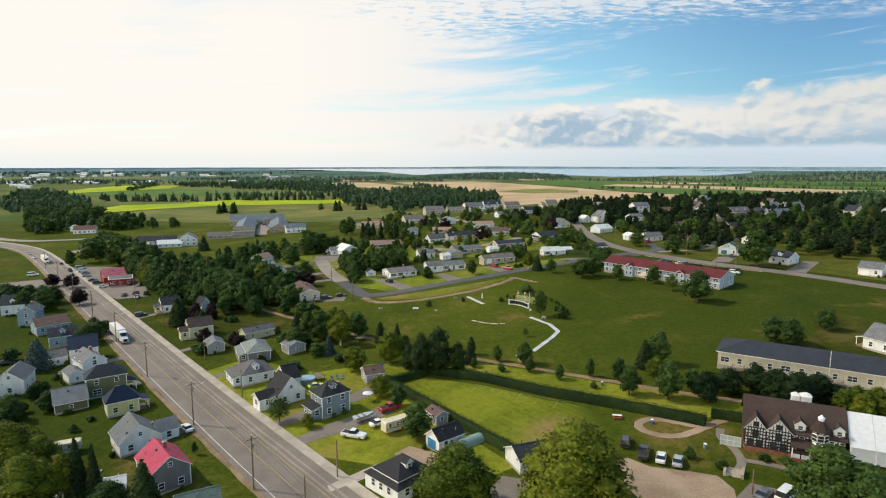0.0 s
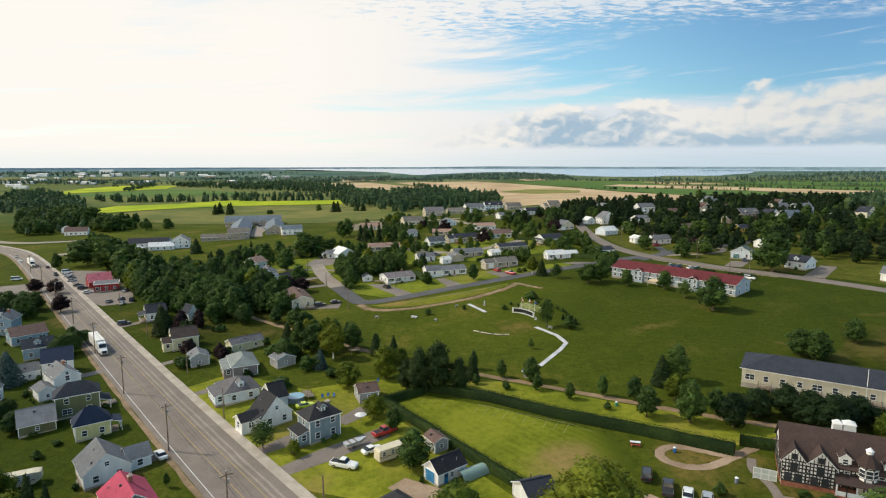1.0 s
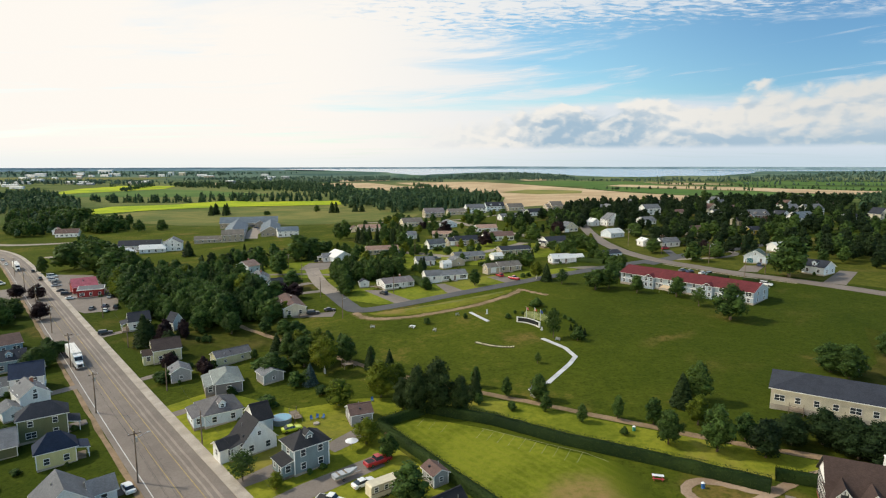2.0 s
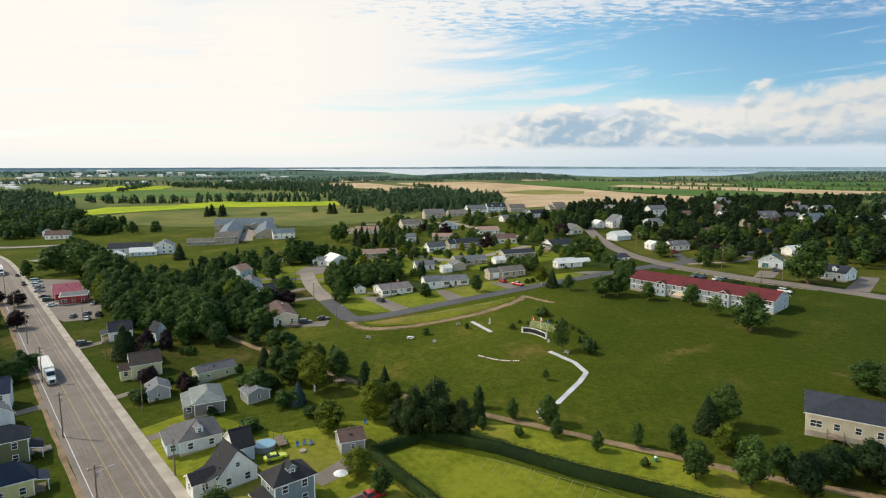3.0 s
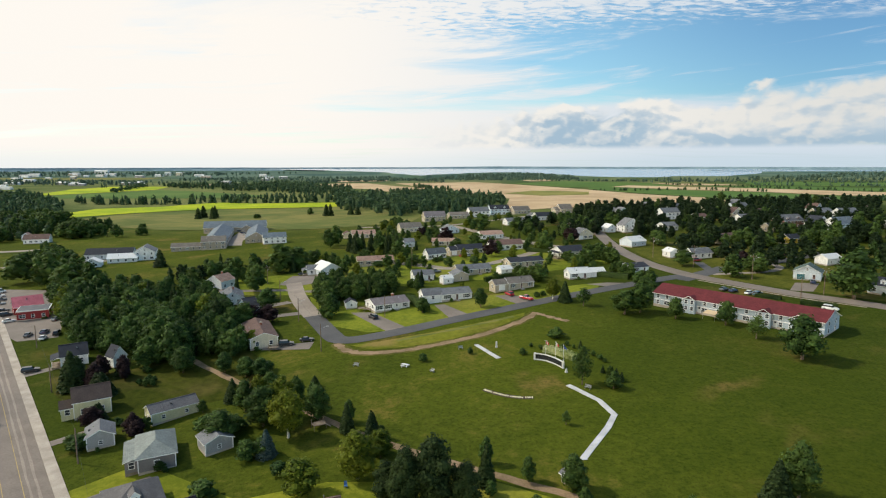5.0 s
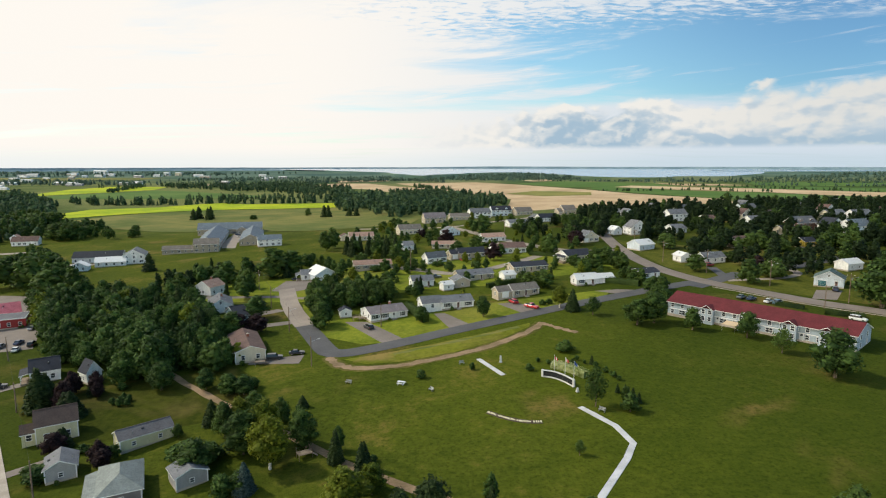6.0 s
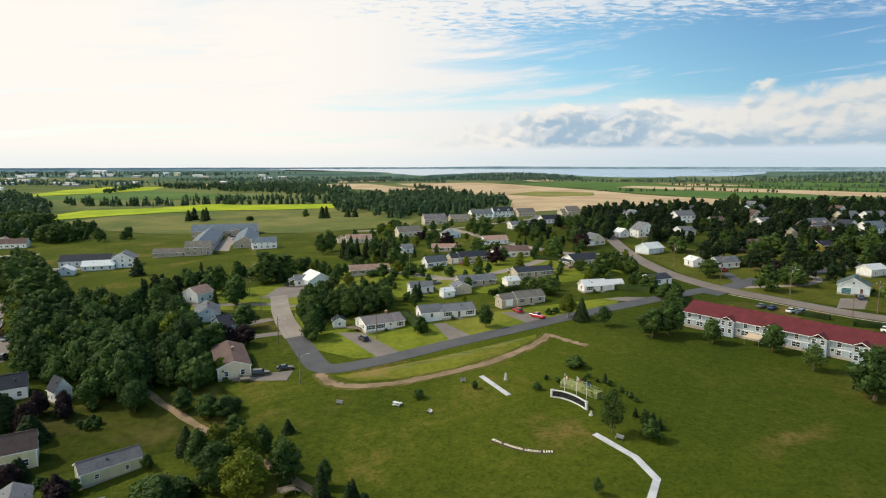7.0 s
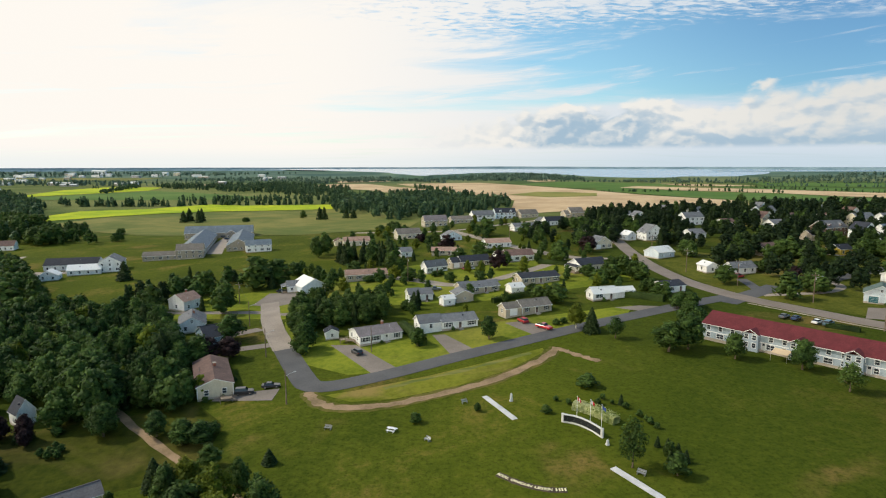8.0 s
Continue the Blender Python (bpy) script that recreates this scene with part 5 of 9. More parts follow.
house(54.9, 527.1, 22, 16.0, 8, 3.2, "gx", "white", "grayr", "white gabled bungalow with grey shingle roof and garage door", -1, gar=1, far=True)
house(66.6, 530.7, 21, 7.3, 8, 3.2, "gy", "white", "grayr", "white gable-fronted bungalow with grey shingle roof", -1, far=True)
house(149.2, 562.7, 19, 9.2, 8, 4, "gy", "white", "grayr", "white gable-fronted house with grey shingle roof", -1, far=True)
house(215.9, 491.6, 17, 9.7, 9, 3, "gx", "white", "grayr", "white gabled bungalow with grey shingle roof", -1, far=True)
house(255.1, 579.3, 18, 16.1, 9, 4.5, "gx", "ltblue2", "grayr", "pale grey-blue two-storey gabled house with grey shingle roof", -1, far=True)
house(223.7, 448.3, 20, 17.0, 10, 5, "gx", "brownw", "grayr", "brown two-storey gabled house with grey shingle roof and dormer", -1, dorm=2, far=True)
house(271.3, 490.8, 22, 17.0, 10, 5, "gx", "cream", "grayr", "cream two-storey gabled house with grey shingle roof", -1, far=True)
house(242.6, 426.1, 23, 17.0, 10, 5, "gx", "white", "ltblue2r", "white two-storey gabled house with blue-grey roof", -1, far=True)
house(287.4, 488.0, 19, 17.0, 10, 5, "gx", "white", "grayr", "white two-storey gabled house with grey shingle roof", -1, far=True)
house(158.0, 390.5, 23, 14.3, 9, 3.2, "gx", "tan", "brown", "tan gabled bungalow with brown shingle roof", -1, far=True)
house(-102.9, 332.4, 65, 8.4, 8.6, 3.9, "gx", "white", "roofpink", "white gabled house with faded reddish roof and brick chimney", -1, chim=1, far=True, rise=2.4)
house(-87.8, 303.9, 22, 8.4, 13.6, 3.0, "gy", "white", "grayr", "white gable-fronted bungalow with grey shingle roof and brick chimney", -1, chim=1, far=True, rise=2.3)
house(-74.6, 287.5, 40, 6.8, 10, 2.8, "gx", "ltblue", "navyg", "light blue gabled bungalow with dark slate roof", -1)
house(-111.9, 321.8, 18, 3.7, 4, 2.6, "gx", "white", "roofpink", "white gabled shed with faded reddish roof", -1, low=1, far=True)
house(-312.1, 513.4, 19, 17.0, 9, 3.4, "gx", "white", "brown", "white gabled house with brown shingle roof", -1, far=True)
house(-331.3, 529.0, 21, 6.0, 7, 4, "gy", "white", "roofpink", "white gable-fronted house with faded reddish roof", -1, far=True)
house(-47.1, 179.9, 39, 5.5, 5.0, 2.6, "gy", "grayl", "grayr", "weathered grey gable-fronted shed with grey shingle roof", -1, low=1, rise=1.1)
house(-73.7, 184.4, 30, 5.1, 6, 2.8, "gy", "grayl", "grayr", "weathered grey gable-fronted shed with grey shingle roof", -1, low=1)
house(0.4, 115.9, 39, 6.4, 4.1, 2.6, "gx", "white", "black", "white gabled shed with black shingle roof", -1, low=1, end_door=BLUE_D, side_door=BLUE_DOOR, rise=1.6)
house(-1.3, 126.7, 32, 3.0, 4, 2.4, "gy", "grayl", "brown", "weathered grey gable-fronted shed with brown shingle roof", -1, low=1)
house(-19.0, 153.2, 22, 4.8, 5, 2.6, "gx", "grayl", "brown", "weathered grey gabled shed with brown shingle roof", -1, low=1)
house(15.8, 106.6, 21, 5.3, 6, 2.6, "gx", "white", "navyg", "white gabled shed with dark slate roof", -1, low=1)
house(122.6, 157.3, -67, 7.7, 9, 3.4, "gx", "white", "grayr", "white gabled house with grey shingle roof and porch", -1, porch=1)
house(179.7, 243.4, -48, 8.2, 9, 3, "gx", "white", "grayr", "white gabled bungalow with grey shingle roof and garage door", -1, gar=1, far=True)
house(158.6, 271.6, -58, 8.8, 9, 3.2, "gx", "ltblue2", "navyg", "pale grey-blue gabled bungalow with dark slate roof and dormer", -1, dorm=1, far=True)
house(-42.2, 94.6, 28, 6.7, 8, 2.8, "gx", "grayl", "grgreen", "weathered grey gabled shed with dark green roof", 1, low=1)
house(-61.1, 102.5, 23, 3.8, 5, 2.4, "gx", "white", "metal", "white gabled shed with white metal roof", 1, low=1)
house(-41.4, 151.7, 36, 3.7, 7, 3.4, "gx", "white", "black", "white gabled shed with black shingle roof", -1, low=1)
house(-35.5, 285.3, 17, 3.9, 4, 2.4, "gy", "white", "navyg", "white gable-fronted shed with dark slate roof", -1, low=1)
house(1.6, 321.1, 23, 4.4, 3.5, 2.2, "gx", "white", "grayr", "white gabled shed with grey shingle roof", -1, low=1)
# ---------------------------------------------------------------- trees


def np_mesh(name, V, F, mats):
    me = bpy.data.meshes.new(name)
    tot = np.array([len(f) for f in F], dtype=np.int32)
    idx = np.array([i for f in F for i in f], dtype=np.int32)
    me.vertices.add(len(V))
    me.vertices.foreach_set("co", np.asarray(V, dtype=np.float32).ravel())
    me.loops.add(len(idx))
    me.loops.foreach_set("vertex_index", idx)
    me.polygons.add(len(F))
    me.polygons.foreach_set("loop_start", np.concatenate([[0], np.cumsum(tot)[:-1]]).astype(np.int32))
    for m in mats:
        me.materials.append(m)
    me.update(calc_edges=True)
    return me


def ball(rings=4, segs=7):
    V, F = [(0, 0, -1)], []
    for r in range(1, rings):
        a = math.pi * r / rings
        V += [(math.sin(a) * math.cos(math.tau * (s + 0.5 * (r % 2)) / segs), math.sin(a) * math.sin(math.tau * (s + 0.5 * (r % 2)) / segs), -math.cos(a)) for s in range(segs)]
    V.append((0, 0, 1))
    F += [(0, 1 + (s + 1) % segs, 1 + s) for s in range(segs)]
    for r in range(rings - 2):
        o = 1 + r * segs
        F += [(o + s, o + (s + 1) % segs, o + segs + (s + 1) % segs, o + segs + s) for s in range(segs)]
    o = 1 + (rings - 2) * segs
    F += [(o + s, o + (s + 1) % segs, len(V) - 1) for s in range(segs)]
    return np.array(V), F


BALL = ball(2, 6)


def leaves(pos, nrm, size, rng):
    """One small bent leaf clump at each place, turned roughly outward."""
    n = len(pos)
    nrm = nrm / (np.linalg.norm(nrm, axis=1, keepdims=True) + 1e-9) + rng.normal(0, 0.42, (n, 3))
    nrm /= np.linalg.norm(nrm, axis=1, keepdims=True)
    t = np.cross(nrm, rng.normal(0, 1, (n, 3)))
    t /= np.linalg.norm(t, axis=1, keepdims=True) + 1e-9
    b = np.cross(nrm, t)
    s = size * rng.uniform(0.6, 1.35, (n, 1))
    V = np.stack([pos - t * s, pos - b * s * 0.7 - nrm * s * 0.2, pos + t * s, pos + b * s * 0.7 + nrm * s * 0.15], 1).reshape(-1, 3)
    F = [(4 * i, 4 * i + 1, 4 * i + 2, 4 * i + 3) for i in range(n)]
    return V, F


def crown_round(seed, count, size, lobes=14, low=0.10, open_crown=False, spire=0.0):
    """An egg-shaped crown for a tree one unit high and about 0.72 wide: lobes of leaf clumps with gaps."""
    rng = np.random.default_rng(seed)
    V, F, n = [], [], 0
    cen, rad = [], []
    for k in range(lobes):
        h = low + 0.10 + (0.80 - low) * ((k + rng.uniform(0, 1)) / lobes)
        u = (h - low) / (1.0 - low)
        wide = 0.36 * math.sin(math.pi * min(1.0, max(0.0, u)) ** (0.75 - 0.15 * spire)) ** 0.75
        a, r = k * 2.4 + rng.uniform(-0.5, 0.5), rng.uniform(0.105, 0.165) * (1.12 - 0.4 * u)
        q = max(0.0, wide - r) * rng.uniform(0.75, 1.1)
        cen.append((math.cos(a) * q, math.sin(a) * q, h))
        rad.append(r)
    cen += [(0, 0, 0.42), (0, 0, 0.62), (0, 0, 0.82)]
    rad += [0.24, 0.2, 0.12]
    tot = sum(q * q for q in rad)
    for c, r in zip(cen, rad):
        B = BALL[0] * r * (0.86 if not open_crown else 0.45) * (1 + 0.15 * rng.normal(0, 1, (len(BALL[0]), 1))) + c
        V.append(B)
        F += [tuple(i + n for i in f) for f in BALL[1]]
        n += len(B)
        m = max(3, int(count * r * r / tot))
        d = rng.normal(0, 1, (m, 3))
        d /= np.linalg.norm(d, axis=1, keepdims=True)
        p = np.array(c) + d * (r * rng.uniform(0.80, 1.16, (m, 1)))
        out = d + 0.8 * (p - (0, 0, 0.42)) / 0.36
        LV, LF = leaves(p, out, size, rng)
        V.append(LV)
        F += [tuple(i + n for i in f) for f in LF]
        n += len(LV)
    V = np.concatenate(V)
    V[:, 2] = np.clip(V[:, 2], 0.015, 1.06)
    return V, F


def crown_cone(seed, count, size, base_r=0.2):
    """A spruce: whorls of drooping boughs round a spire, one unit high."""
    rng = np.random.default_rng(seed)
    rings, seg = (9, 9) if count > 1000 else (4, 6)
    core_v, core_f = [], []
    for r in range(rings):
        h = 0.06 + 0.90 * r / (rings - 1)
        rr = base_r * 0.72 * (1 - h) ** 0.85 + 0.006
        core_v += [(rr * (1 + rng.normal(0, 0.12)) * math.cos(math.tau * s / seg), rr * (1 + rng.normal(0, 0.12)) * math.sin(math.tau * s / seg), h + rng.normal(0, 0.008)) for s in range(seg)]
    for r in range(rings - 1):
        core_f += [(r * seg + s, r * seg + (s + 1) % seg, (r + 1) * seg + (s + 1) % seg, (r + 1) * seg + s) for s in range(seg)]
    h = 1 - np.sqrt(rng.uniform(0.0, 1, count)) * 0.94
    a = rng.uniform(0, math.tau, count)
    whorl = 0.82 + 0.28 * np.abs(np.sin(h * 34 + 0.6 * np.sin(a * 3 + seed)))
    r = (base_r * (1 - h) ** 0.85 + 0.008) * whorl * rng.uniform(0.75, 1.1, count)
    pos = np.stack([r * np.cos(a), r * np.sin(a), h - r * 0.25], 1)
    nrm = np.stack([np.cos(a), np.sin(a), np.full(count, 0.55)], 1)
    V, F = leaves(pos, nrm, size, rng)
    n = len(core_v)
    return np.concatenate([np.array(core_v), V]), core_f + [tuple(i + n for i in f) for f in F]


def trunk_geo(seed, top=0.62, r=0.022, limbs=5):
    rnd, g = random.Random(seed), Geo()
    pts = [(0, 0, -0.04), (rnd.uniform(-0.01, 0.01), rnd.uniform(-0.01, 0.01), 0.22), (rnd.uniform(-0.02, 0.02), rnd.uniform(-0.02, 0.02), top)]
    g.rod(pts[0], pts[1], r * 1.25, r * 0.85, 7)
    g.rod(pts[1], pts[2], r * 0.85, r * 0.35, 7)
    for k in range(limbs):
        a, z = k * 2.4 + rnd.uniform(-0.4, 0.4), 0.2 + 0.3 * k / max(1, limbs)
        g.rod((0, 0, z), (math.cos(a) * 0.2, math.sin(a) * 0.2, z + 0.2), r * 0.45, r * 0.15, 5)
    return g


KINDS = {}


def kind(key, meshes, trunks, leaf_mat, bark, label, category="tree"):
    KINDS[key] = [(np_mesh("crown", v, f, [leaf_mat]), t.mesh("trunk", [bark])) for (v, f), t in zip(meshes, trunks)], label, category


def tree_kinds():
    tr = lambda k, **o: [trunk_geo(100 + i, **o) for i in range(k)]
    many = lambda seeds, *a, **o: [crown_round(q, *a, **o) for q in seeds]
    kind("d", many((1, 2, 3, 4), 2000, 0.0255), tr(4), LEAF, BARK, "broad leafy green tree on the grass")
    kind("y", many((5, 6), 2000, 0.0255), tr(2), LEAF_B, BARK, "leafy yellow-green tree on the grass")
    kind("m", many((11, 12, 13, 14), 1300, 0.034, 11), tr(4), LEAF, BARK, "leafy green tree among houses")
    kind("p", many((17, 18), 1700, 0.030), tr(2), LEAF_P, BARK, "dark purple-leaved maple beside a house")
    kind("t", many((21, 22), 1500, 0.024, 12, 0.2, True), tr(2, r=0.018), LEAF, BARK, "young thin-crowned green tree on grass")
    kind("b", many((23, 24), 3200, 0.024, 14, 0.2), tr(2, r=0.02), LEAF_B, BIRCH, "white-barked birch with light green leaves")
    kind("c", [crown_cone(q, 2200, 0.026, w_) for q, w_ in ((31, 0.19), (32, 0.22), (33, 0.17))], tr(3, top=0.9, r=0.016, limbs=0), NEEDLE, BARK, "dark green spruce on the grass")
    kind("f", [crown_cone(q, 420, 0.055, w_) for q, w_ in ((41, 0.2), (42, 0.17))], tr(2, top=0.9, r=0.016, limbs=0), NEEDLE, BARK, "dark green spruce in a hedgerow")
    kind("u", [crown_cone(34, 2000, 0.028, 0.26)], tr(1, top=0.9, r=0.016, limbs=0), NEEDLE_B, BARK, "small blue spruce on a lawn")
    kind("w", many((65, 66), 5200, 0.019, 18, 0.04), tr(2), NEEDLE, BARK, "broad dark green pine beside the hedge")
    kind("h", many((61, 62), 13000, 0.0130, 26, 0.06), tr(2), LEAF_B, BARK, "large full-crowned green tree near the drive")
    kind("g", many((63, 64), 5200, 0.0190, 20, 0.05), tr(2), LEAF, BARK, "large dark green tree near houses")
    kind("e", many((67, 68), 4200, 0.020, 18, 0.06), tr(2), LEAF_D, BARK, "dark leafy tree beside the apartment house")
    kind("s", many((51, 52), 520, 0.060, 9, 0.0), tr(2, top=0.4, r=0.02, limbs=3), LEAF, BARK, "rounded green shrub on the grass", "shrub")
    kind("r", many((53,), 900, 0.05, 8, 0.0), tr(1, top=0.4, limbs=3), RUST, BARK, "rust-red shrub beside the hedge", "shrub")


tree_kinds()
planted = []
far_gardens = {}
first_of = {}
spin = random.Random(11)


def tree(k, x, y, h, r):
    """A tree of a kind, h metres high with a crown about r metres in radius."""
    if k in "dg" and y > 245:
        k = "m"
    if y > 300 and k not in "sr":
        g = "f" if k in "cfuw" else "p" if k == "p" else "n" if k in "yb" else "m"
        planted.append((x, y))
        far_gardens.setdefault(g, []).append((x, y, h, r))
        return None
    pair_list, label, cat = KINDS[k]
    i = spin.randrange(len(pair_list))
    flat_r = 0.36 if k not in "cfu" else 0.2
    m = stand(x, y, spin.uniform(0, 360)) @ Matrix.Diagonal((r / flat_r, r / flat_r, h, 1))
    planted.append((x, y))
    if (k, i) in first_of:
        src = first_of[k, i]
        return copy_thing(src, m @ Matrix.Diagonal((1 / src.scale[0], 1 / src.scale[1], 1 / src.scale[2], 1)))
    ob = base(cat, m, label, cat, "trees" if cat == "tree" else "shrubs")
    crown, trunk = pair_list[i]
    part("trunk", trunk, None, ob)
    part("crown", crown, None, ob)
    first_of[k, i] = ob
    return ob


def grove(k, pts):
    for x, y, h, r in pts:
        if r <= 0.75 * h or k in "sru":
            tree(k, x, y, h, r)
            continue
        n = min(7, int((r / (0.42 * h)) ** 2 * 0.8) + 1)      # a clump that reads as one broad mass
        for i in range(n):
            a, q = i * 2.4, (r - 0.42 * h) * math.sqrt((i + 0.3) / n)
            tree(k, x + q * math.cos(a), y + q * math.sin(a), h * spin.uniform(0.75, 1.0), 0.46 * h)


def inside(pts, x, y):
    hit_odd = False
    for (ax, ay), (bx, by) in zip(pts, pts[1:] + pts[:1]):
        if (ay > y) != (by > y) and x < ax + (bx - ax) * (y - ay) / (by - ay):
            hit_odd = not hit_odd
    return hit_odd


def clear_of(x, y, front=16.0, gap=9.0):
    """True where a tree hides no house and stands in none."""
    for hx, hy in HOUSE_SPOTS:
        dx, dy = x - hx, y - hy
        if math.hypot(dx, dy) < gap or (abs(dx) < gap * 0.9 and -front < dy < 0):
            return False
    return True


def joined(name, rows, mat, label):
    """Many crowns, each a template with a place, turn and size, in one mesh."""
    V, F, k = [], [], 0
    for (v, f), x, y, h, r, a in rows:
        q = v * (r, r, h)
        V.append(np.stack([q[:, 0] * math.cos(a) - q[:, 1] * math.sin(a) + x, q[:, 0] * math.sin(a) + q[:, 1] * math.cos(a) + y, q[:, 2] + land(x, y) - 0.02 * h], 1))
        F += [tuple(i + k for i in t) for t in f]
        k += len(q)
    tagged(new(name, np_mesh(name, np.concatenate(V), F, [mat])), label, name, kind="stuff")


MASS = {"m": [crown_round(s, 300, 0.055, 9, 0.05) for s in (71, 72, 73, 74, 75)], "f": [crown_cone(s, 300, 0.05, 0.2) for s in (76, 77)]}
MASS["k"] = [crown_round(s, 1000, 0.033, 13, 0.05, spire=q) for s, q in ((171, 0), (172, 1), (173, 0), (174, 2), (175, 0))]
MASS["q"] = MASS["k"]
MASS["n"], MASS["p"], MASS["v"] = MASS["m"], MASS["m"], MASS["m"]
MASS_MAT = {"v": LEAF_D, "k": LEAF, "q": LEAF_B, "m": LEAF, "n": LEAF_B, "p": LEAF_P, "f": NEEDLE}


def wood(pts, n, kinds, hs, seed, gap=4.5, front=14.0, label="leafy trees and spruces crowding together"):
    """A wood or the trees of many gardens, joined by kind of leaf."""
    rnd = random.Random(seed)
    x0, x1 = min(p[0] for p in pts), max(p[0] for p in pts)
    y0, y1 = min(p[1] for p in pts), max(p[1] for p in pts)
    rows, done, tries = {}, 0, 0
    while done < n and tries < n * 30:
        tries += 1
        x, y = rnd.uniform(x0, x1), rnd.uniform(y0, y1)
        if not inside(pts, x, y) or not clear_of(x, y, front) or any(abs(x - a) < gap and math.hypot(x - a, y - b) < gap for a, b in planted):
            continue
        h, k = rnd.uniform(*hs), rnd.choice(kinds)
        r = h * (rnd.uniform(0.8, 1.1) if k == "f" else rnd.uniform(0.85, 1.25))
        rows.setdefault(k, []).append((rnd.choice(MASS[k]), x, y, h, r, rnd.uniform(0, math.tau)))
        planted.append((x, y))
        done += 1
    for k, v in rows.items():
        joined("wood", v, MASS_MAT[k], label)


def forest(pts, n, hs, seed, mat, label, cone=0.3, spread=0.42):
    """Far woodland: many small crowns joined into one."""
    rnd = random.Random(seed)
    rounds = [crown_round(s + seed, 34, 0.125, 1, 0.0) for s in (1, 2, 3)]
    cones = [crown_cone(s + seed, 34, 0.11, 0.2) for s in (1, 2)]
    x0, x1 = min(p[0] for p in pts), max(p[0] for p in pts)
    y0, y1 = min(p[1] for p in pts), max(p[1] for p in pts)
    rows, tries = [], 0
    while len(rows) < n and tries < n * 40:
        tries += 1
        x, y = rnd.uniform(x0, x1), rnd.uniform(y0, y1)
        if inside(pts, x, y):
            h, is_cone = rnd.uniform(*hs), rnd.random() < cone
            r = h * (rnd.uniform(0.75, 1.0) if is_cone else rnd.uniform(0.8, 1.3) * spread / 0.42)
            rows.append((rnd.choice(cones if is_cone else rounds), x, y, h, r, rnd.uniform(0, math.tau)))
    joined("woodland", rows, mat, label)


def tree_row(pts, step, hs, seed, mat, label, cone=0.4, wide=7.0):
    """A far hedgerow along a line."""
    line = resample(pts, step)
    quads = []
    for (ax, ay), (bx, by) in zip(pts, pts[1:]):
        d = math.hypot(bx - ax, by - ay)
        nx, ny = -(by - ay) / d * wide, (bx - ax) / d * wide
        quads.append([(ax - nx, ay - ny), (bx - nx, by - ny), (bx + nx, by + ny), (ax + nx, ay + ny)])
    for i, q in enumerate(quads):
        n = int(math.hypot(q[1][0] - q[0][0], q[1][1] - q[0][1]) / step) + 1
        forest(q, n, hs, seed + i, mat, label, cone)


def plant_far_gardens():
    """The garden trees beyond the first streets, joined by kind of leaf."""
    rnd = random.Random(77)
    for k, v in far_gardens.items():
        joined("garden_trees", [(rnd.choice(MASS[k]), x, y, h, r / (0.2 if k == "f" else 0.36), rnd.uniform(0, math.tau)) for x, y, h, r in v], MASS_MAT[k], "garden trees standing between houses")
grove("h", [(21.1, 88.2, 17.3, 9.8), (2.3, 91.7, 12.5, 7.5), (-85.9, 109.9, 12.5, 7.0), (-80.0, 109.9, 9.3, 4.9), (-74.9, 98.9, 11.1, 6.1)])
grove("g", [(62.1, 83.7, 13.0, 9.9), (-79.2, 99.2, 8.0, 5.4), (-59.4, 97.7, 5.8, 3.7)])
grove("c", [(-67.4, 101.8, 12.4, 2.2), (-63.6, 100.6, 11.5, 1.9), (-51.1, 93.9, 11.5, 3.2)])
grove("b", [(-69.9, 101.1, 9.7, 3.2)])
grove("d", [(-101.8, 153.1, 2.8, 3.0), (-106.9, 140.9, 3.4, 3.2), (-104.8, 133.2, 5.5, 3.8), (-13.0, 183.9, 1.5, 1.2), (-125.6, 207.4, 6.7, 5.3), (-123.2, 209.8, 4.6, 3.4), (-120.2, 154.2, 5.1, 2.7), (-137.8, 181.6, 4.6, 3.2), (-79.6, 216.6, 2.2, 3.6), (-73.5, 224.5, 7.6, 3.7)])
grove("d", [(15.4, 162.0, 5.0, 1.6), (22.7, 158.8, 6.8, 2.8), (23.3, 152.9, 4.3, 1.6), (30.2, 146.9, 4.4, 1.5), (38.1, 147.5, 5.5, 1.5), (44.8, 144.4, 6.2, 2.3), (44.7, 135.7, 7.6, 2.9), (58.3, 154.0, 9.7, 3.6), (52.7, 132.2, 9.4, 3.6), (60.1, 136.2, 5.6, 2.4), (98.6, 166.1, 9.0, 7.1), (117.1, 175.3, 7.4, 3.3)])
grove("s", [(15.8, 154.3, 2.4, 1.3), (37.4, 140.3, 2.0, 1.0)])
grove("c", [(54.0, 152.5, 7.8, 2.4)])
grove("y", [(53.7, 143.2, 6.8, 2.8), (87.3, 119.5, 6.5, 6.0), (92.3, 119.8, 5.8, 5.5)])
grove("e", [(60.5, 129.4, 7.8, 3.4), (67.5, 133.4, 6.6, 3.9), (73.4, 133.0, 7.4, 4.0), (77.9, 126.0, 9.1, 6.9), (75.7, 129.3, 7.7, 4.0), (85.0, 128.3, 6.3, 4.7)])
grove("w", [(-6.0, 154.8, 11.8, 3.5), (-1.2, 155.8, 12.8, 4.8), (4.0, 154.3, 8.9, 3.1), (-9.3, 157.7, 7.8, 2.9)])
grove("c", [(7.9, 161.8, 7.6, 1.8), (-20.4, 184.2, 6.7, 1.9), (-14.0, 174.8, 8.9, 1.9), (-48.8, 201.8, 5.9, 2.0)])
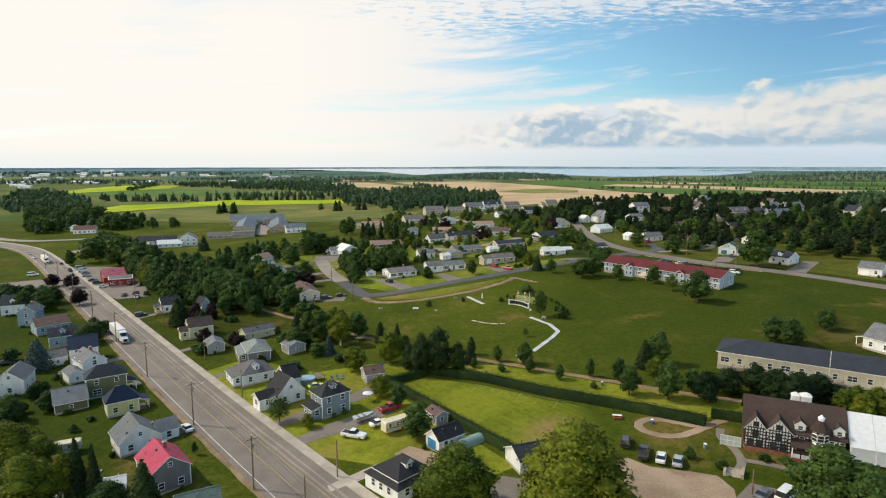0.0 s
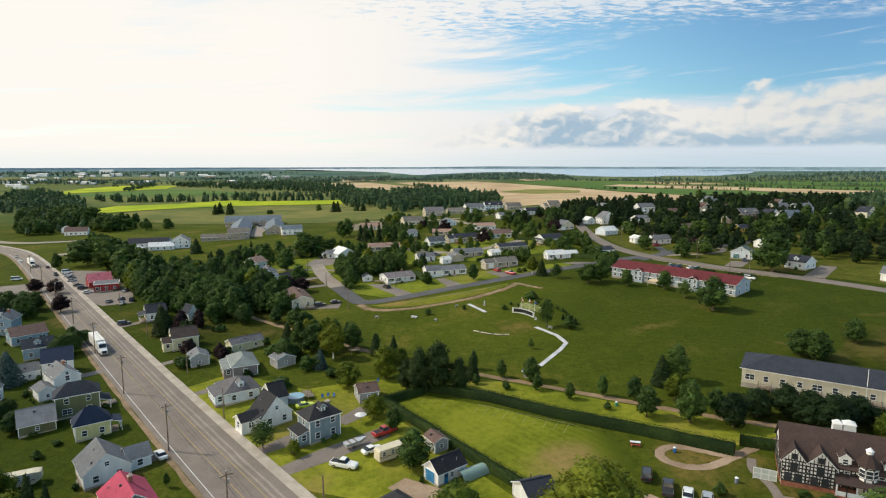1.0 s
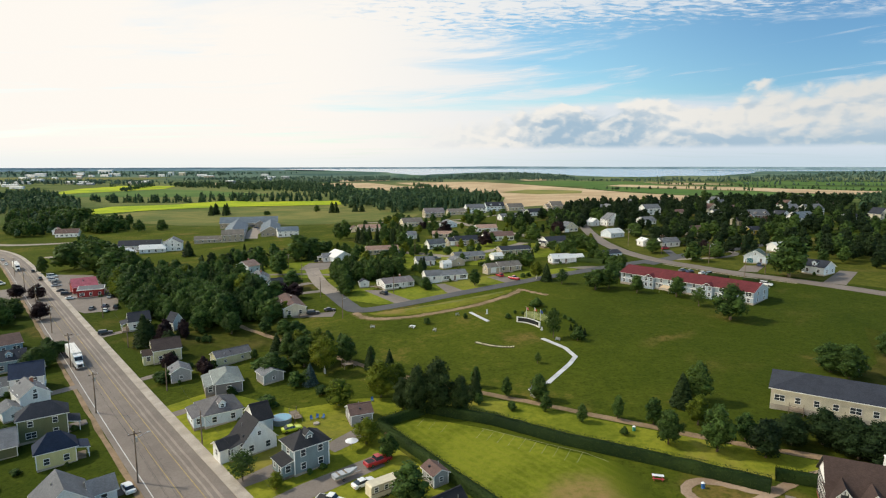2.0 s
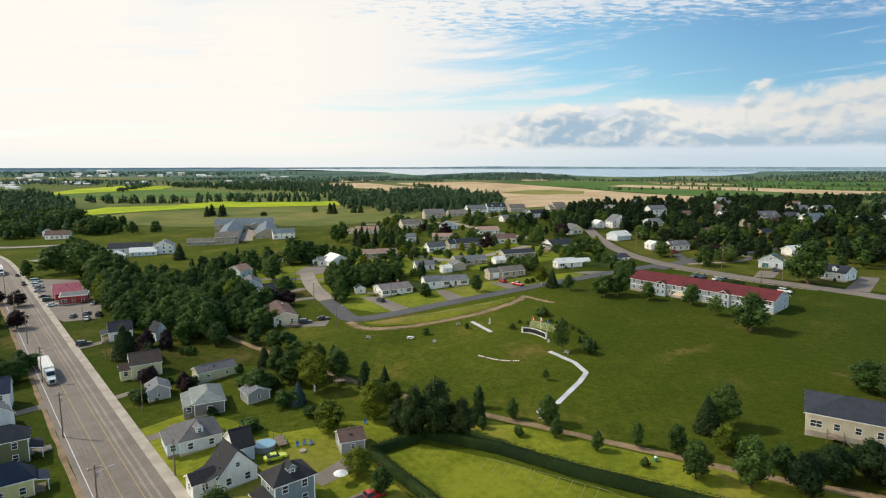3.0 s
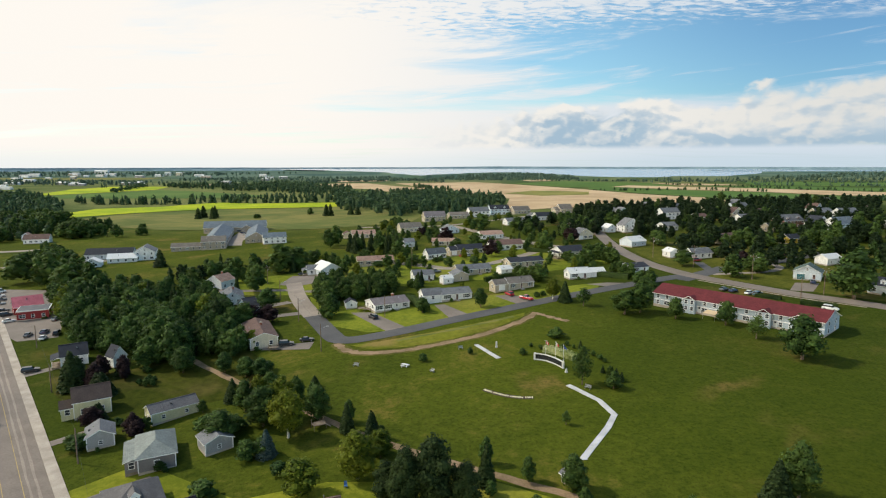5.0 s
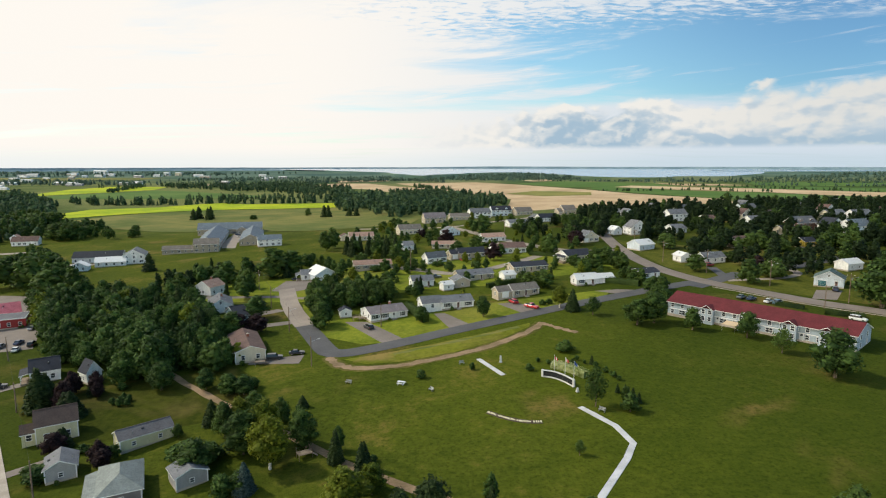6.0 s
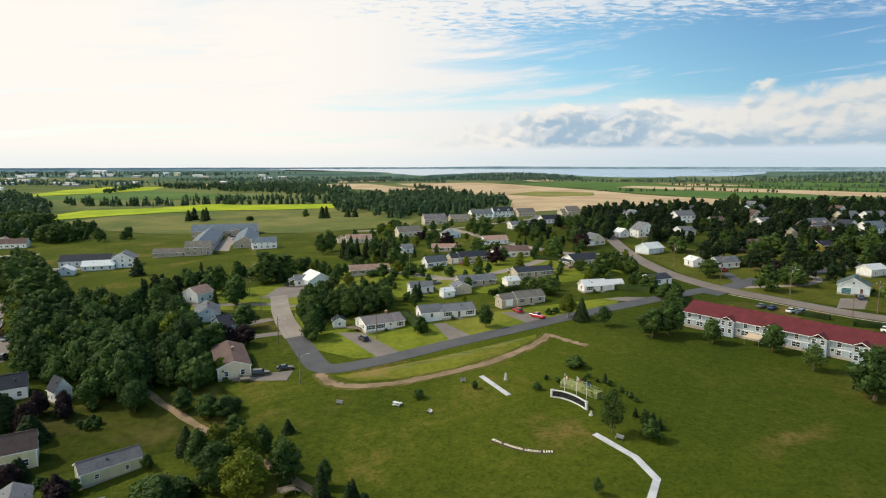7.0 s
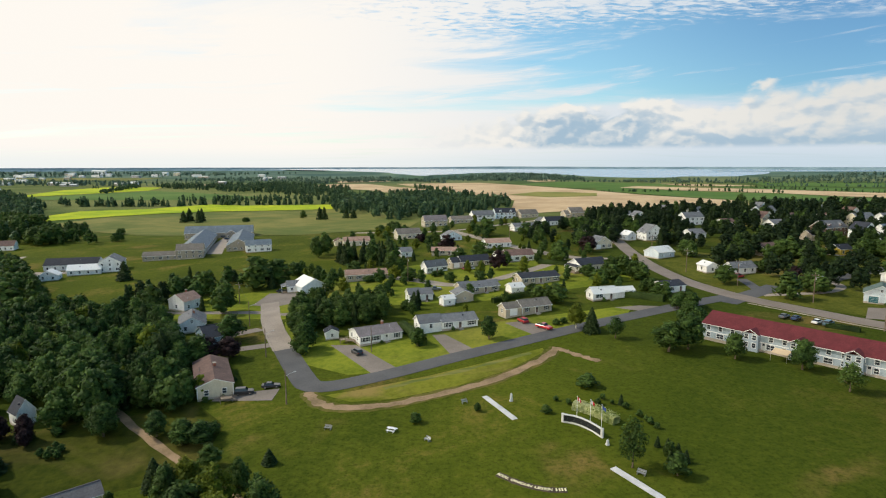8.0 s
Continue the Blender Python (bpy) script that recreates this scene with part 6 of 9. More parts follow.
grove("y", [(-15.4, 165.5, 10.0, 4.4), (-25.1, 161.5, 7.0, 4.3), (-15.9, 142.0, 5.9, 3.2), (-30.6, 126.8, 3.4, 1.8), (-43.9, 198.7, 8.3, 2.7), (-36.3, 191.9, 10.7, 3.8)])
grove("s", [(8.5, 158.6, 2.9, 1.3), (-38.7, 174.4, 4.5, 2.5), (-42.4, 161.3, 3.7, 3.0), (-30.8, 168.5, 2.6, 2.1), (-46.0, 146.3, 1.5, 1.1), (-74.7, 192.8, 1.8, 1.6)])
grove("d", [(-27.9, 189.9, 8.8, 3.3), (-39.9, 188.9, 9.7, 4.6), (-46.3, 196.3, 8.3, 3.2), (-10.7, 135.5, 5.4, 2.3), (-5.7, 119.7, 7.9, 3.9), (-74.7, 184.5, 3.8, 1.8), (-54.9, 171.8, 2.1, 1.5), (-34.8, 199.1, 7.7, 2.4), (-61.1, 223.1, 6.0, 2.9), (-53.7, 218.8, 5.9, 3.1), (-49.7, 221.9, 3.8, 3.4), (-46.9, 182.2, 7.3, 4.4), (-36.0, 175.8, 4.3, 2.5), (-56.9, 197.4, 3.2, 1.4)])
grove("b", [(-32.7, 182.8, 10.9, 4.5)])
grove("u", [(-35.1, 175.4, 5.9, 1.6)])
grove("t", [(-37.9, 130.1, 6.2, 3.1)])
grove("r", [(-11.2, 144.9, 1.5, 1.3)])
grove("c", [(-98.8, 217.5, 8.5, 3.8), (-90.2, 223.6, 6.0, 2.1), (-88.8, 210.1, 6.8, 5.3), (-99.2, 215.3, 10.7, 4.1), (-80.5, 195.8, 4.4, 1.5)])
grove("p", [(-92.6, 214.4, 7.5, 2.8), (-68.6, 188.0, 5.1, 1.8), (-80.0, 191.8, 5.4, 2.9), (-195.3, 289.9, 6.8, 4.4), (-182.9, 286.0, 7.3, 4.6), (-158.6, 251.6, 7.5, 4.1), (-66.9, 186.1, 4.0, 2.2), (-95.8, 223.2, 6.8, 2.5), (-88.0, 220.7, 4.5, 1.7), (-88.7, 209.8, 4.8, 2.9), (-68.1, 188.0, 3.5, 2.7)])
grove("s", [(-66.8, 190.1, 3.0, 1.6), (-76.1, 181.3, 3.6, 2.9), (-85.9, 130.1, 2.0, 1.3), (-120.7, 179.8, 1.8, 1.3), (-61.9, 126.5, 1.6, 1.0), (-112.1, 164.4, 1.7, 1.4), (-85.4, 135.8, 1.4, 1.3), (-78.1, 182.7, 3.2, 3.0)])
grove("g", [(-122.9, 196.1, 7.5, 6.9), (-176.7, 249.1, 9.9, 16.4), (-188.7, 250.4, 11.1, 10.7), (-100.1, 143.5, 5.2, 3.5), (-109.8, 152.4, 4.1, 3.8), (-105.7, 136.8, 7.2, 3.9)])
grove("u", [(-123.2, 173.0, 10.0, 3.4)])
grove("t", [(-223.4, 349.7, 10.2, 4.0), (-52.1, 116.8, 3.1, 0.8)])
grove("d", [(-214.6, 357.9, 16.3, 10.1), (-192.3, 345.5, 19.1, 9.2), (-164.4, 324.4, 9.5, 5.6)])
grove("g", [(-176.5, 334.4, 14.7, 8.8)])
grove("c", [(-32.9, 209.8, 3.1, 1.5), (-14.4, 180.8, 6.0, 1.7)])
grove("d", [(-20.6, 188.3, 5.7, 1.6), (8.4, 168.6, 5.6, 1.6)])
grove("s", [(-5.6, 224.1, 2.4, 1.6), (7.9, 228.1, 2.1, 1.0), (34.6, 238.2, 3.5, 2.7), (41.0, 199.6, 4.4, 2.3), (41.5, 204.8, 3.8, 1.3)])
grove("t", [(34.2, 202.7, 9.7, 2.9), (26.2, 182.6, 3.2, 1.2)])
grove("y", [(-12.0, 173.0, 6.1, 3.0)])
grove("d", [(75.7, 251.7, 7.2, 3.3), (87.7, 242.7, 8.1, 3.4), (93.4, 212.5, 12.0, 6.1), (61.3, 259.0, 9.0, 5.2), (119.6, 305.3, 10.5, 5.5), (133.4, 313.2, 9.2, 7.9), (139.6, 338.4, 5.6, 4.0), (133.4, 350.9, 5.9, 5.9), (82.4, 299.7, 7.0, 6.9)])
grove("t", [(90.4, 229.5, 6.9, 3.3), (50.4, 271.7, 6.8, 3.2)])
grove("g", [(67.0, 260.2, 10.7, 5.0), (76.0, 278.6, 8.7, 6.8), (109.6, 331.5, 8.4, 5.4), (143.3, 266.4, 18.0, 9.2)])
grove("p", [(135.2, 329.0, 6.9, 3.9)])
grove("s", [(173.9, 361.6, 2.8, 3.2)])
grove("p", [(-16.5, 488.7, 6.0, 5.6), (1.3, 448.0, 9.7, 6.1), (25.5, 380.0, 9.8, 5.3), (77.0, 418.9, 9.3, 7.4), (-67.6, 267.6, 7.7, 4.4), (-62.7, 269.9, 6.8, 4.4)])
grove("g", [(54.8, 385.3, 12.9, 6.1), (-69.5, 265.0, 9.5, 5.6), (-113.8, 357.7, 8.3, 5.9), (-104.9, 356.0, 11.0, 6.4), (-83.4, 362.0, 15.9, 9.2), (-77.3, 370.4, 12.9, 8.8), (-403.9, 642.1, 16.3, 23.3), (-381.5, 641.2, 17.3, 19.6), (-247.3, 406.4, 11.3, 10.0)])
grove("d", [(77.1, 359.5, 9.6, 9.1), (80.1, 344.5, 9.1, 7.0), (62.8, 342.0, 6.5, 4.8), (40.2, 313.1, 8.2, 5.6), (35.3, 319.3, 6.0, 4.3), (13.8, 276.7, 7.6, 3.0), (-68.2, 287.4, 9.1, 5.5), (-83.4, 323.9, 13.4, 5.1), (-84.2, 319.2, 10.8, 4.5), (-114.9, 329.4, 11.7, 6.0), (-73.9, 392.9, 7.7, 6.9), (-71.4, 453.2, 14.6, 5.9), (-74.7, 442.4, 14.2, 5.0), (-25.2, 379.9, 11.8, 5.9), (-15.6, 365.0, 6.5, 4.5), (-14.0, 314.9, 4.3, 3.3), (-7.6, 273.7, 5.9, 3.1), (14.9, 361.2, 4.2, 2.5), (19.0, 411.9, 9.8, 6.5), (7.6, 405.5, 8.0, 5.1)])
grove("d", [(29.9, 389.2, 7.6, 3.6), (79.7, 315.0, 5.8, 5.9), (78.5, 326.2, 4.9, 5.1), (-253.2, 552.4, 8.3, 7.3), (-298.7, 540.7, 15.7, 15.9), (-41.0, 276.1, 8.0, 3.6), (-46.4, 287.4, 8.4, 3.8), (-43.6, 384.9, 7.5, 4.8), (31.6, 349.8, 5.4, 3.7), (33.7, 325.0, 5.4, 3.4), (9.8, 330.5, 5.5, 2.5), (2.5, 357.4, 5.0, 3.3), (69.2, 347.1, 7.9, 7.0), (61.9, 356.0, 6.0, 5.0), (119.4, 391.7, 9.1, 7.8), (125.4, 435.8, 8.6, 8.0), (141.2, 386.3, 7.5, 7.9), (162.4, 381.6, 10.3, 10.0), (168.3, 371.2, 8.5, 8.5), (176.7, 483.8, 7.8, 9.4)])
grove("d", [(198.8, 374.7, 10.0, 12.4), (206.2, 416.0, 8.1, 8.4), (-41.5, 573.7, 7.2, 7.7), (-47.1, 535.2, 8.8, 6.2), (-6.5, 484.7, 7.1, 4.7), (28.0, 503.4, 12.3, 9.0), (52.4, 486.1, 10.6, 7.1)])
grove("b", [(41.3, 282.6, 8.2, 3.3)])
grove("c", [(45.0, 278.2, 8.0, 2.4), (-101.5, 383.3, 6.0, 3.1), (-10.9, 314.3, 7.1, 2.3), (-161.2, 395.0, 10.6, 3.8)])
grove("s", [(-1.7, 373.3, 2.9, 2.3), (-4.5, 371.0, 2.9, 2.3), (-34.0, 367.0, 2.9, 4.0), (36.0, 287.4, 2.1, 1.7), (38.7, 288.5, 2.1, 1.5)])
grove("f", [(-256.6, 691.7, 14.2, 4.7), (-241.4, 677.8, 13.9, 3.9), (-243.5, 690.0, 14.2, 4.0), (-257.5, 680.1, 12.8, 3.9), (-123.6, 681.9, 13.4, 4.4), (-119.1, 680.4, 13.4, 3.7), (-98.7, 686.7, 9.8, 3.7), (-90.9, 683.8, 9.8, 3.7)])
grove("d", [(-195.1, 675.6, 6.1, 5.7), (-145.0, 701.4, 8.8, 4.5), (-274.2, 595.8, 5.8, 5.3), (304.0, 716.5, 13.4, 6.4), (-314.4, 558.4, 13.8, 16.2), (-293.5, 556.4, 10.8, 9.1)])
grove("c", [(-51.7, 203.0, 6.0, 2.2), (-80.7, 195.0, 4.5, 2.1)])
grove("y", [(-43.5, 198.8, 7.6, 3.7)])
grove("d", [(-53.6, 219.3, 5.1, 3.2), (-49.8, 218.9, 5.1, 3.4), (-44.2, 209.3, 4.9, 2.7), (-29.3, 192.3, 8.2, 2.3), (-73.2, 224.1, 8.1, 3.9), (-41.1, 190.5, 5.9, 2.6)])
grove("p", [(-89.4, 223.0, 6.5, 2.3), (-96.8, 224.8, 5.3, 2.9), (-93.6, 215.5, 4.6, 2.9), (-68.6, 188.1, 4.2, 2.6)])
grove("s", [(-84.2, 225.5, 2.0, 1.6), (-45.9, 187.3, 3.7, 3.5), (-52.0, 187.5, 3.9, 3.1)])


def garden_shrubs():
    """Small shrubs along the fronts and sides of the nearer houses."""
    rnd = random.Random(31)
    for x, y, yaw, L, W, low in HOUSE_ROWS:
        if y > 345 or (low and rnd.random() < 0.6):
            continue
        c, s = math.cos(radians(yaw)), math.sin(radians(yaw))
        for k in range(rnd.choice((1, 2, 2, 3))):
            u, v = (rnd.uniform(-0.42, 0.42) * L, -W / 2 - rnd.uniform(0.9, 1.5)) if rnd.random() < 0.65 else ((L / 2 + 1.1) * rnd.choice((-1, 1)), rnd.uniform(-0.4, 0.4) * W)
            h = rnd.uniform(0.8, 1.7)
            tree("s", x + u * c - v * s, y + u * s + v * c, h, h * rnd.uniform(0.45, 0.7))


garden_shrubs()
plant_far_gardens()
wood([(-172, 316), (-153.7, 314), (-138.6, 314), (-110.9, 306), (-99, 302), (-88, 285.2), (-73, 266), (-67, 249.6), (-70.3, 240.0), (-75.3, 234), (-80.6, 228), (-93.3, 229), (-112.9, 244), (-134, 268), (-150, 292)], 250, "kkkkqkkkffkk", (5, 14), 3, 3.1, 8)
wood([(-236, 405), (-206, 371), (-176, 343), (-165, 337), (-188, 369), (-232, 420), (-252, 432)], 40, "mmmm", (9, 14), 15, 4)
wood([(-60, 380), (-20, 395), (60, 420), (60, 400), (0, 330), (-50, 325)], 30, "mmn", (4, 8), 16, 6, 16)
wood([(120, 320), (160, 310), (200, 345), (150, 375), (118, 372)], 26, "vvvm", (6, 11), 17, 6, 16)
wood([(-300, 520), (-260, 540), (-320, 620), (-380, 640), (-350, 560)], 30, "mmm", (6, 12), 18, 6, 10)
wood([(-56, 319), (-50, 322), (-40, 320), (-22, 316), (-20, 304), (-32, 294), (-38, 272), (-42, 268), (-47, 288), (-54, 308)], 46, "kkkkf", (7, 10.5), 4, 3.0, 4)
wood([(-61, 417), (-64, 440), (-30, 440), (-26, 400)], 26, "ffm", (9, 13), 5, 4)
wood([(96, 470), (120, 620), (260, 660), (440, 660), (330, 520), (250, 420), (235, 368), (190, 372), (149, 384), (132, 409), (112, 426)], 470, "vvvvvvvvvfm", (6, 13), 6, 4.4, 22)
wood([(-10, 440), (30, 470), (60, 540), (40, 600), (-20, 560), (-80, 500), (-60, 440)], 30, "mmn", (6, 10), 7, 7, 26)
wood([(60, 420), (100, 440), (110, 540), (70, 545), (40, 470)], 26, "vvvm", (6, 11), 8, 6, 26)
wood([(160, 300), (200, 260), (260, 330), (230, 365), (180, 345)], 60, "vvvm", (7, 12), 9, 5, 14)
wood([(-110, 130), (-100, 118), (-140, 130), (-200, 200), (-240, 260), (-215, 262), (-165, 205)], 60, "mmmf", (6, 11), 10, 5, 10)
wood([(-360, 500), (-480, 690), (-400, 660), (-330, 560), (-340, 520)], 90, "mmmf", (9, 15), 12, 5, 12)
wood([(-250, 420), (-215, 400), (-215, 390), (-240, 395)], 8, "mm", (8, 12), 13, 5)
wood([(98, 430), (96, 460), (80, 520), (110, 520)], 10, "mm", (7, 11), 14, 5)

# distance haze is mixed into both canopy colours as cooler, paler green
DARKWOOD = leafy("wood_canopy", (0.026, 0.058, 0.032), (0.082, 0.132, 0.062), 0.0)
HAZEWOOD = leafy("hazed_canopy", (0.058, 0.105, 0.092), (0.12, 0.180, 0.135), 0.0)
forest([(-167, 960), (-79, 1010), (3, 1000), (63, 829), (75, 770), (-3, 640), (-54, 650), (-125, 760)], 620, (10, 16), 20, DARKWOOD, "dark mixed wood between meadow and fields", 0.45)
forest([(-350, 505), (-420, 600), (-640, 830), (-747, 1100), (-620, 980), (-490, 828), (-440, 740), (-365, 610), (-310, 520)], 260, (7, 13), 37, DARKWOOD, "leafy trees round the farmhouses", 0.2)
forest([(-510, 722), (-690, 960), (-689, 1039), (-500, 840), (-420, 700)], 260, (8, 14), 21, DARKWOOD, "mixed wood past the farmhouses", 0.3)
forest([(-1500, 1400), (-700, 1380), (-640, 1480), (-1400, 1560)], 320, (8, 13), 24, HAZEWOOD, "far mixed woodland", 0.3)
forest([(-640, 1350), (-300, 1130), (-160, 990), (-180, 1250), (-380, 1480)], 520, (8, 14), 27, DARKWOOD, "scrubby woodland between fields", 0.3)
forest([(-800, 1720), (-300, 1690), (-110, 1700), (-70, 1750), (-190, 2050), (-700, 1950)], 400, (6, 10), 28, HAZEWOOD, "far woodland by the bay", 0.3)
forest([(-40, 1680), (100, 1640), (370, 1640), (385, 1900), (300, 2250), (130, 2200), (30, 1950)], 420, (8, 13), 30, HAZEWOOD, "far woodland by the bay", 0.3)
forest([(440, 1440), (700, 1500), (1600, 1350), (2400, 1500), (2300, 2100), (1500, 2250), (1000, 1800), (800, 1640), (460, 1520)], 1000, (9, 14), 31, HAZEWOOD, "far woodland in the east", 0.3)
forest([(-3200, 1800), (-900, 2050), (-600, 2600), (-2800, 2700)], 900, (9, 15), 33, HAZEWOOD, "far woodland in the west", 0.3)
forest([(300, 690), (480, 700), (620, 760), (600, 800), (440, 720), (310, 712)], 150, (5, 10), 35, DARKWOOD, "scrub and trees at the town's edge", 0.3)
forest([(330, 520), (450, 640), (800, 640), (900, 520), (500, 380)], 260, (8, 14), 36, DARKWOOD, "leafy trees past the last houses", 0.2)
tree_row([(-500, 872), (-442, 866), (-351, 866), (-310, 900), (-290, 882), (-146, 886)], 3.2, (7, 15), 40, DARKWOOD, "spruce hedgerow between crop fields", 0.8)
tree_row([(-387, 945), (-290, 950), (-165, 972)], 3.4, (7, 12), 45, DARKWOOD, "hedgerow between crop fields", 0.5)
tree_row([(-60, 1300), (-20, 1190), (10, 1165)], 3.8, (7, 11), 50, DARKWOOD, "hedgerow in the stubble", 0.3)
tree_row([(250, 1092), (326, 1085), (440, 1110), (520, 1010)], 5.9, (3, 8), 52, DARKWOOD, "hedgerow between far fields", 0.3)
tree_row([(468, 1344), (516, 1283), (600, 1153), (700, 1010), (900, 920)], 4.6, (3, 8), 55, DARKWOOD, "hedgerow between far fields", 0.3)
tree_row([(560, 765), (760, 955), (900, 1080)], 5.9, (3, 8), 58, DARKWOOD, "hedgerow between far fields", 0.3)
tree_row([(-330, 1510), (-280, 1650), (-100, 1710), (0, 1560)], 4.2, (7, 12), 61, HAZEWOOD, "hedgerow round the stubble", 0.3)
tree_row([(640, 1290), (1300, 1080), (1800, 1000)], 5.0, (3, 8), 64, HAZEWOOD, "hedgerow between far fields", 0.3)
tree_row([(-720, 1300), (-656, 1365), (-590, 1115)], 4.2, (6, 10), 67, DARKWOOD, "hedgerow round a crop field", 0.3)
tree_row([(-700, 1560), (-300, 1690), (0, 1730), (300, 1560), (700, 1420), (1300, 1350)], 5, (4, 9), 90, HAZEWOOD, "far hedgerow along low fields", 0.2)
tree_row([(-1200, 1700), (-700, 1560)], 6, (5, 9), 97, HAZEWOOD, "far hedgerow along low fields", 0.2)
tree_row([(380, 1560), (560, 1500), (1000, 1560), (1800, 1450)], 6, (4, 9), 100, HAZEWOOD, "far hedgerow along low fields", 0.2)
wood([(-72, 252), (-62, 246), (-57, 240), (-62, 234), (-74, 238)], 14, "mmn", (6, 10), 41, 2.6, 4)
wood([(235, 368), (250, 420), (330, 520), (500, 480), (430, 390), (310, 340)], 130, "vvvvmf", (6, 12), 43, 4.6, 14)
wood([(-50, 300), (-20, 300), (30, 312), (85, 330), (92, 420), (60, 470), (10, 480), (-60, 440), (-80, 380)], 60, "mmmmnf", (3, 7), 47, 5.0, 9)
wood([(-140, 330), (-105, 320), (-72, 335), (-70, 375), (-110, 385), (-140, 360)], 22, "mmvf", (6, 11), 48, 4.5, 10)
# ---------------------------------------------------------------- apartment houses


def apartments(x, y, yaw, L, W, H, wall, roof, label, bays, hip):
    """A long block: rows of windows, projecting bays, balconies or stairs."""
    ob = base("apartment_house", stand(x, y, yaw), label, "apartment house")
    HOUSE_SPOTS.extend([(x + d * math.cos(radians(yaw)), y + d * math.sin(radians(yaw))) for d in (-L * 0.35, 0, L * 0.35)])
    wm, rm = WALLS[wall], ROOFS[roof]
    rise = W * 0.19
    part("wall", wall_geo(L, W, H, "hip" if hip else "gx", rise), [wm, CONCRETE], ob)
    g = Geo()
    if hip:
        hip_roof(g, L, W, H, rise)
    else:
        gable_roof(g, L, W, H, rise, 0.6, 0.4)
    part("roof", g, [rm, TRIM], ob)
    band = Geo()
    band.box(-L / 2 - 0.02, L / 2 + 0.02, -W / 2 - 0.06, -W / 2 - 0.002, H * 0.5 - 0.1, H * 0.5 + 0.12)
    if H > 4.1:
        part("belt_course", band, [TRIM], ob)
    n = int(L / 3.3)
    floors = (0.6, 2.75) if H > 4.1 else (1.3,)
    for z in floors:
        for k in range(n):
            window(ob, pose((k + 0.5) * L / n - L / 2, -W / 2 - 0.01, z), (1.9, 1.25) if (k + int(z)) % 4 == 1 else (0.95, 1.25))
    for sgn in (-1, 1):
        for z in floors:
            for k in (-1, 1):
                window(ob, pose(sgn * (L / 2 + 0.01), k * W * 0.22, z, 0, 0, 90 * sgn))
    for b in bays:
        g = Geo()
        g.box(b - 2.0, b + 2.0, -W / 2 - 1.3, -W / 2, -1.0, H - 0.1)
        bay_ob = part("bay", g, [wm], ob)
        r = Geo()
        gable_roof(r, 3.2, 4.0, H - 0.1, 1.1, 0.3, 0.3, 0.14, True, b, -W / 2 + 0.2)
        part("bay_roof", r, [rm, TRIM], bay_ob)
        for z in floors:
            for dx in (-1.0, 1.0):
                window(ob, pose(b + dx, -W / 2 - 1.31, z))
        d = part("door", DOOR_W, None, ob)
        d.matrix_basis = pose(b + 3.0, -W / 2 - 0.01, 0.15)
    return ob


def deck_stair(x, y, z, yaw):
    """A small raised deck with a stair and rails."""
    ob = base("deck", pose(x, y, z, 0, 0, yaw), "weathered wooden deck with stairs and rail at a door", "deck", "apartment decks")
    g = Geo()
    g.box(-1.4, 1.4, -0.1, 0.1, 1.02, 1.1)
    bm_ = g.mesh("board", [WOOD])
    for k in range(9):
        part("board", bm_, None, ob).location = (0, -1.9 + k * 0.22, 0)
    for px in (-1.35, 1.35):
        for py in (-1.95, -0.05):
            p = Geo()
            p.box(px - 0.05, px + 0.05, py - 0.05, py + 0.05, -1.0, 2.0)
            part("post", p, [WOOD], ob)
    r = Geo()
    r.box(-1.4, 1.4, -2.0, -1.92, 1.95, 2.03)
    part("rail", r, [WOOD], ob)
    for k in range(5):
        s = Geo()
        s.box(1.4 + k * 0.27, 1.68 + k * 0.27, -1.9, -0.9, 0.8 - k * 0.2, 0.86 - k * 0.2)
        part("tread", s, [WOOD], ob)


def along(x, y, yaw, u, v):
    c, s = math.cos(radians(yaw)), math.sin(radians(yaw))
    return x + u * c - v * s, y + u * s + v * c


RA = (96.1, 251.8)
apartments(*RA, -49.5, 53.0, 12.5, 4.3, "paleblue", "redroof", "long pale blue two-storey apartment house with red shingle roof", (-13, -1.5, 10.5, 20), False)
NA = (95.8, 142.1)
apartments(*NA, -32, 48, 13, 3.9, "cream", "navyg", "long cream apartment house with dark slate hip roof", (), True)
for u in (-19, -9, 2, 13):
    px, py = along(*NA, -32, u, -6.5)
    deck_stair(px, py, land(px, py), -32)
for px, py, yw in ((-28.8, 279.8, 24), (-31.0, 281.0, 24), (-52.5, 240.5, 20), (-27.5, 187.5, 30), (-43.0, 143.0, 35)):
    deck_stair(px, py, land(px, py), yw)
p = Geo()
p.box(-0.06, 0.06, -0.06, 0.06, 0, 8.4)
qx, qy = along(*NA, -32, 0.5, -6.7)
whole("drain_pipe", p, TRIM, stand(qx, qy, -32), "white pipe against the apartment wall", "pipe")
px, py = along(*RA, -49.5, -4.5, -9.5)
aw = base("awning", stand(px, py, -49.5), "tan fabric patio awning on posts by the apartments", "awning")
g = Geo()
g.hull([(-2, -1.6, 2.1), (2, -1.6, 2.1), (2, 1.6, 2.6), (-2, 1.6, 2.6)], [(-2, -1.6, 2.16), (2, -1.6, 2.16), (2, 1.6, 2.66), (-2, 1.6, 2.66)])
part("canopy", g, [plain("tan_fabric", (0.55, 0.42, 0.27), 0.8)], aw)
for sx in (-1.9, 1.9):
    g = Geo()
    g.rod((sx, -1.5, 0), (sx, -1.5, 2.12), 0.04)
    part("post", g, [STEEL], aw)

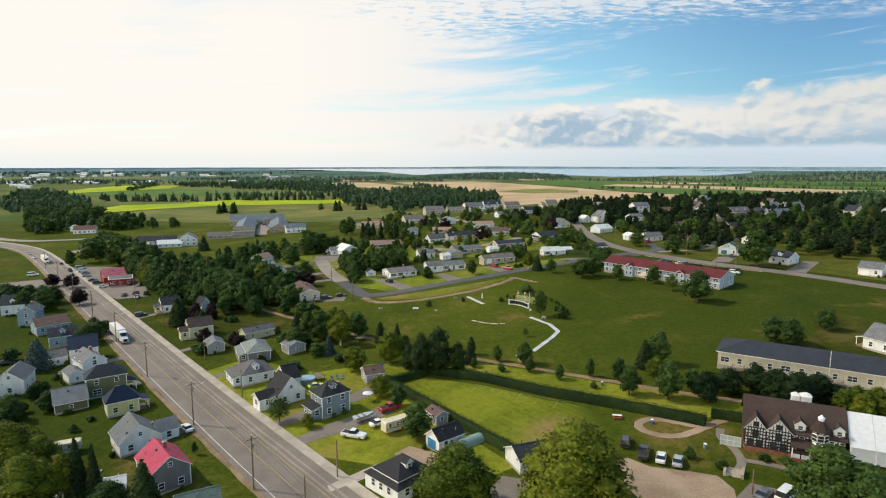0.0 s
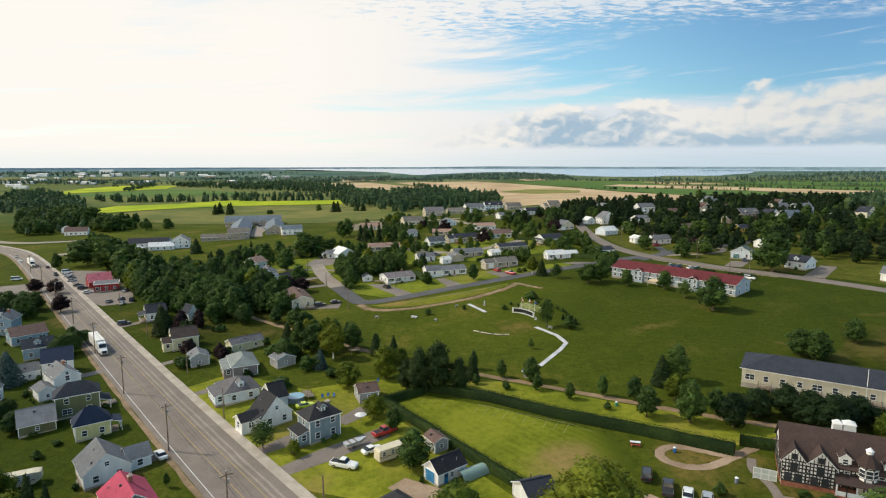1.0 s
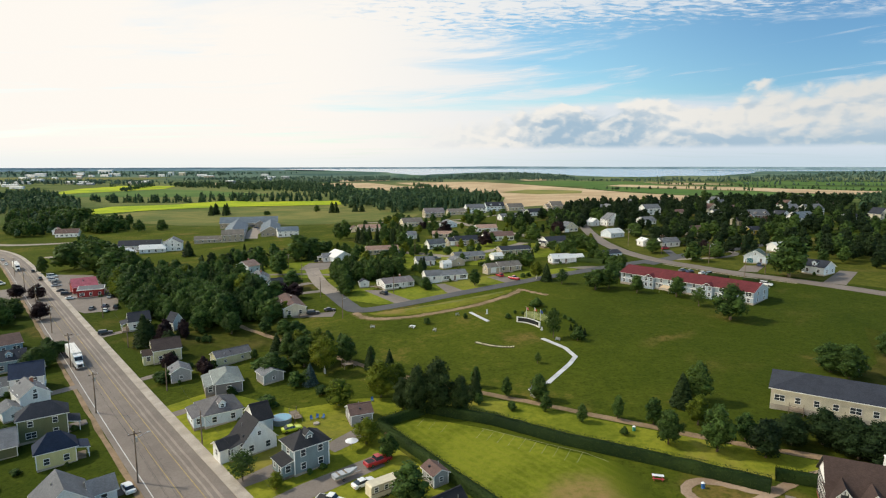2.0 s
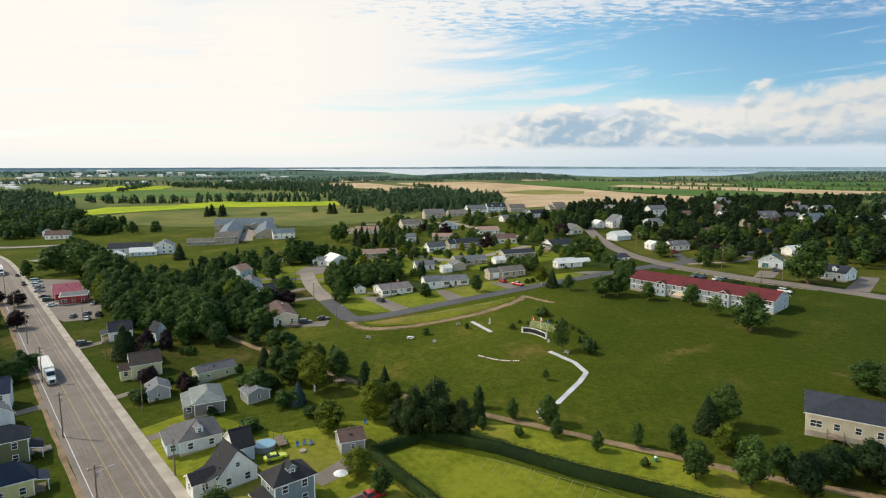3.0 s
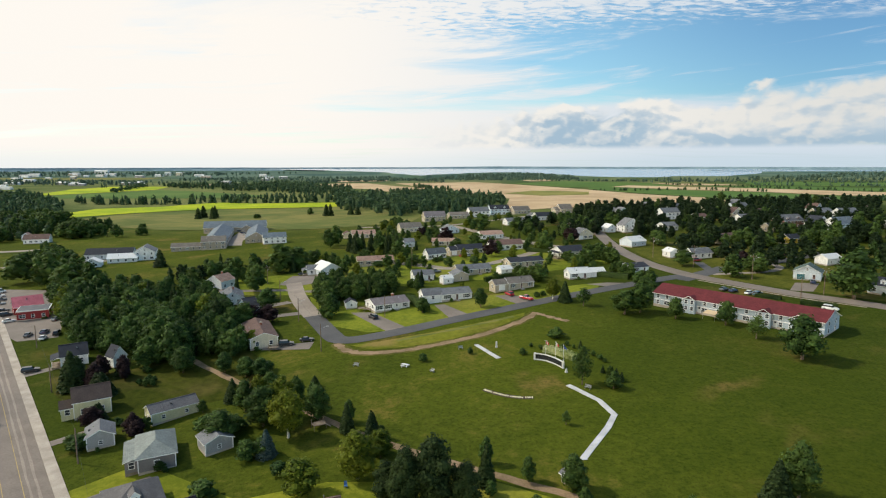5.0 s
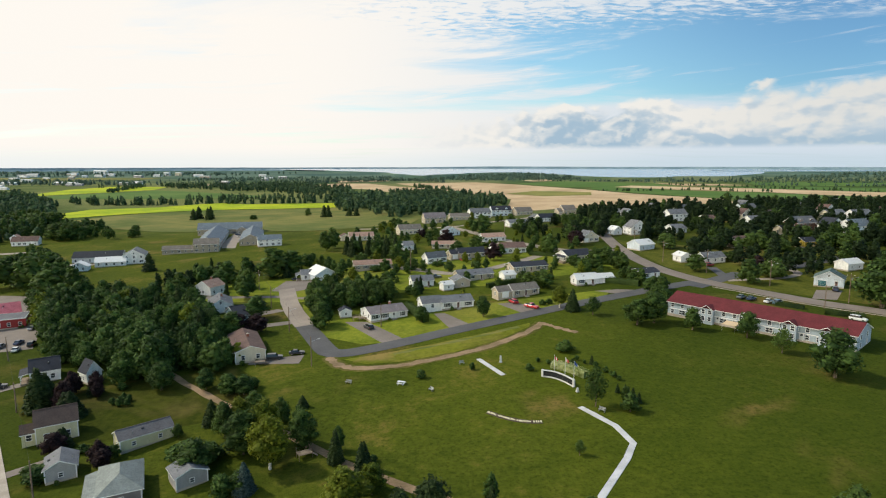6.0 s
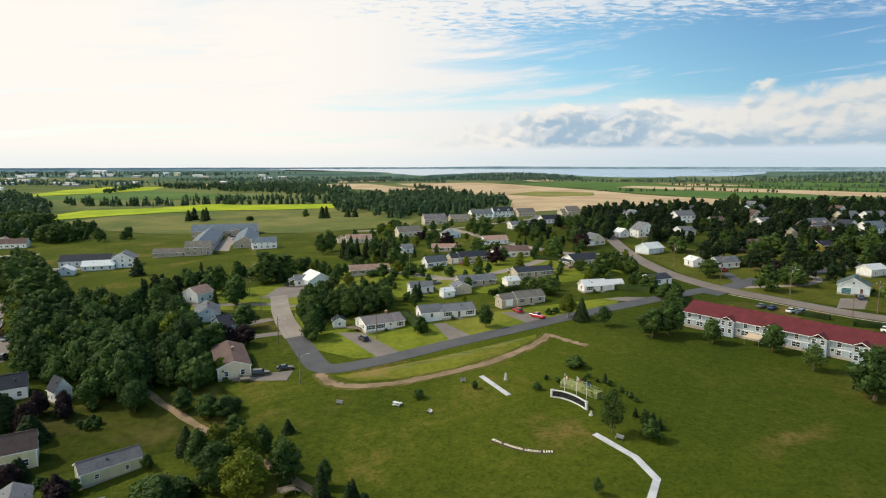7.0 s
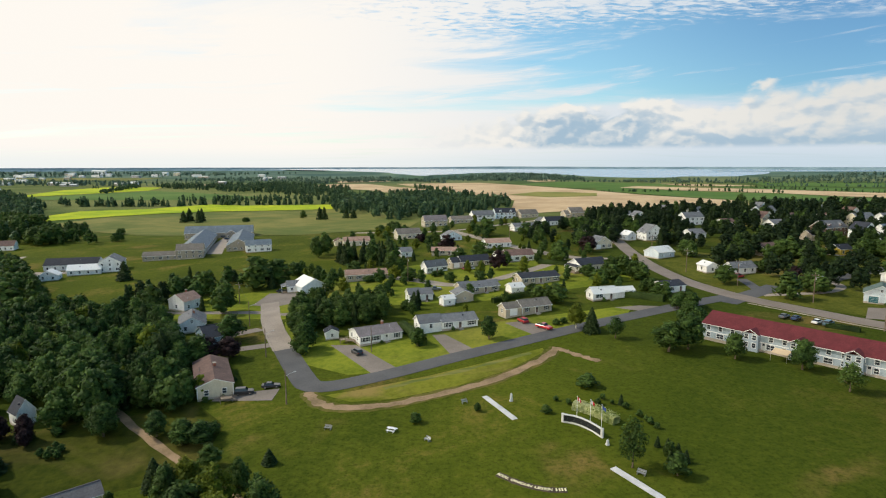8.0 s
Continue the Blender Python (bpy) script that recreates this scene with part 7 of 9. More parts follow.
# ---------------------------------------------------------------- the half-timbered inn
GLASS_PALE = plain("frosted_glass", (0.45, 0.50, 0.48), 0.15)
BEAM = plain("black_timber", (0.02, 0.018, 0.017), 0.7)
PLASTER = mottled("white_plaster", (0.70, 0.69, 0.67), (0.80, 0.795, 0.78), 0.8, 0.8, 6.0, 0.2)


def timbers(parent, x0, x1, y, z0, z1, step=0.55, face=0.0):
    """Upright posts, rails and short braces on a wall along x, facing -y (turned by face about z)."""
    m = pose(0, 0, 0, 0, 0, face)
    n = max(2, int((x1 - x0) / step))
    up = Geo()
    up.box(-0.085, 0.085, -0.05, 0.0, 0, z1 - z0)
    um = up.mesh("timber", [BEAM])
    for k in range(n + 1):
        part("timber", um, None, parent).matrix_basis = m @ pose(x0 + (x1 - x0) * k / n, y, z0)
    rail = Geo()
    rail.box(x0, x1, -0.055, -0.003, -0.1, 0.1)
    rm = rail.mesh("timber", [BEAM])
    for q in (0, 0.36, 0.68, 1):
        part("timber", rm, None, parent).matrix_basis = m @ pose(0, y, z0 + (z1 - z0) * q)
    brace = Geo()
    d = (z1 - z0) * 0.36
    brace.hull([(0, -0.052, 0), (0.2, -0.052, 0), (0.2, 0, 0), (0, 0, 0)], [(step - 0.05, -0.052, d), (step + 0.15, -0.052, d), (step + 0.15, 0, d), (step - 0.05, 0, d)])
    bm_ = brace.mesh("timber", [BEAM])
    for k in range(0, n - 1, 3):
        part("timber", bm_, None, parent).matrix_basis = m @ pose(x0 + (x1 - x0) * k / n, y, z0)


def inn():
    """Two storeys of black and white half-timbering under a steep brown roof, with cross gables, a turret and dormers."""
    x, y, yaw = 68.4, 110.15, -25.0
    HOUSE_SPOTS.extend([(66, 112), (74, 108)])
    ob = base("inn", stand(x, y, yaw), "half-timbered black and white inn with brown shingle roof", "inn")
    L, W, H, rise = 16.5, 9.5, 4.5, 4.0
    rm = ROOFS["innbrown"]
    part("wall", wall_geo(L, W, H, "gx", rise), [PLASTER, BRICK], ob)
    g = Geo()
    gable_roof(g, L, W, H, rise, 0.7, 0.4)
    part("roof", g, [rm, BEAM], ob)
    base_g = Geo()
    base_g.box(-L / 2 - 0.08, L / 2 + 0.08, -W / 2 - 0.08, -W / 2, -1.2, 0.5)
    part("brick_base", base_g, [BRICK], ob)
    timbers(ob, -L / 2, L / 2, -W / 2 - 0.01, 0.6, 2.4)
    timbers(ob, -L / 2, L / 2, -W / 2 - 0.01, 2.5, 4.4)
    timbers(ob, -W / 2, W / 2, -L / 2 - 0.01, 0.6, 4.4, 0.8, -90)
    for gx, gw in ((-6.4, 3.5), (-2.5, 4.1)):
        c = Geo()
        y0 = -W / 2 - 1.2
        c.box(gx - gw / 2, gx + gw / 2, y0, -W / 2, -1.2, 4.3)
        c.hull([(gx - gw / 2, y0, 4.3), (gx + gw / 2, y0, 4.3), (gx, y0, 6.5)], [(gx - gw / 2, -W / 2 + 2, 4.3), (gx + gw / 2, -W / 2 + 2, 4.3), (gx, -W / 2 + 2, 6.5)])
        gab = part("cross_gable", c, [PLASTER], ob)
        r = Geo()
        gable_roof(r, 6.0, gw, 4.3, 2.2, 0.3, 0.3, 0.16, True, gx, -W / 2 + 1.6)
        part("gable_roof", r, [rm, TRIM], gab)
        b = Geo()
        b.box(gx - gw / 2 - 0.05, gx + gw / 2 + 0.05, y0 - 0.08, y0, -1.2, 0.4)
        part("brick_base", b, [BRICK], gab)
        timbers(gab, gx - gw / 2, gx + gw / 2, y0 - 0.01, 0.5, 2.3, 0.5)
        timbers(gab, gx - gw / 2, gx + gw / 2, y0 - 0.01, 2.4, 4.3, 0.5)
        for q in range(-3, 4):
            u = Geo()
            xx = gx + q * gw / 8
            u.box(xx - 0.06, xx + 0.06, y0 - 0.05, y0 - 0.003, 4.4, 4.3 + 2.05 * (1 - abs(q) / 4))
            part("timber", u, [BEAM], gab)
        for z in (0.7, 2.6):
            for dx in ((-0.8, 0.8) if z < 2 else (0,)):
                window(ob, pose(gx + dx, y0 - 0.07, z), (0.95, 1.25), True)
        window(ob, pose(gx, y0 - 0.07, 4.65), (0.7, 0.8), True)
    # turret with a cupola
    n, tx, ty, tr = 8, 4.2, -W / 2 - 0.1, 1.4
    ring = lambda r, z: [(tx + r * math.cos(math.tau * (k + 0.5) / n), ty + r * math.sin(math.tau * (k + 0.5) / n), z) for k in range(n)]
    t = Geo()
    t.hull(ring(tr, -1.2), ring(tr, 5.4))
    tur = part("turret", t, [PLASTER], ob)
    t = Geo()
    t.hull(ring(tr + 0.4, 5.4), ring(0.5, 7.3))
    part("turret_roof", t, [rm], tur)
    t = Geo()
    t.hull(ring(0.5, 7.3), ring(0.5, 7.8))
    t.hull(ring(0.65, 7.8), ring(0.05, 8.4))
    part("cupola", t, [TRIM], tur)
    for k in range(n):
        a0 = math.tau * (k + 0.5) / n
        p = Geo()
        p.box(tx + tr * math.cos(a0) - 0.1, tx + tr * math.cos(a0) + 0.1, ty + tr * math.sin(a0) - 0.1, ty + tr * math.sin(a0) + 0.1, 0.4, 5.4)
        part("timber", p, [BEAM], tur)
    for z in (2.6, 3.3, 5.0):
        p = Geo()
        p.hull(ring(tr + 0.05, z), ring(tr + 0.05, z + 0.16))
        part("timber", p, [BEAM], tur)
    for a in (-90, -45, -135):
        window(ob, pose(tx + tr * 0.95 * math.cos(radians(a)), ty + tr * 0.95 * math.sin(radians(a)), 3.55, 0, 0, a + 90))
    for dx in (1.0, 7.2):
        dormer(ob, dx, -W / 2 - 0.2, H + 0.3, PLASTER, rm, 1.7, 2.6)
        timbers(ob, dx - 0.85, dx + 0.85, -W / 2 - 0.21, H - 0.5, H + 0.3, 0.45)
    for k in range(6):
        window(ob, pose(-0.2 + k * 1.6, -W / 2 - 0.07, 0.75), (0.95, 1.25), True)
        if k not in (2, 3):
            window(ob, pose(-0.2 + k * 1.6, -W / 2 - 0.07, 2.75), (0.7, 0.8))
    # veranda below the turret
    v = Geo()
    v.box(-0.4, 8.2, -W / 2 - 2.8, -W / 2, -1.2, 0.25)
    part("veranda", v, [BRICK], ob)
    v = Geo()
    v.hull([(-0.5, -W / 2 - 3.0, 2.35), (8.3, -W / 2 - 3.0, 2.35), (8.3, -W / 2, 2.9), (-0.5, -W / 2, 2.9)], [(-0.5, -W / 2 - 3.0, 2.5), (8.3, -W / 2 - 3.0, 2.5), (8.3, -W / 2, 3.05), (-0.5, -W / 2, 3.05)])
    part("veranda_roof", v, [rm], ob)
    for k in range(7):
        p = Geo()
        px = -0.3 + k * 1.4
        p.box(px - 0.1, px + 0.1, -W / 2 - 2.75, -W / 2 - 2.55, 0.25, 2.4)
        part("post", p, [BEAM if k % 2 else TRIM], ob)
    for k in range(6):
        p = Geo()
        px = -0.2 + k * 1.4
        p.box(px, px + 1.2, -W / 2 - 2.7, -W / 2 - 2.6, 0.3, 1.05)
        part("balustrade", p, [TRIM], ob)
    v = Geo()
    for cx, r in ((0.6, 0.8), (2.4, 1.05)):
        v.box(cx - r, cx + r, 1.4, 1.4 + 2 * r, H + rise - 2.2, H + rise + 0.3 + 0.4 * r, 0, 0.15)
        v.hull([(cx - r, 1.4, H + rise + 0.3 + 0.4 * r), (cx + r, 1.4, H + rise + 0.3 + 0.4 * r), (cx + r, 1.4 + 2 * r, H + rise + 0.3 + 0.4 * r), (cx - r, 1.4 + 2 * r, H + rise + 0.3 + 0.4 * r)],
               [(cx - 0.1, 1.4 + r, H + rise + 0.9 + 0.4 * r), (cx + 0.1, 1.4 + r, H + rise + 0.9 + 0.4 * r), (cx + 0.1, 1.5 + r, H + rise + 0.9 + 0.4 * r), (cx - 0.1, 1.5 + r, H + rise + 0.9 + 0.4 * r)])
    part("roof_unit", v, [ROOFS["metal"]], ob, "white roof-top ventilation unit")
    # white marquee joined to the east end
    mx, my = along(x, y, yaw, L / 2 + 8.6, 0.0)
    tent = base("marquee", stand(mx, my, yaw), "large white fabric marquee beside the inn", "marquee")
    t = Geo()
    fab = plain("white_fabric", (0.60, 0.61, 0.63), 0.6)
    for k in range(4):
        a, b = -8.0 + 4.0 * k, -4.05 + 4.0 * k
        for sg in (-1, 1):
            q = [(a, sg * 5.6, 2.9), (b, sg * 5.6, 2.9), (b, 0, 7.6 - 0.05 * k), (a, 0, 7.6 - 0.05 * k)]
            if sg > 0:
                q = q[::-1]
            t.hull([(u, v_, z - 0.08) for u, v_, z in q], q)
    part("canopy", t, [fab], tent)
    t = Geo()
    t.box(-7.9, 7.9, -5.45, -5.38, 0.1, 2.9)
    t.box(-7.9, 7.9, 5.38, 5.45, 0.1, 2.9)
    part("side_wall", t, [fab], tent)
    for sx in (-7.8, -3.9, 0, 3.9, 7.8):
        for sy in (-5.5, 5.5):
            p = Geo()
            p.rod((sx, sy, 0), (sx, sy, 2.95), 0.07)
            part("post", p, [TRIM], tent)
    # glazed screen beside the west end
    sx, sy = along(x, y, yaw, -L / 2 - 2.3, -W / 2 - 0.6)
    scr = base("glass_screen", stand(sx, sy, yaw), "low glazed screen in pale frames beside the inn", "screen")
    for k in range(4):
        p = Geo()
        px = -1.8 + k * 1.2
        p.box(px - 0.06, px + 0.06, -0.06, 0.06, -0.2, 2.1)
        part("post", p, [ROOFS["metal"]], scr)
        if k < 3:
            for z0, z1 in ((0.1, 0.2), (1.05, 1.15), (2.0, 2.1)):
                p = Geo()
                p.box(px + 0.06, px + 1.14, -0.05, 0.05, z0, z1)
                part("rail", p, [ROOFS["metal"]], scr)
            for z0, z1 in ((0.2, 1.05), (1.15, 2.0)):
                p = Geo()
                p.box(px + 0.06, px + 1.14, -0.012, 0.012, z0, z1)
                part("pane", p, [GLASS_PALE], scr)


inn()


# ---------------------------------------------------------------- works and stores far out on the plain


def far_works(x, y, yaw, L, W, H, wall, label):
    ob = base("works_building", stand(x, y, yaw), label, "works building", "far works")
    g = Geo()
    g.box(-L / 2, L / 2, -W / 2, W / 2, -2, H)
    part("wall", g, [WALLS[wall]], ob)
    g = Geo()
    gable_roof(g, L, W, H, W * 0.09, 0.5, 0.5, 0.3)
    part("roof", g, [ROOFS["metal"], TRIM], ob)
    for k in range(max(1, int(L / 14))):
        garage_door(ob, pose(-L / 2 + (k + 0.5) * 14, -W / 2 - 0.02, 0.1), WALLS["grayl"], 4.2)


far_works(-999, 1432, 10, 36.0, 15.0, 4.9, "white", "long low white works building far off")
far_works(-1079, 1607, 5, 26.4, 14.4, 5.6, "white", "low white works building far off")
far_works(-1379, 2066, 5, 36.0, 20.4, 8.4, "white", "broad white works building far off")
far_works(-875, 1446, 12, 48.0, 15.6, 4.9, "tan", "long tan works building far off")
far_works(-1295, 2154, 8, 20.4, 15.6, 10.5, "white", "tall white works building far off")
far_works(-1440, 2567, 5, 54.0, 24.0, 14.0, "white", "broad white works building far off")
far_works(-1182, 2167, 8, 36.0, 18.0, 7.7, "white", "broad white works building far off")
far_works(-735, 1458, 15, 42.0, 14.4, 4.9, "tan", "long tan works building far off")
far_works(-984, 2111, 6, 24.0, 15.6, 7.0, "white", "broad white works building far off")
far_works(-1026, 2268, 6, 18.0, 14.4, 11.9, "white", "tall white works building far off")
far_works(-985, 2272, 6, 21.6, 14.4, 10.5, "cream", "tall pale works building far off")
far_works(-861, 1224, 10, 24.0, 10.8, 4.2, "white", "low white store far off")
far_works(-930, 1300, 14, 30.0, 10.8, 4.2, "white", "low white store far off")

town = random.Random(8)
for k in range(26):
    d, a = town.uniform(1500, 2700), radians(town.uniform(104, 127))
    far_works(d * math.cos(a), d * math.sin(a), town.uniform(-20, 30), town.uniform(14, 40), town.uniform(10, 18), town.uniform(3.5, 7), town.choice(("white", "white", "tan", "grayl")), "small far-off town building among trees")

# ---------------------------------------------------------------- the hall and the brown-grey apartment court, beyond the wood
house(-211.0, 434.0, 15, 27, 12, 3.2, "gx", "white", "navyg", "long white gabled hall with dark slate roof", far=True)
house(-194.5, 417.5, 20, 16, 9, 2.8, "gx", "white", "metal", "low white front of a hall with metal roof", far=True)
house(-185.2, 427.0, 20, 11.5, 15, 5.2, "gy", "white", "grayr", "white gable-fronted hall with grey shingle roof", far=True, rise=3.2)
house(-204.0, 402.5, 20, 9, 8, 2.8, "gy", "white", "metal", "small white gabled annexe with metal roof", far=True)
CR = 16.0
house(-156.8, 463.0, CR, 15.5, 9, 5.4, "gx", "tanb", "grayt", "brown-grey two-storey apartment front with taupe roof", far=True)
house(-173.5, 460.0, CR, 20, 8, 2.8, "gx", "tanb", "grayt", "low brown-grey row of flats with taupe roof", far=True)
house(-170.5, 508.0, CR, 16, 82, 4.2, "gy", "tanb", "ltblue2r", "long brown-grey apartment wing with blue-grey roof", far=True, rise=4.6)
house(-178.0, 566.0, CR, 50, 16, 4.2, "gx", "tanb", "ltblue2r", "brown-grey apartment wing behind a court, blue-grey roof", far=True, rise=4.6)
house(-144.0, 516.0, CR, 15, 62, 3.6, "gy", "tanb", "ltblue2r", "brown-grey apartment wing along a court, blue-grey roof", far=True, rise=4.2)
for k, (gx, gy) in enumerate(((-186.0, 554.5), (-166.0, 558.5))):
    house(gx, gy, CR, 9, 8, 3.4, "gy", "tanb", "ltblue2r", "entrance gable of an apartment court", far=True, rise=2.6)

# rows of houses among the trees to the east
ROW_ROOFS = ("grayr", "navyg", "grayt", "ltblue2r", "brown", "grayp")
ROW_WALLS = ("white", "tan", "ltblue2", "cream", "white", "brownw")
COLOURS = {"white": "white", "tan": "tan", "ltblue2": "pale grey-blue", "cream": "cream", "brownw": "brown"}
for x0, y0, dx, dy, count in ((205.0, 432.0, 26.0, 3.0, 6), (190.0, 505.0, 27.0, 9.0, 7), (150.0, 590.0, 30.0, 6.0, 8)):
    for k in range(count):
        i = (k * 5 + int(x0)) % 6
        house(x0 + dx * k + 3 * (k % 2), y0 + dy * k, 14 + 9 * (k % 3), 10 + k % 3, 8.5, (3.0, 4.8, 3.4)[k % 3], ("gx", "gy", "gx")[k % 3], ROW_WALLS[i], ROW_ROOFS[(i + k) % 6],
              COLOURS[ROW_WALLS[i]] + " gabled house half hidden among garden trees", far=True, dorm=k % 2)
# ---------------------------------------------------------------- hedges


def hedge(pts, h, wd, seed, mat, label, dens=90, size=0.115):
    """A clipped hedge: a leafy skin over a dark core."""
    rng = np.random.default_rng(seed)
    line = resample(pts, 2.5)
    V, F, k = [], [], 0
    rows = []
    for i, (x, y) in enumerate(line):
        (ax, ay), (bx, by) = line[max(0, i - 1)], line[min(len(line) - 1, i + 1)]
        d = math.hypot(bx - ax, by - ay)
        rows.append((x, y, (by - ay) / d, -(bx - ax) / d))
    for x, y, nx, ny in rows:
        z, hh, ww = land(x, y), h * rng.uniform(0.88, 0.98), wd * 0.42
        V += [(x - nx * ww, y - ny * ww, z - 0.3), (x - nx * ww, y - ny * ww, z + hh * 0.9), (x, y, z + hh), (x + nx * ww, y + ny * ww, z + hh * 0.9), (x + nx * ww, y + ny * ww, z - 0.3)]
    for i in range(len(rows) - 1):
        for j in range(4):
            F.append((i * 5 + j, i * 5 + j + 1, i * 5 + 6 + j, i * 5 + 5 + j))
    F += [(0, 1, 2, 3, 4), tuple(len(V) - 1 - j for j in range(5))]
    P, N = [], []
    for (ax, ay, nx, ny), (bx, by, _, _) in zip(rows, rows[1:]):
        n = int(dens * math.hypot(bx - ax, by - ay))
        u, s = rng.uniform(0, 1, n), rng.uniform(-1, 1, n)
        roof = rng.uniform(0, 1, n) < 0.45
        off = np.where(roof, s * wd * 0.5, np.sign(s) * wd * 0.5)
        zz = np.where(roof, h * rng.uniform(0.94, 1.06, n), rng.uniform(0, 1, n) * h)
        for a, o, z, t, sg in zip(u, off, zz, roof, np.sign(s)):
            x, y = ax + (bx - ax) * a + nx * o, ay + (by - ay) * a + ny * o
            P.append((x, y, land(x, y) + z))
            N.append((0, 0, 1) if t else (nx * sg, ny * sg, 0.3))
    LV, LF = leaves(np.array(P), np.array(N, dtype=float), size, rng)
    n0 = len(V)
    me = np_mesh("hedge", np.concatenate([np.array(V), LV]), F + [tuple(i + n0 for i in f) for f in LF], [mat])
    tagged(new("hedge", me), label, "hedge")


hedge([(16.7, 106.9), (1.0, 128.2), (-14.0, 148.9)], 2.0, 1.9, 1, HEDGE, "long clipped dark green hedge beside a field")
hedge([(-14.0, 149.6), (-4.5, 155.0)], 2.0, 1.9, 2, HEDGE, "short clipped dark green hedge at a field corner")
hedge([(-3.6, 155.9), (11.7, 147.9), (24.8, 138.2), (40.9, 128.5), (55.7, 118.8)], 2.3, 2.1, 3, HEDGE, "long clipped dark green hedge along a field")
hedge([(58.5, 122.6), (66.0, 119.0)], 1.8, 2.4, 4, HEDGE, "clipped round-ended hedge beside the inn")
hedge([(29.0, 227.3), (32.4, 224.6), (36.0, 219.2)], 1.7, 2.4, 5, FLOWER, "cream-flowered hydrangea hedge behind the memorial wall", 80, 0.16)
hedge([(18, 318), (30, 325), (44, 322)], 2.0, 2.4, 6, HEDGE, "green garden hedge behind a bungalow")
hedge([(62, 322), (72, 314), (78, 309)], 2.4, 3.0, 7, HEDGE, "thick green garden hedge beside a drive")
hedge([(-13.5, 291), (-10.4, 284), (-5.9, 273)], 3.0, 2.8, 8, HEDGE, "leafy hedge between two lawns")
hedge([(46, 390), (62, 380), (74, 372)], 2.2, 2.6, 9, HEDGE, "tall green garden hedge")
hedge([(122, 262), (131, 256)], 1.4, 2.2, 10, HEDGE, "low shrub row beside the road")
hedge([(113, 274), (119, 268)], 1.4, 2.0, 11, HEDGE, "low shrub row beside the road")

# ---------------------------------------------------------------- vehicles
TINT = material("car_glass", lambda n, b: (n.put(b.inputs["Base Color"], (0.02, 0.025, 0.03, 1)), n.put(b.inputs["Roughness"], 0.06)))
LAMP = plain("headlamp", (0.75, 0.75, 0.7), 0.15)
TAIL = plain("tail_lamp", (0.35, 0.02, 0.02), 0.2)


def paint(name, col):
    def build(n, b):
        n.put(b.inputs["Base Color"], (*col, 1))
        n.put(b.inputs["Roughness"], 0.28)
        n.put(b.inputs["Coat Weight"], 0.6)
    return material("paint_" + name, build)


PAINTS = {k: paint(k, c) for k, c in dict(white=(0.72, 0.72, 0.70), silver=(0.36, 0.38, 0.40), black=(0.018, 0.02, 0.024), blue=(0.03, 0.05, 0.11), red=(0.36, 0.012, 0.02), gray=(0.12, 0.13, 0.14), teal=(0.08, 0.14, 0.17), lime=(0.50, 0.58, 0.02)).items()}


def loft(rings, cap=True):
    g, n = Geo(), len(rings[0])
    for r in rings:
        g.v += [tuple(p) for p in r]
    for i in range(len(rings) - 1):
        for k in range(n - 1):
            g.f.append((i * n + k, i * n + k + 1, (i + 1) * n + k + 1, (i + 1) * n + k))
            g.m.append(0)
        g.f.append((i * n + n - 1, i * n, (i + 1) * n, (i + 1) * n + n - 1))
        g.m.append(0)
    g.f += [tuple(range(n)), tuple((len(rings) - 1) * n + n - 1 - k for k in range(n))]
    g.m += [0, 0]
    return g


def body_ring(x, w, zb, zt):
    s = 0.12
    return [(x, -w + s, zb), (x, w - s, zb), (x, w, zb + s), (x, w, zt - 0.14), (x, w - 0.12, zt), (x, -w + 0.12, zt), (x, -w, zt - 0.14), (x, -w, zb + s)]


def cab_ring(x, w, wt, zb, zt):
    return [(x, -w, zb), (x, w, zb), (x, wt, zt), (x, -wt, zt)]


STYLES = {  # length, half width, bonnet and deck heights, glasshouse (x at sill front/rear, x at roof front/rear), roof height
    "saloon": (4.6, 0.9, 0.92, 0.98, 0.75, -1.75, 0.15, -1.0, 1.44),
    "suv": (4.7, 0.94, 1.08, 1.12, 0.95, -2.25, 0.35, -2.0, 1.72),
    "van": (5.2, 1.0, 1.10, 1.15, 1.75, -2.55, 0.95, -2.45, 2.15),
    "pickup": (5.7, 0.98, 1.15, 1.15, 0.95, -0.85, 0.45, -0.65, 1.85)}
CAR_MESH = {}


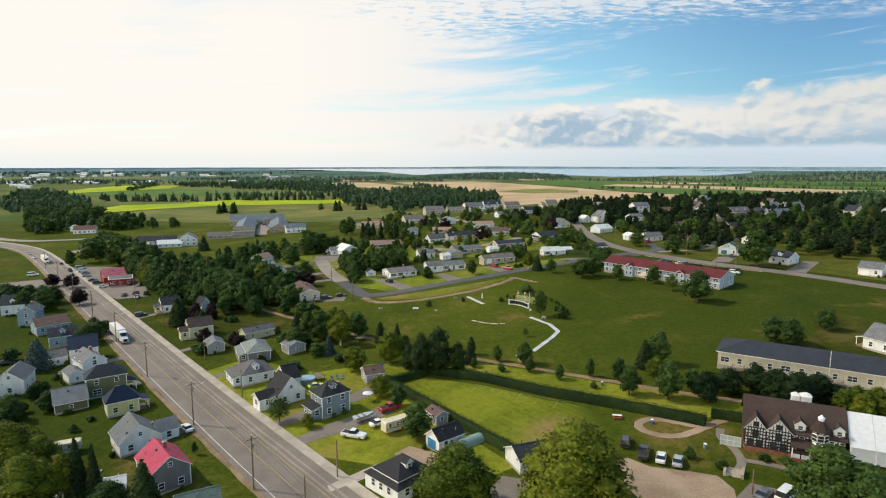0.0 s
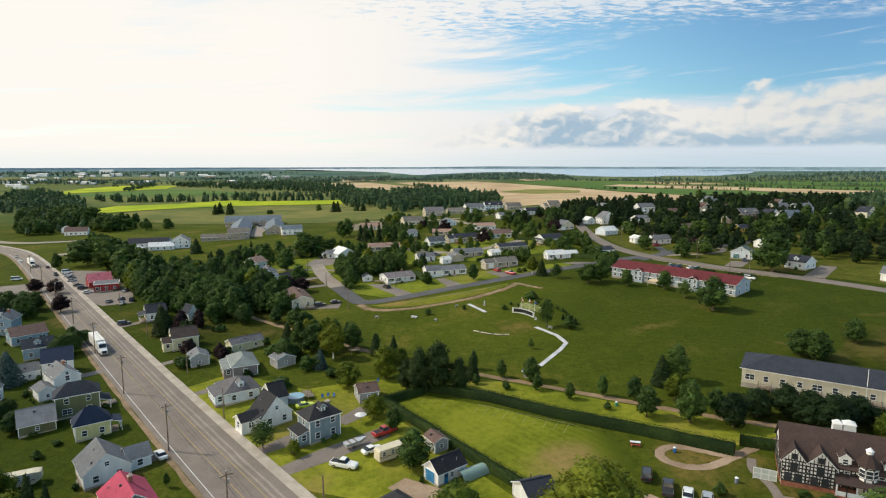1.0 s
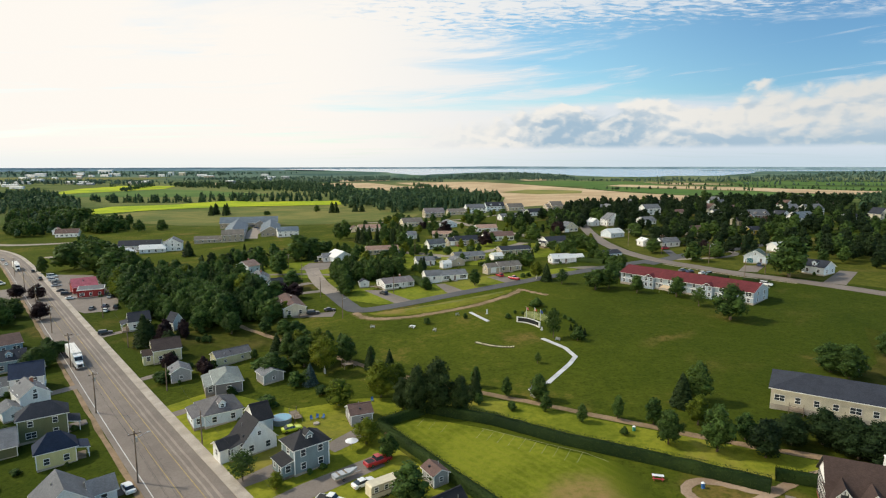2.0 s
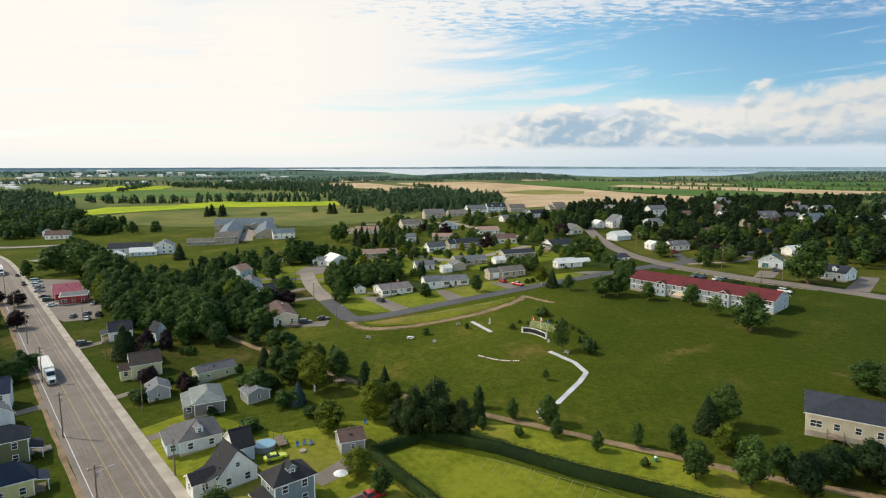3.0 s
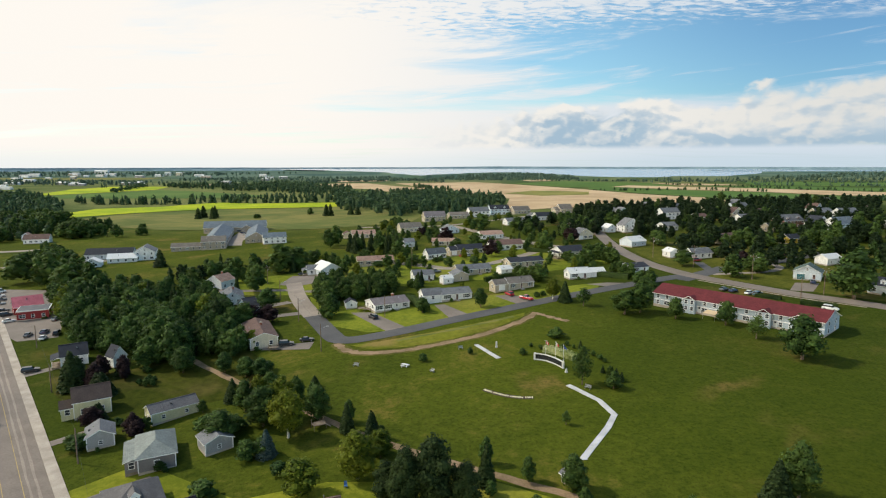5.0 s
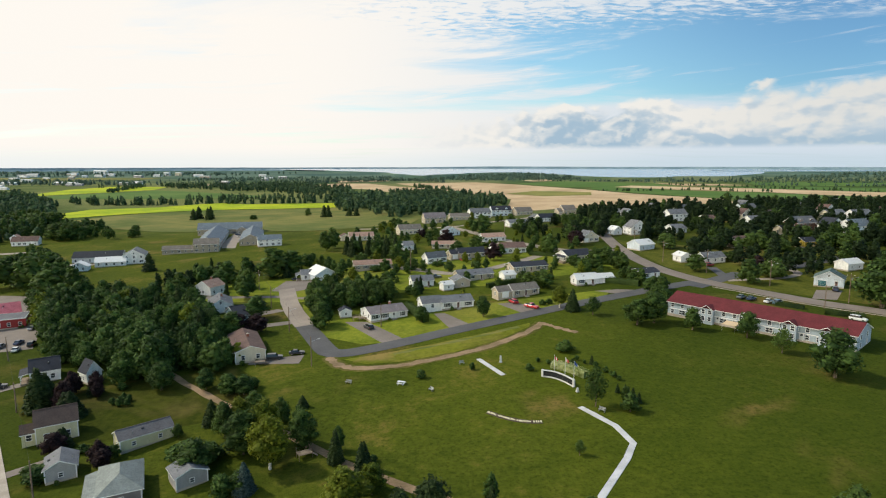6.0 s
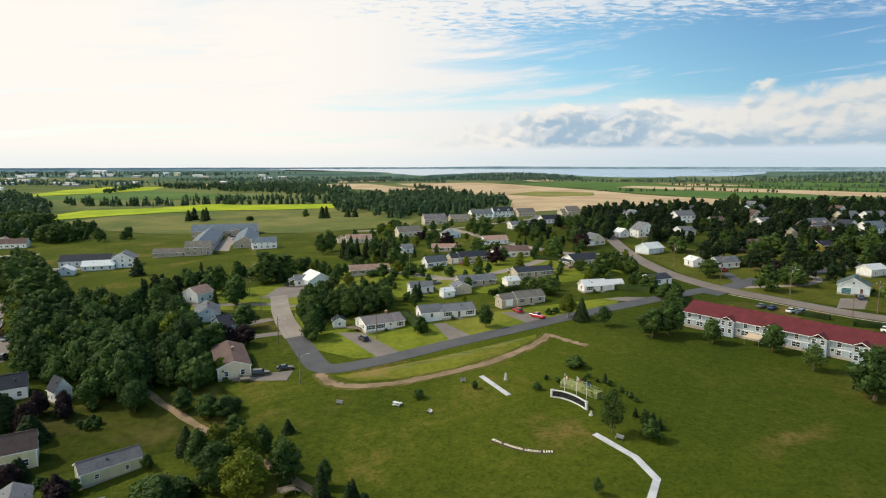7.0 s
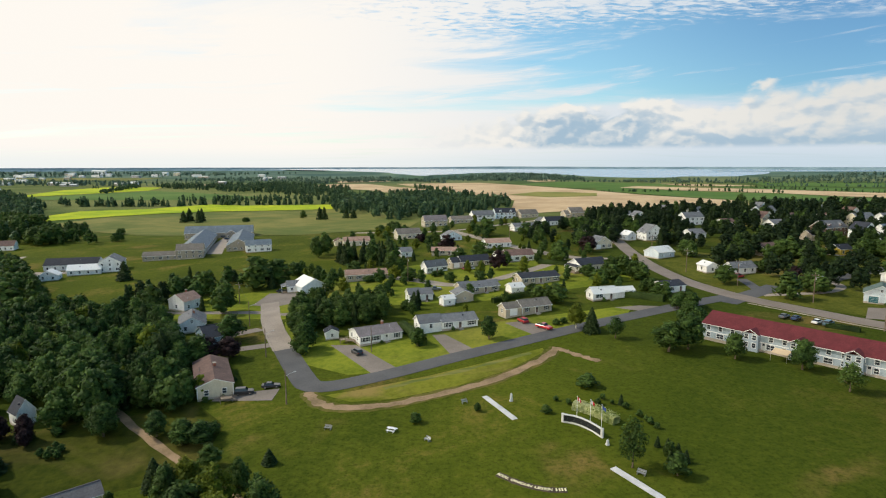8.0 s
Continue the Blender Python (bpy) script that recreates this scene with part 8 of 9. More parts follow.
def car_meshes(style, col):
    L, w, hood, deck, s0, s1, r0, r1, H = STYLES[style]
    f, r = L / 2, -L / 2
    body = loft([body_ring(r, w * 0.86, 0.42, deck - 0.12), body_ring(r + 0.12, w * 0.96, 0.32, deck), body_ring(s1, w, 0.28, deck), body_ring(s0, w, 0.28, hood + 0.04), body_ring(f - 0.5, w * 0.97, 0.30, hood - 0.07), body_ring(f - 0.1, w * 0.9, 0.34, hood - 0.16), body_ring(f, w * 0.8, 0.42, hood - 0.28)])
    zs = max(hood, deck) - 0.03
    glass = loft([cab_ring(s1, w * 0.9, w * 0.9, zs, zs + 0.02), cab_ring(r1, w * 0.9, w * 0.72, zs, H - 0.05), cab_ring(r0, w * 0.9, w * 0.72, zs, H - 0.05), cab_ring(s0, w * 0.9, w * 0.9, zs, zs + 0.02)])
    roof = Geo()
    roof.box(r1 - 0.05, r0 + 0.05, -w * 0.74, w * 0.74, H - 0.06, H, 0, 0.04)
    m = {"body": body.mesh("body", [PAINTS[col]]), "window": glass.mesh("window", [TINT]), "roof": roof.mesh("roof", [PAINTS[col]])}
    if style == "pickup":
        bed = Geo()
        bed.box(r + 0.25, s1 - 0.15, -w * 0.78, w * 0.78, deck - 0.02, deck + 0.012)
        m["cargo_bed"] = bed.mesh("cargo_bed", [RUBBER])
    return m


tyre = Geo()
tyre.rod((0, -0.11, 0), (0, 0.11, 0), 0.34, n=14)
rim = Geo()
rim.rod((0, -0.125, 0), (0, 0.125, 0), 0.2, n=10)
TYRE, RIM = tyre.mesh("tyre", [RUBBER]), rim.mesh("rim", [CHROME])
hl, tl = Geo(), Geo()
hl.box(-0.06, 0.03, -0.16, 0.16, -0.08, 0.08)
tl.box(-0.03, 0.05, -0.14, 0.14, -0.1, 0.1)
HEADL, TAILL = hl.mesh("headlight", [LAMP]), tl.mesh("tail_light", [TAIL])
NAME = {"saloon": "car", "suv": "car", "van": "van", "pickup": "pickup_truck"}


def wheel(parent, x, y, s=1.0):
    wq = part("wheel", TYRE, None, parent)
    wq.matrix_basis = pose(x, y, 0.34 * s) @ Matrix.Diagonal((s, s, s, 1))
    part("rim", RIM, None, wq)


def car(style, col, x, y, yaw, where):
    key = (style, col)
    if key not in CAR_MESH:
        CAR_MESH[key] = car_meshes(style, col)
    L, w, hood, deck = STYLES[style][:4]
    ob = base(NAME[style], stand(x, y, yaw, 0.06), "%s %s %s" % (col, {"saloon": "saloon car", "suv": "sport utility car", "van": "van", "pickup": "pickup truck"}[style], where), NAME[style].replace("_", " "), "parked vehicles")
    for nm, me in CAR_MESH[key].items():
        part(nm, me, None, ob)
    for sx in (0.3, -0.3):
        for sy in (-1, 1):
            wheel(ob, sx * L, sy * (w - 0.1))
    for sy in (-1, 1):
        part("headlight", HEADL, None, ob).location = (L / 2 - 0.06, sy * w * 0.62, hood - 0.33)
        part("tail_light", TAILL, None, ob).location = (-L / 2 + 0.03, sy * w * 0.72, deck - 0.28)
    return ob


for args in (("suv", "black", 36.8, 112.4, 70), ("pickup", "black", 38.9, 107.8, 68), ("saloon", "white", 41.5, 105.7, 66), ("saloon", "silver", 44.1, 104.2, 64)):
    car(*args, "parked on gravel beside the inn lawn")
car("saloon", "gray", 54.0, 92.6, 40, "parked in the asphalt yard")
car("van", "white", 57.4, 91.9, 40, "parked in the asphalt yard")
car("pickup", "white", -19.3, 121.0, -18, "parked on a grey drive")
car("saloon", "white", -14.4, 126.3, 40, "parked on the lawn by a camper")
car("pickup", "red", -12.6, 133.8, 38, "parked by a hedge with a trailer")
car("saloon", "white", -58.8, 128.4, 132, "parked on a lawn by the road")
car("suv", "black", -49.2, 243.6, 12, "parked beside a brown-roofed house")
car("saloon", "black", -43.5, 246.9, 12, "parked beside a brown-roofed house")
car("suv", "black", -25.0, 269.0, 125, "parked on a paved drive")
car("suv", "red", 25.9, 291.8, 115, "parked before a garage")
car("pickup", "red", 31.6, 284.0, -48, "parked on a paved drive")
car("saloon", "black", -70.2, 353.2, 15, "parked before a garage")
car("pickup", "gray", -4.0, 343.0, 10, "parked beside the street")
car("saloon", "red", 9.6, 383.0, 110, "parked before a house")
car("saloon", "silver", 13.0, 384.4, 110, "parked before a house")
car("suv", "red", 119.5, 340.5, 20, "parked on a drive under trees")
for args in (("saloon", "gray", 106.4, 284.0, 37), ("saloon", "blue", 108.6, 281.5, 37), ("saloon", "white", 112.4, 277.2, 37), ("suv", "teal", 114.4, 275.0, 37), ("suv", "white", 127.0, 253.6, -50)):
    car(*args, "parked behind the red-roofed apartments")
car("suv", "blue", 143.2, 289.6, 60, "parked on a dark drive")
car("saloon", "blue", 157.8, 340.2, 20, "parked along a side street")
car("saloon", "black", 165.4, 345.9, 20, "parked along a side street")
car("suv", "black", 101.0, 166.6, -15, "parked behind the cream apartments")
for args in (("van", "white", -209.5, 336.5, 40), ("suv", "white", -203.0, 327.5, 40), ("saloon", "gray", -197.0, 320.5, 40), ("saloon", "silver", -192.0, 313.0, 40), ("saloon", "black", -181.5, 301.0, 38), ("suv", "black", -175.0, 294.0, 38), ("saloon", "white", -167.0, 284.6, 36),
             ("saloon", "silver", -149.7, 285.6, 100), ("saloon", "gray", -146.2, 265.4, 105), ("saloon", "blue", -142.5, 268.6, 100), ("saloon", "white", -138.2, 261.2, 110), ("suv", "black", -136.6, 266.4, 110)):
    car(*args, "parked beside the red shop")
for args in (("saloon", "silver", -279.5, 395.0, -48), ("saloon", "white", -265.0, 378.5, -48), ("saloon", "black", -231.5, 353.5, 131), ("pickup", "black", -211.5, 330.0, 131)):
    car(*args, "on the main road")
car("suv", "black", -120.4, 229.6, 28, "parked on a drive off the main road")
car("van", "white", -225.3, 319.5, 30, "parked across the main road")
for args in (("saloon", "white", -160, 536, 20), ("saloon", "silver", -153, 522, 20), ("suv", "gray", -172, 560, 20), ("saloon", "blue", -166, 548, 20)):
    car(*args, "parked between apartment wings")
car("saloon", "lime", -33.4, 149.4, 30, "parked by a pool deck")


def semi(x, y, yaw, label):
    """A tractor and its long box trailer; it faces +x."""
    ob = base("lorry", stand(x, y, yaw, 0.06), label, "lorry")
    white = PAINTS["white"]
    t = Geo()
    t.box(-9.5, 3.2, -1.3, 1.3, 1.15, 4.05, 0, 0.03)
    part("trailer", t, [plain("trailer_white", (0.70, 0.68, 0.64), 0.5) if "trailer_white" not in bpy.data.materials else bpy.data.materials["trailer_white"]], ob)
    c = loft([[(3.7, -1.2, 0.6), (3.7, 1.2, 0.6), (3.7, 1.15, 3.7), (3.7, -1.15, 3.7)], [(5.4, -1.2, 0.6), (5.4, 1.2, 0.6), (5.4, 1.12, 3.5), (5.4, -1.12, 3.5)], [(6.2, -1.15, 0.6), (6.2, 1.15, 0.6), (6.2, 1.05, 2.2), (6.2, -1.05, 2.2)], [(8.1, -1.0, 0.6), (8.1, 1.0, 0.6), (8.1, 0.85, 1.75), (8.1, -0.85, 1.75)]])
    cab = part("cab", c, [white], ob)
    g = Geo()
    g.hull([(5.5, -1.0, 3.2), (5.5, 1.0, 3.2), (6.22, 1.0, 2.3), (6.22, -1.0, 2.3)], [(5.56, -1.0, 3.3), (5.56, 1.0, 3.3), (6.3, 1.0, 2.36), (6.3, -1.0, 2.36)])
    part("windscreen", g, [TINT], cab)
    g = Geo()
    g.box(8.08, 8.2, -0.6, 0.6, 0.8, 1.6)
    part("grille", g, [RUBBER], cab)
    g = Geo()
    g.box(7.9, 8.3, -1.15, 1.15, 0.4, 0.75)
    part("bumper", g, [CHROME], cab)
    for sy in (-1, 1):
        g = Geo()
        g.box(8.0, 8.16, sy * 0.72 - 0.16, sy * 0.72 + 0.16, 1.0, 1.25)
        part("headlight", g, [LAMP], cab)
        for wx in (-8.6, -7.3, 3.0, 4.3, 7.2):
            wheel(ob, wx, sy * 1.1, 1.45)
    g = Geo()
    g.box(-9.4, 7.4, -0.45, 0.45, 0.7, 1.12)
    part("chassis", g, [RUBBER], ob)


semi(-112.8 - 0.6, 201.6 - 0.6, -49.5, "white articulated lorry driving on the main road")
semi(-246.0, 361.0, -49.5, "white articulated lorry driving on the main road")


def camper(x, y, yaw):
    ob = base("camper_trailer", stand(x, y, yaw), "old cream camper trailer standing on the lawn", "camper")
    g = loft([[(-3.4, -1.1, 0.6), (-3.4, 1.1, 0.6), (-3.4, 1.1, 2.5), (-3.4, -1.1, 2.5)], [(-3.2, -1.15, 0.5), (-3.2, 1.15, 0.5), (-3.2, 1.15, 2.8), (-3.2, -1.15, 2.8)], [(2.0, -1.15, 0.5), (2.0, 1.15, 0.5), (2.0, 1.15, 2.8), (2.0, -1.15, 2.8)], [(3.4, -1.1, 1.4), (3.4, 1.1, 1.4), (3.3, 1.1, 2.7), (3.3, -1.1, 2.7)]])
    part("body", g, [siding("camper_shell", (0.62, 0.56, 0.42), 0.3)], ob)
    s = Geo()
    s.box(-3.25, 2.2, -1.17, -1.152, 1.3, 1.5)
    part("stripe", s, [WOOD], ob)
    for x0 in (-2.4, -0.4, 1.2):
        window(ob, pose(x0, -1.16, 1.6), (0.7, 0.8))
    for sy in (-1, 1):
        wheel(ob, -0.8, sy * 0.95)
        wheel(ob, 0.1, sy * 0.95)


def boat(x, y, yaw):
    ob = base("boat_trailer", stand(x, y, yaw), "small silver-grey boat on a road trailer", "boat")
    g = loft([[(-2.4, -0.9, 1.3), (-2.4, -0.6, 0.6), (-2.4, 0.6, 0.6), (-2.4, 0.9, 1.3)], [(0.6, -0.9, 1.35), (0.6, -0.5, 0.6), (0.6, 0.5, 0.6), (0.6, 0.9, 1.35)], [(2.6, -0.1, 1.5), (2.6, -0.05, 1.0), (2.6, 0.05, 1.0), (2.6, 0.1, 1.5)]])
    part("hull", g, [PAINTS["silver"]], ob)
    s = Geo()
    for k in (-1.6, -0.2):
        s.box(k, k + 0.35, -0.8, 0.8, 1.36, 1.42)
    part("thwart", s, [WOOD], ob)
    s = Geo()
    s.box(-2.2, 3.4, -0.06, 0.06, 0.45, 0.55)
    s.box(-0.9, -0.7, -0.9, 0.9, 0.4, 0.5)
    part("trailer_frame", s, [STEEL], ob)
    for sy in (-1, 1):
        wheel(ob, -0.8, sy * 0.95, 0.85)


camper(-10.2, 123.6, 36)
boat(-18.3, 129.2, 38)
camper(-81.5, 119.6, 28)
car("saloon", "black", -137.0, 178.5, 20, "parked on grass behind roadside houses")
car("saloon", "gray", -70.5, 106.0, 60, "parked among clutter behind a house")


def lumber_pile(x, y, yaw, seed, label):
    """Loose boards stacked crosswise."""
    rnd = random.Random(seed)
    ob = base("lumber_pile", stand(x, y, yaw), label, "lumber")
    for k in range(14):
        g = Geo()
        L = rnd.uniform(1.6, 3.4)
        g.box(-L / 2, L / 2, -0.12, 0.12, 0, 0.06)
        b = part("board", g, [WOOD if k % 3 else TRIM], ob)
        b.matrix_basis = pose(rnd.uniform(-0.6, 0.6), rnd.uniform(-0.9, 0.9), 0.02 + 0.07 * (k // 3), 0, 0, rnd.uniform(-14, 14) + 90 * (k // 3 % 2))


for i, (px, py, yw) in enumerate(((-76.5, 112.5, 20), (-70.0, 110.5, 60), (-66.5, 107.0, 10), (-72.5, 104.0, 35), (-148.0, 187.0, 15), (-140.5, 183.0, 50))):
    lumber_pile(px, py, yw, i, "untidy pile of weathered boards behind a house")

# ---------------------------------------------------------------- poles and lines


def pole(x, y, h, arm=True, lamp=0.0, turn=41.0, label="weathered wooden utility pole beside the road"):
    ob = base("utility_pole", stand(x, y, turn), label, "utility pole", "utility poles")
    g = Geo()
    g.rod((0, 0, -0.3), (0, 0, h), 0.17, 0.11, 10)
    part("post", g, [POLE], ob)
    if arm:
        g = Geo()
        g.box(-1.1, 1.1, -0.06, 0.06, h - 0.75, h - 0.6)
        part("crossarm", g, [POLE], ob)
        for dx in (-1.0, 0.0, 1.0):
            g = Geo()
            zz0 = h - 0.6 if dx else h
            g.rod((dx, 0, zz0), (dx, 0, zz0 + 0.22), 0.05)
            part("insulator", g, [TRIM], ob)
        g = Geo()
        g.rod((0.28, 0, h - 2.3), (0.28, 0, h - 1.4), 0.2, n=10)
        part("transformer", g, [STEEL], ob)
    if lamp:
        g = Geo()
        g.rod((0, 0, h - 1.6), (lamp, 0, h - 1.0), 0.035)
        part("lamp_arm", g, [STEEL], ob)
        g = Geo()
        g.box(min(lamp, lamp * 1.3), max(lamp, lamp * 1.3), -0.13, 0.13, h - 1.05, h - 0.93)
        part("lamp_head", g, [STEEL], ob)


def wire(a, b, sag, label="thin dark overhead wire between poles"):
    """A thin three-sided tube hanging in a slack curve."""
    n, r = 12, 0.018
    d = (Vector(b) - Vector(a)).normalized()
    side = d.cross(Vector((0, 0, 1))).normalized()
    up = side.cross(d)
    ring = [side * r * math.cos(math.tau * k / 3) + up * r * math.sin(math.tau * k / 3) for k in range(3)]
    V, F = [], []
    for i in range(n + 1):
        p = Vector(a).lerp(Vector(b), i / n) - Vector((0, 0, 4 * sag * (i / n) * (1 - i / n)))
        V += [tuple(p + q) for q in ring]
        if i:
            F += [(3 * i - 3 + k, 3 * i - 3 + (k + 1) % 3, 3 * i + (k + 1) % 3, 3 * i + k) for k in range(3)]
    me = bpy.data.meshes.new("overhead_wire")
    me.from_pydata(V, [], F)
    me.materials.append(RUBBER)
    tagged(new("overhead_wire", me), label, "wire", "overhead wires")


POLES = [(-12.0, 73.5), (-35.2, 102.5), (-58.3, 131.0), (-85.3, 163.6), (-112.8, 197.6), (-142.0, 233.4), (-171.5, 268.5), (-201.0, 303.5), (-232.0, 340.0)]
for i, (x, y) in enumerate(POLES):
    pole(x, y, 10.6, True, 2.2 if i % 2 == 0 else 0.0)
for (ax, ay), (bx, by) in zip(POLES, POLES[1:]):
    for dx, dz in ((-1.0, 10.2), (0.0, 10.8), (1.0, 10.2), (0.1, 8.0)):
        o = (dx * 0.752, dx * 0.659)
        wire((ax + o[0], ay + o[1], land(ax, ay) + dz), (bx + o[0], by + o[1], land(bx, by) + dz), 0.5)
SIDE = [(-20.1, 105.3), (-51.7, 145.2), (-73.5, 175.9), (-104.0, 214.0), (-134.0, 252.0)]
for x, y in SIDE:
    pole(x, y, 7.6, False, 0.0, label="slim wooden service pole on a lawn")
for (ax, ay), (bx, by) in zip(SIDE, SIDE[1:]):
    wire((ax, ay, land(ax, ay) + 7.4), (bx, by, land(bx, by) + 7.4), 0.6)
pole(-23.8, 94.9, 6.5, False, 0, label="short wooden post beside the road")
STREET_POLES = [(-36.8, 236.5), (-51.8, 270.0), (-67.5, 303.0), (-82.5, 336.0)]
for i, (x, y) in enumerate(STREET_POLES):
    pole(x, y, 8.6, i == 3, 2.0 if i < 3 else 0.0, 30, "grey street pole with a lamp arm")
for (ax, ay), (bx, by) in zip(STREET_POLES, STREET_POLES[1:]):
    wire((ax, ay, land(ax, ay) + 8.4), (bx, by, land(bx, by) + 8.4), 0.4)
ROADB = [(137.0, 273.0), (125.0, 300.0), (112.5, 327.0), (104.0, 355.0), (104.5, 400.0)]
for x, y in ROADB:
    pole(x, y, 10.0, True, 1.8, -20)
for (ax, ay), (bx, by) in zip(ROADB, ROADB[1:]):
    for dz in (9.6, 8.8, 7.4):
        wire((ax, ay, land(ax, ay) + dz), (bx, by, land(bx, by) + dz), 0.5)
FARP = [(104.5, 400.0), (77.8, 430.6), (40.0, 470.0)]
for x, y in FARP[1:]:
    pole(x, y, 10.0, True, 0, 20)
for (ax, ay), (bx, by) in zip(FARP, FARP[1:]):
    for dz in (9.6, 8.6):
        wire((ax, ay, land(ax, ay) + dz), (bx, by, land(bx, by) + dz), 0.7)
for x, y, h in ((-16.1, 359.5, 12.0), (-20.9, 270.2, 8.0), (125.8, 268.0, 8.0), (52.5, 93.5, 4.5), (15.3, 108.6, 4.0)):
    pole(x, y, h, h > 11, 0, 20, "slim grey pole standing on grass")
# ---------------------------------------------------------------- memorial ground
GRANITE = plain("black_granite", (0.025, 0.027, 0.032), 0.25)
FRAME_W = plain("pale_stone", (0.55, 0.55, 0.54), 0.6)


def memorial_wall():
    """A bowed wall of black panels in a pale stone frame."""
    pts = rounded([(25.4, 221.2), (28.0, 220.0), (30.2, 217.2), (31.7, 213.9)], 1)
    ob = base("memorial_wall", stand(28.6, 218.0), "curved memorial wall of black panels in pale stone", "memorial wall")
    cx, cy, cz = 28.6, 218.0, land(28.6, 218.0)
    cap, foot = Geo(), Geo()
    for (ax, ay), (bx, by) in zip(pts, pts[1:]):
        d = math.hypot(bx - ax, by - ay)
        m = pose((ax + bx) / 2 - cx, (ay + by) / 2 - cy, land((ax + bx) / 2, (ay + by) / 2) - cz, 0, 0, math.degrees(math.atan2(by - ay, bx - ax)))
        g = Geo()
        g.box(-d / 2 + 0.03, d / 2 - 0.03, -0.14, 0.14, 0.3, 1.62)
        part("panel", g, [GRANITE], ob).matrix_basis = m
        for nm, z0, z1, t in (("coping", 1.62, 1.8, 0.22), ("plinth", -0.4, 0.3, 0.24)):
            g = Geo()
            g.box(-d / 2 - 0.02, d / 2 + 0.02, -t, t, z0, z1)
            part(nm, g, [FRAME_W], ob).matrix_basis = m
    for x, y in (pts[0], pts[-1]):
        g = Geo()
        g.box(-0.25, 0.25, -0.25, 0.25, -0.4, 1.9)
        part("pier", g, [FRAME_W], ob).matrix_basis = pose(x - cx, y - cy, land(x, y) - cz, 0, 0, -45)


def flag(x, y, cols, label):
    ob = base("flagpole", stand(x, y, -30), label, "flagpole", "memorial flagpoles")
    g = Geo()
    g.rod((0, 0, -0.2), (0, 0, 4.8), 0.06, 0.035, 8)
    g.rod((0, 0, 4.8), (0, 0, 4.9), 0.08, n=8)
    part("pole", g, [TRIM], ob)
    for k, c in enumerate(cols):
        g = Geo()
        for s in range(4):
            x0, x1 = 0.05 + (k * 4 + s) * 0.2 / len(cols), 0.05 + (k * 4 + s + 1) * 0.2 / len(cols)
            a, b = 0.12 * math.sin(x0 * 6), 0.12 * math.sin(x1 * 6)
            g.hull([(x0, a, 3.9 - x0 * 0.5), (x1, b, 3.9 - x1 * 0.5), (x1, b + 0.02, 3.9 - x1 * 0.5), (x0, a + 0.02, 3.9 - x0 * 0.5)], [(x0, a, 4.7 - x0 * 0.6), (x1, b, 4.7 - x1 * 0.6), (x1, b + 0.02, 4.7 - x1 * 0.6), (x0, a + 0.02, 4.7 - x0 * 0.6)])
        part("flag_cloth", g, [c], ob)


RED_C, WHITE_C, BLUE_C = plain("red_cloth", (0.45, 0.02, 0.03), 0.8), plain("white_cloth", (0.7, 0.7, 0.7), 0.8), plain("blue_cloth", (0.03, 0.07, 0.25), 0.8)
memorial_wall()
flag(28.6, 222.6, (RED_C, WHITE_C, RED_C), "white flagpole with a drooping red and white flag")
flag(31.0, 220.8, (WHITE_C, RED_C), "white flagpole with a pale drooping flag")
flag(32.6, 218.0, (BLUE_C,), "white flagpole with a blue drooping flag")

LETTER = plain("painted_stone_letters", (0.72, 0.66, 0.42), 0.8)
SOIL = mottled("dark_soil", (0.045, 0.032, 0.022), (0.09, 0.065, 0.045), 0.8, 0.95, 4.0, 0.6)
ARC = rounded([(10.2, 202.6), (12.0, 200.9), (13.8, 199.4), (15.6, 198.2), (17.4, 197.4), (19.2, 196.9), (21.4, 196.8)], 2)


def ground_words():
    """Pale letters laid in a bent bed on the grass; the last word cannot be read and stays as bars."""
    ribbon("flower_bed", ARC, 1.5, 0.04, SOIL, "curved dark soil bed under pale letters", "flower bed", kind="structure", ragged=0.15)
    line = resample(ARC, 0.05)
    run = [0.0]
    for (ax, ay), (bx, by) in zip(line, line[1:]):
        run.append(run[-1] + math.hypot(bx - ax, by - ay))
    text = "ROYAL CANADIAN LEGION ||||"
    x0, y0 = line[0]
    ob = base("lettering", stand(x0, y0), "pale stone letters laid in a soil bed", "lettering")
    cz = land(x0, y0)
    for i, ch in enumerate(text):
        if ch == " ":
            continue
        s = run[-1] * (i + 0.5) / len(text)
        k = min(range(len(run)), key=lambda j: abs(run[j] - s))
        k = min(max(k, 2), len(line) - 3)
        x, y = line[k]
        yaw = math.degrees(math.atan2(line[k + 2][1] - line[k - 2][1], line[k + 2][0] - line[k - 2][0]))
        if ch == "|":
            g = Geo()
            g.box(-0.13, 0.13, -0.4, 0.4, 0.0, 0.06)
            me = g.mesh("letter", [LETTER])
        else:
            cu = bpy.data.curves.new("letter", "FONT")
            cu.body, cu.size, cu.extrude, cu.align_x, cu.align_y, cu.offset = ch, 0.95, 0.03, "CENTER", "CENTER", 0.02
            tmp = bpy.data.objects.new("letter", cu)
            me = bpy.data.meshes.new_from_object(tmp)
            bpy.data.objects.remove(tmp)
            me.materials.clear()
            me.materials.append(LETTER)
        part("letter", me, None, ob).matrix_basis = pose(x - x0, y - y0, land(x, y) - cz + 0.08, 0, 0, yaw)


ground_words()


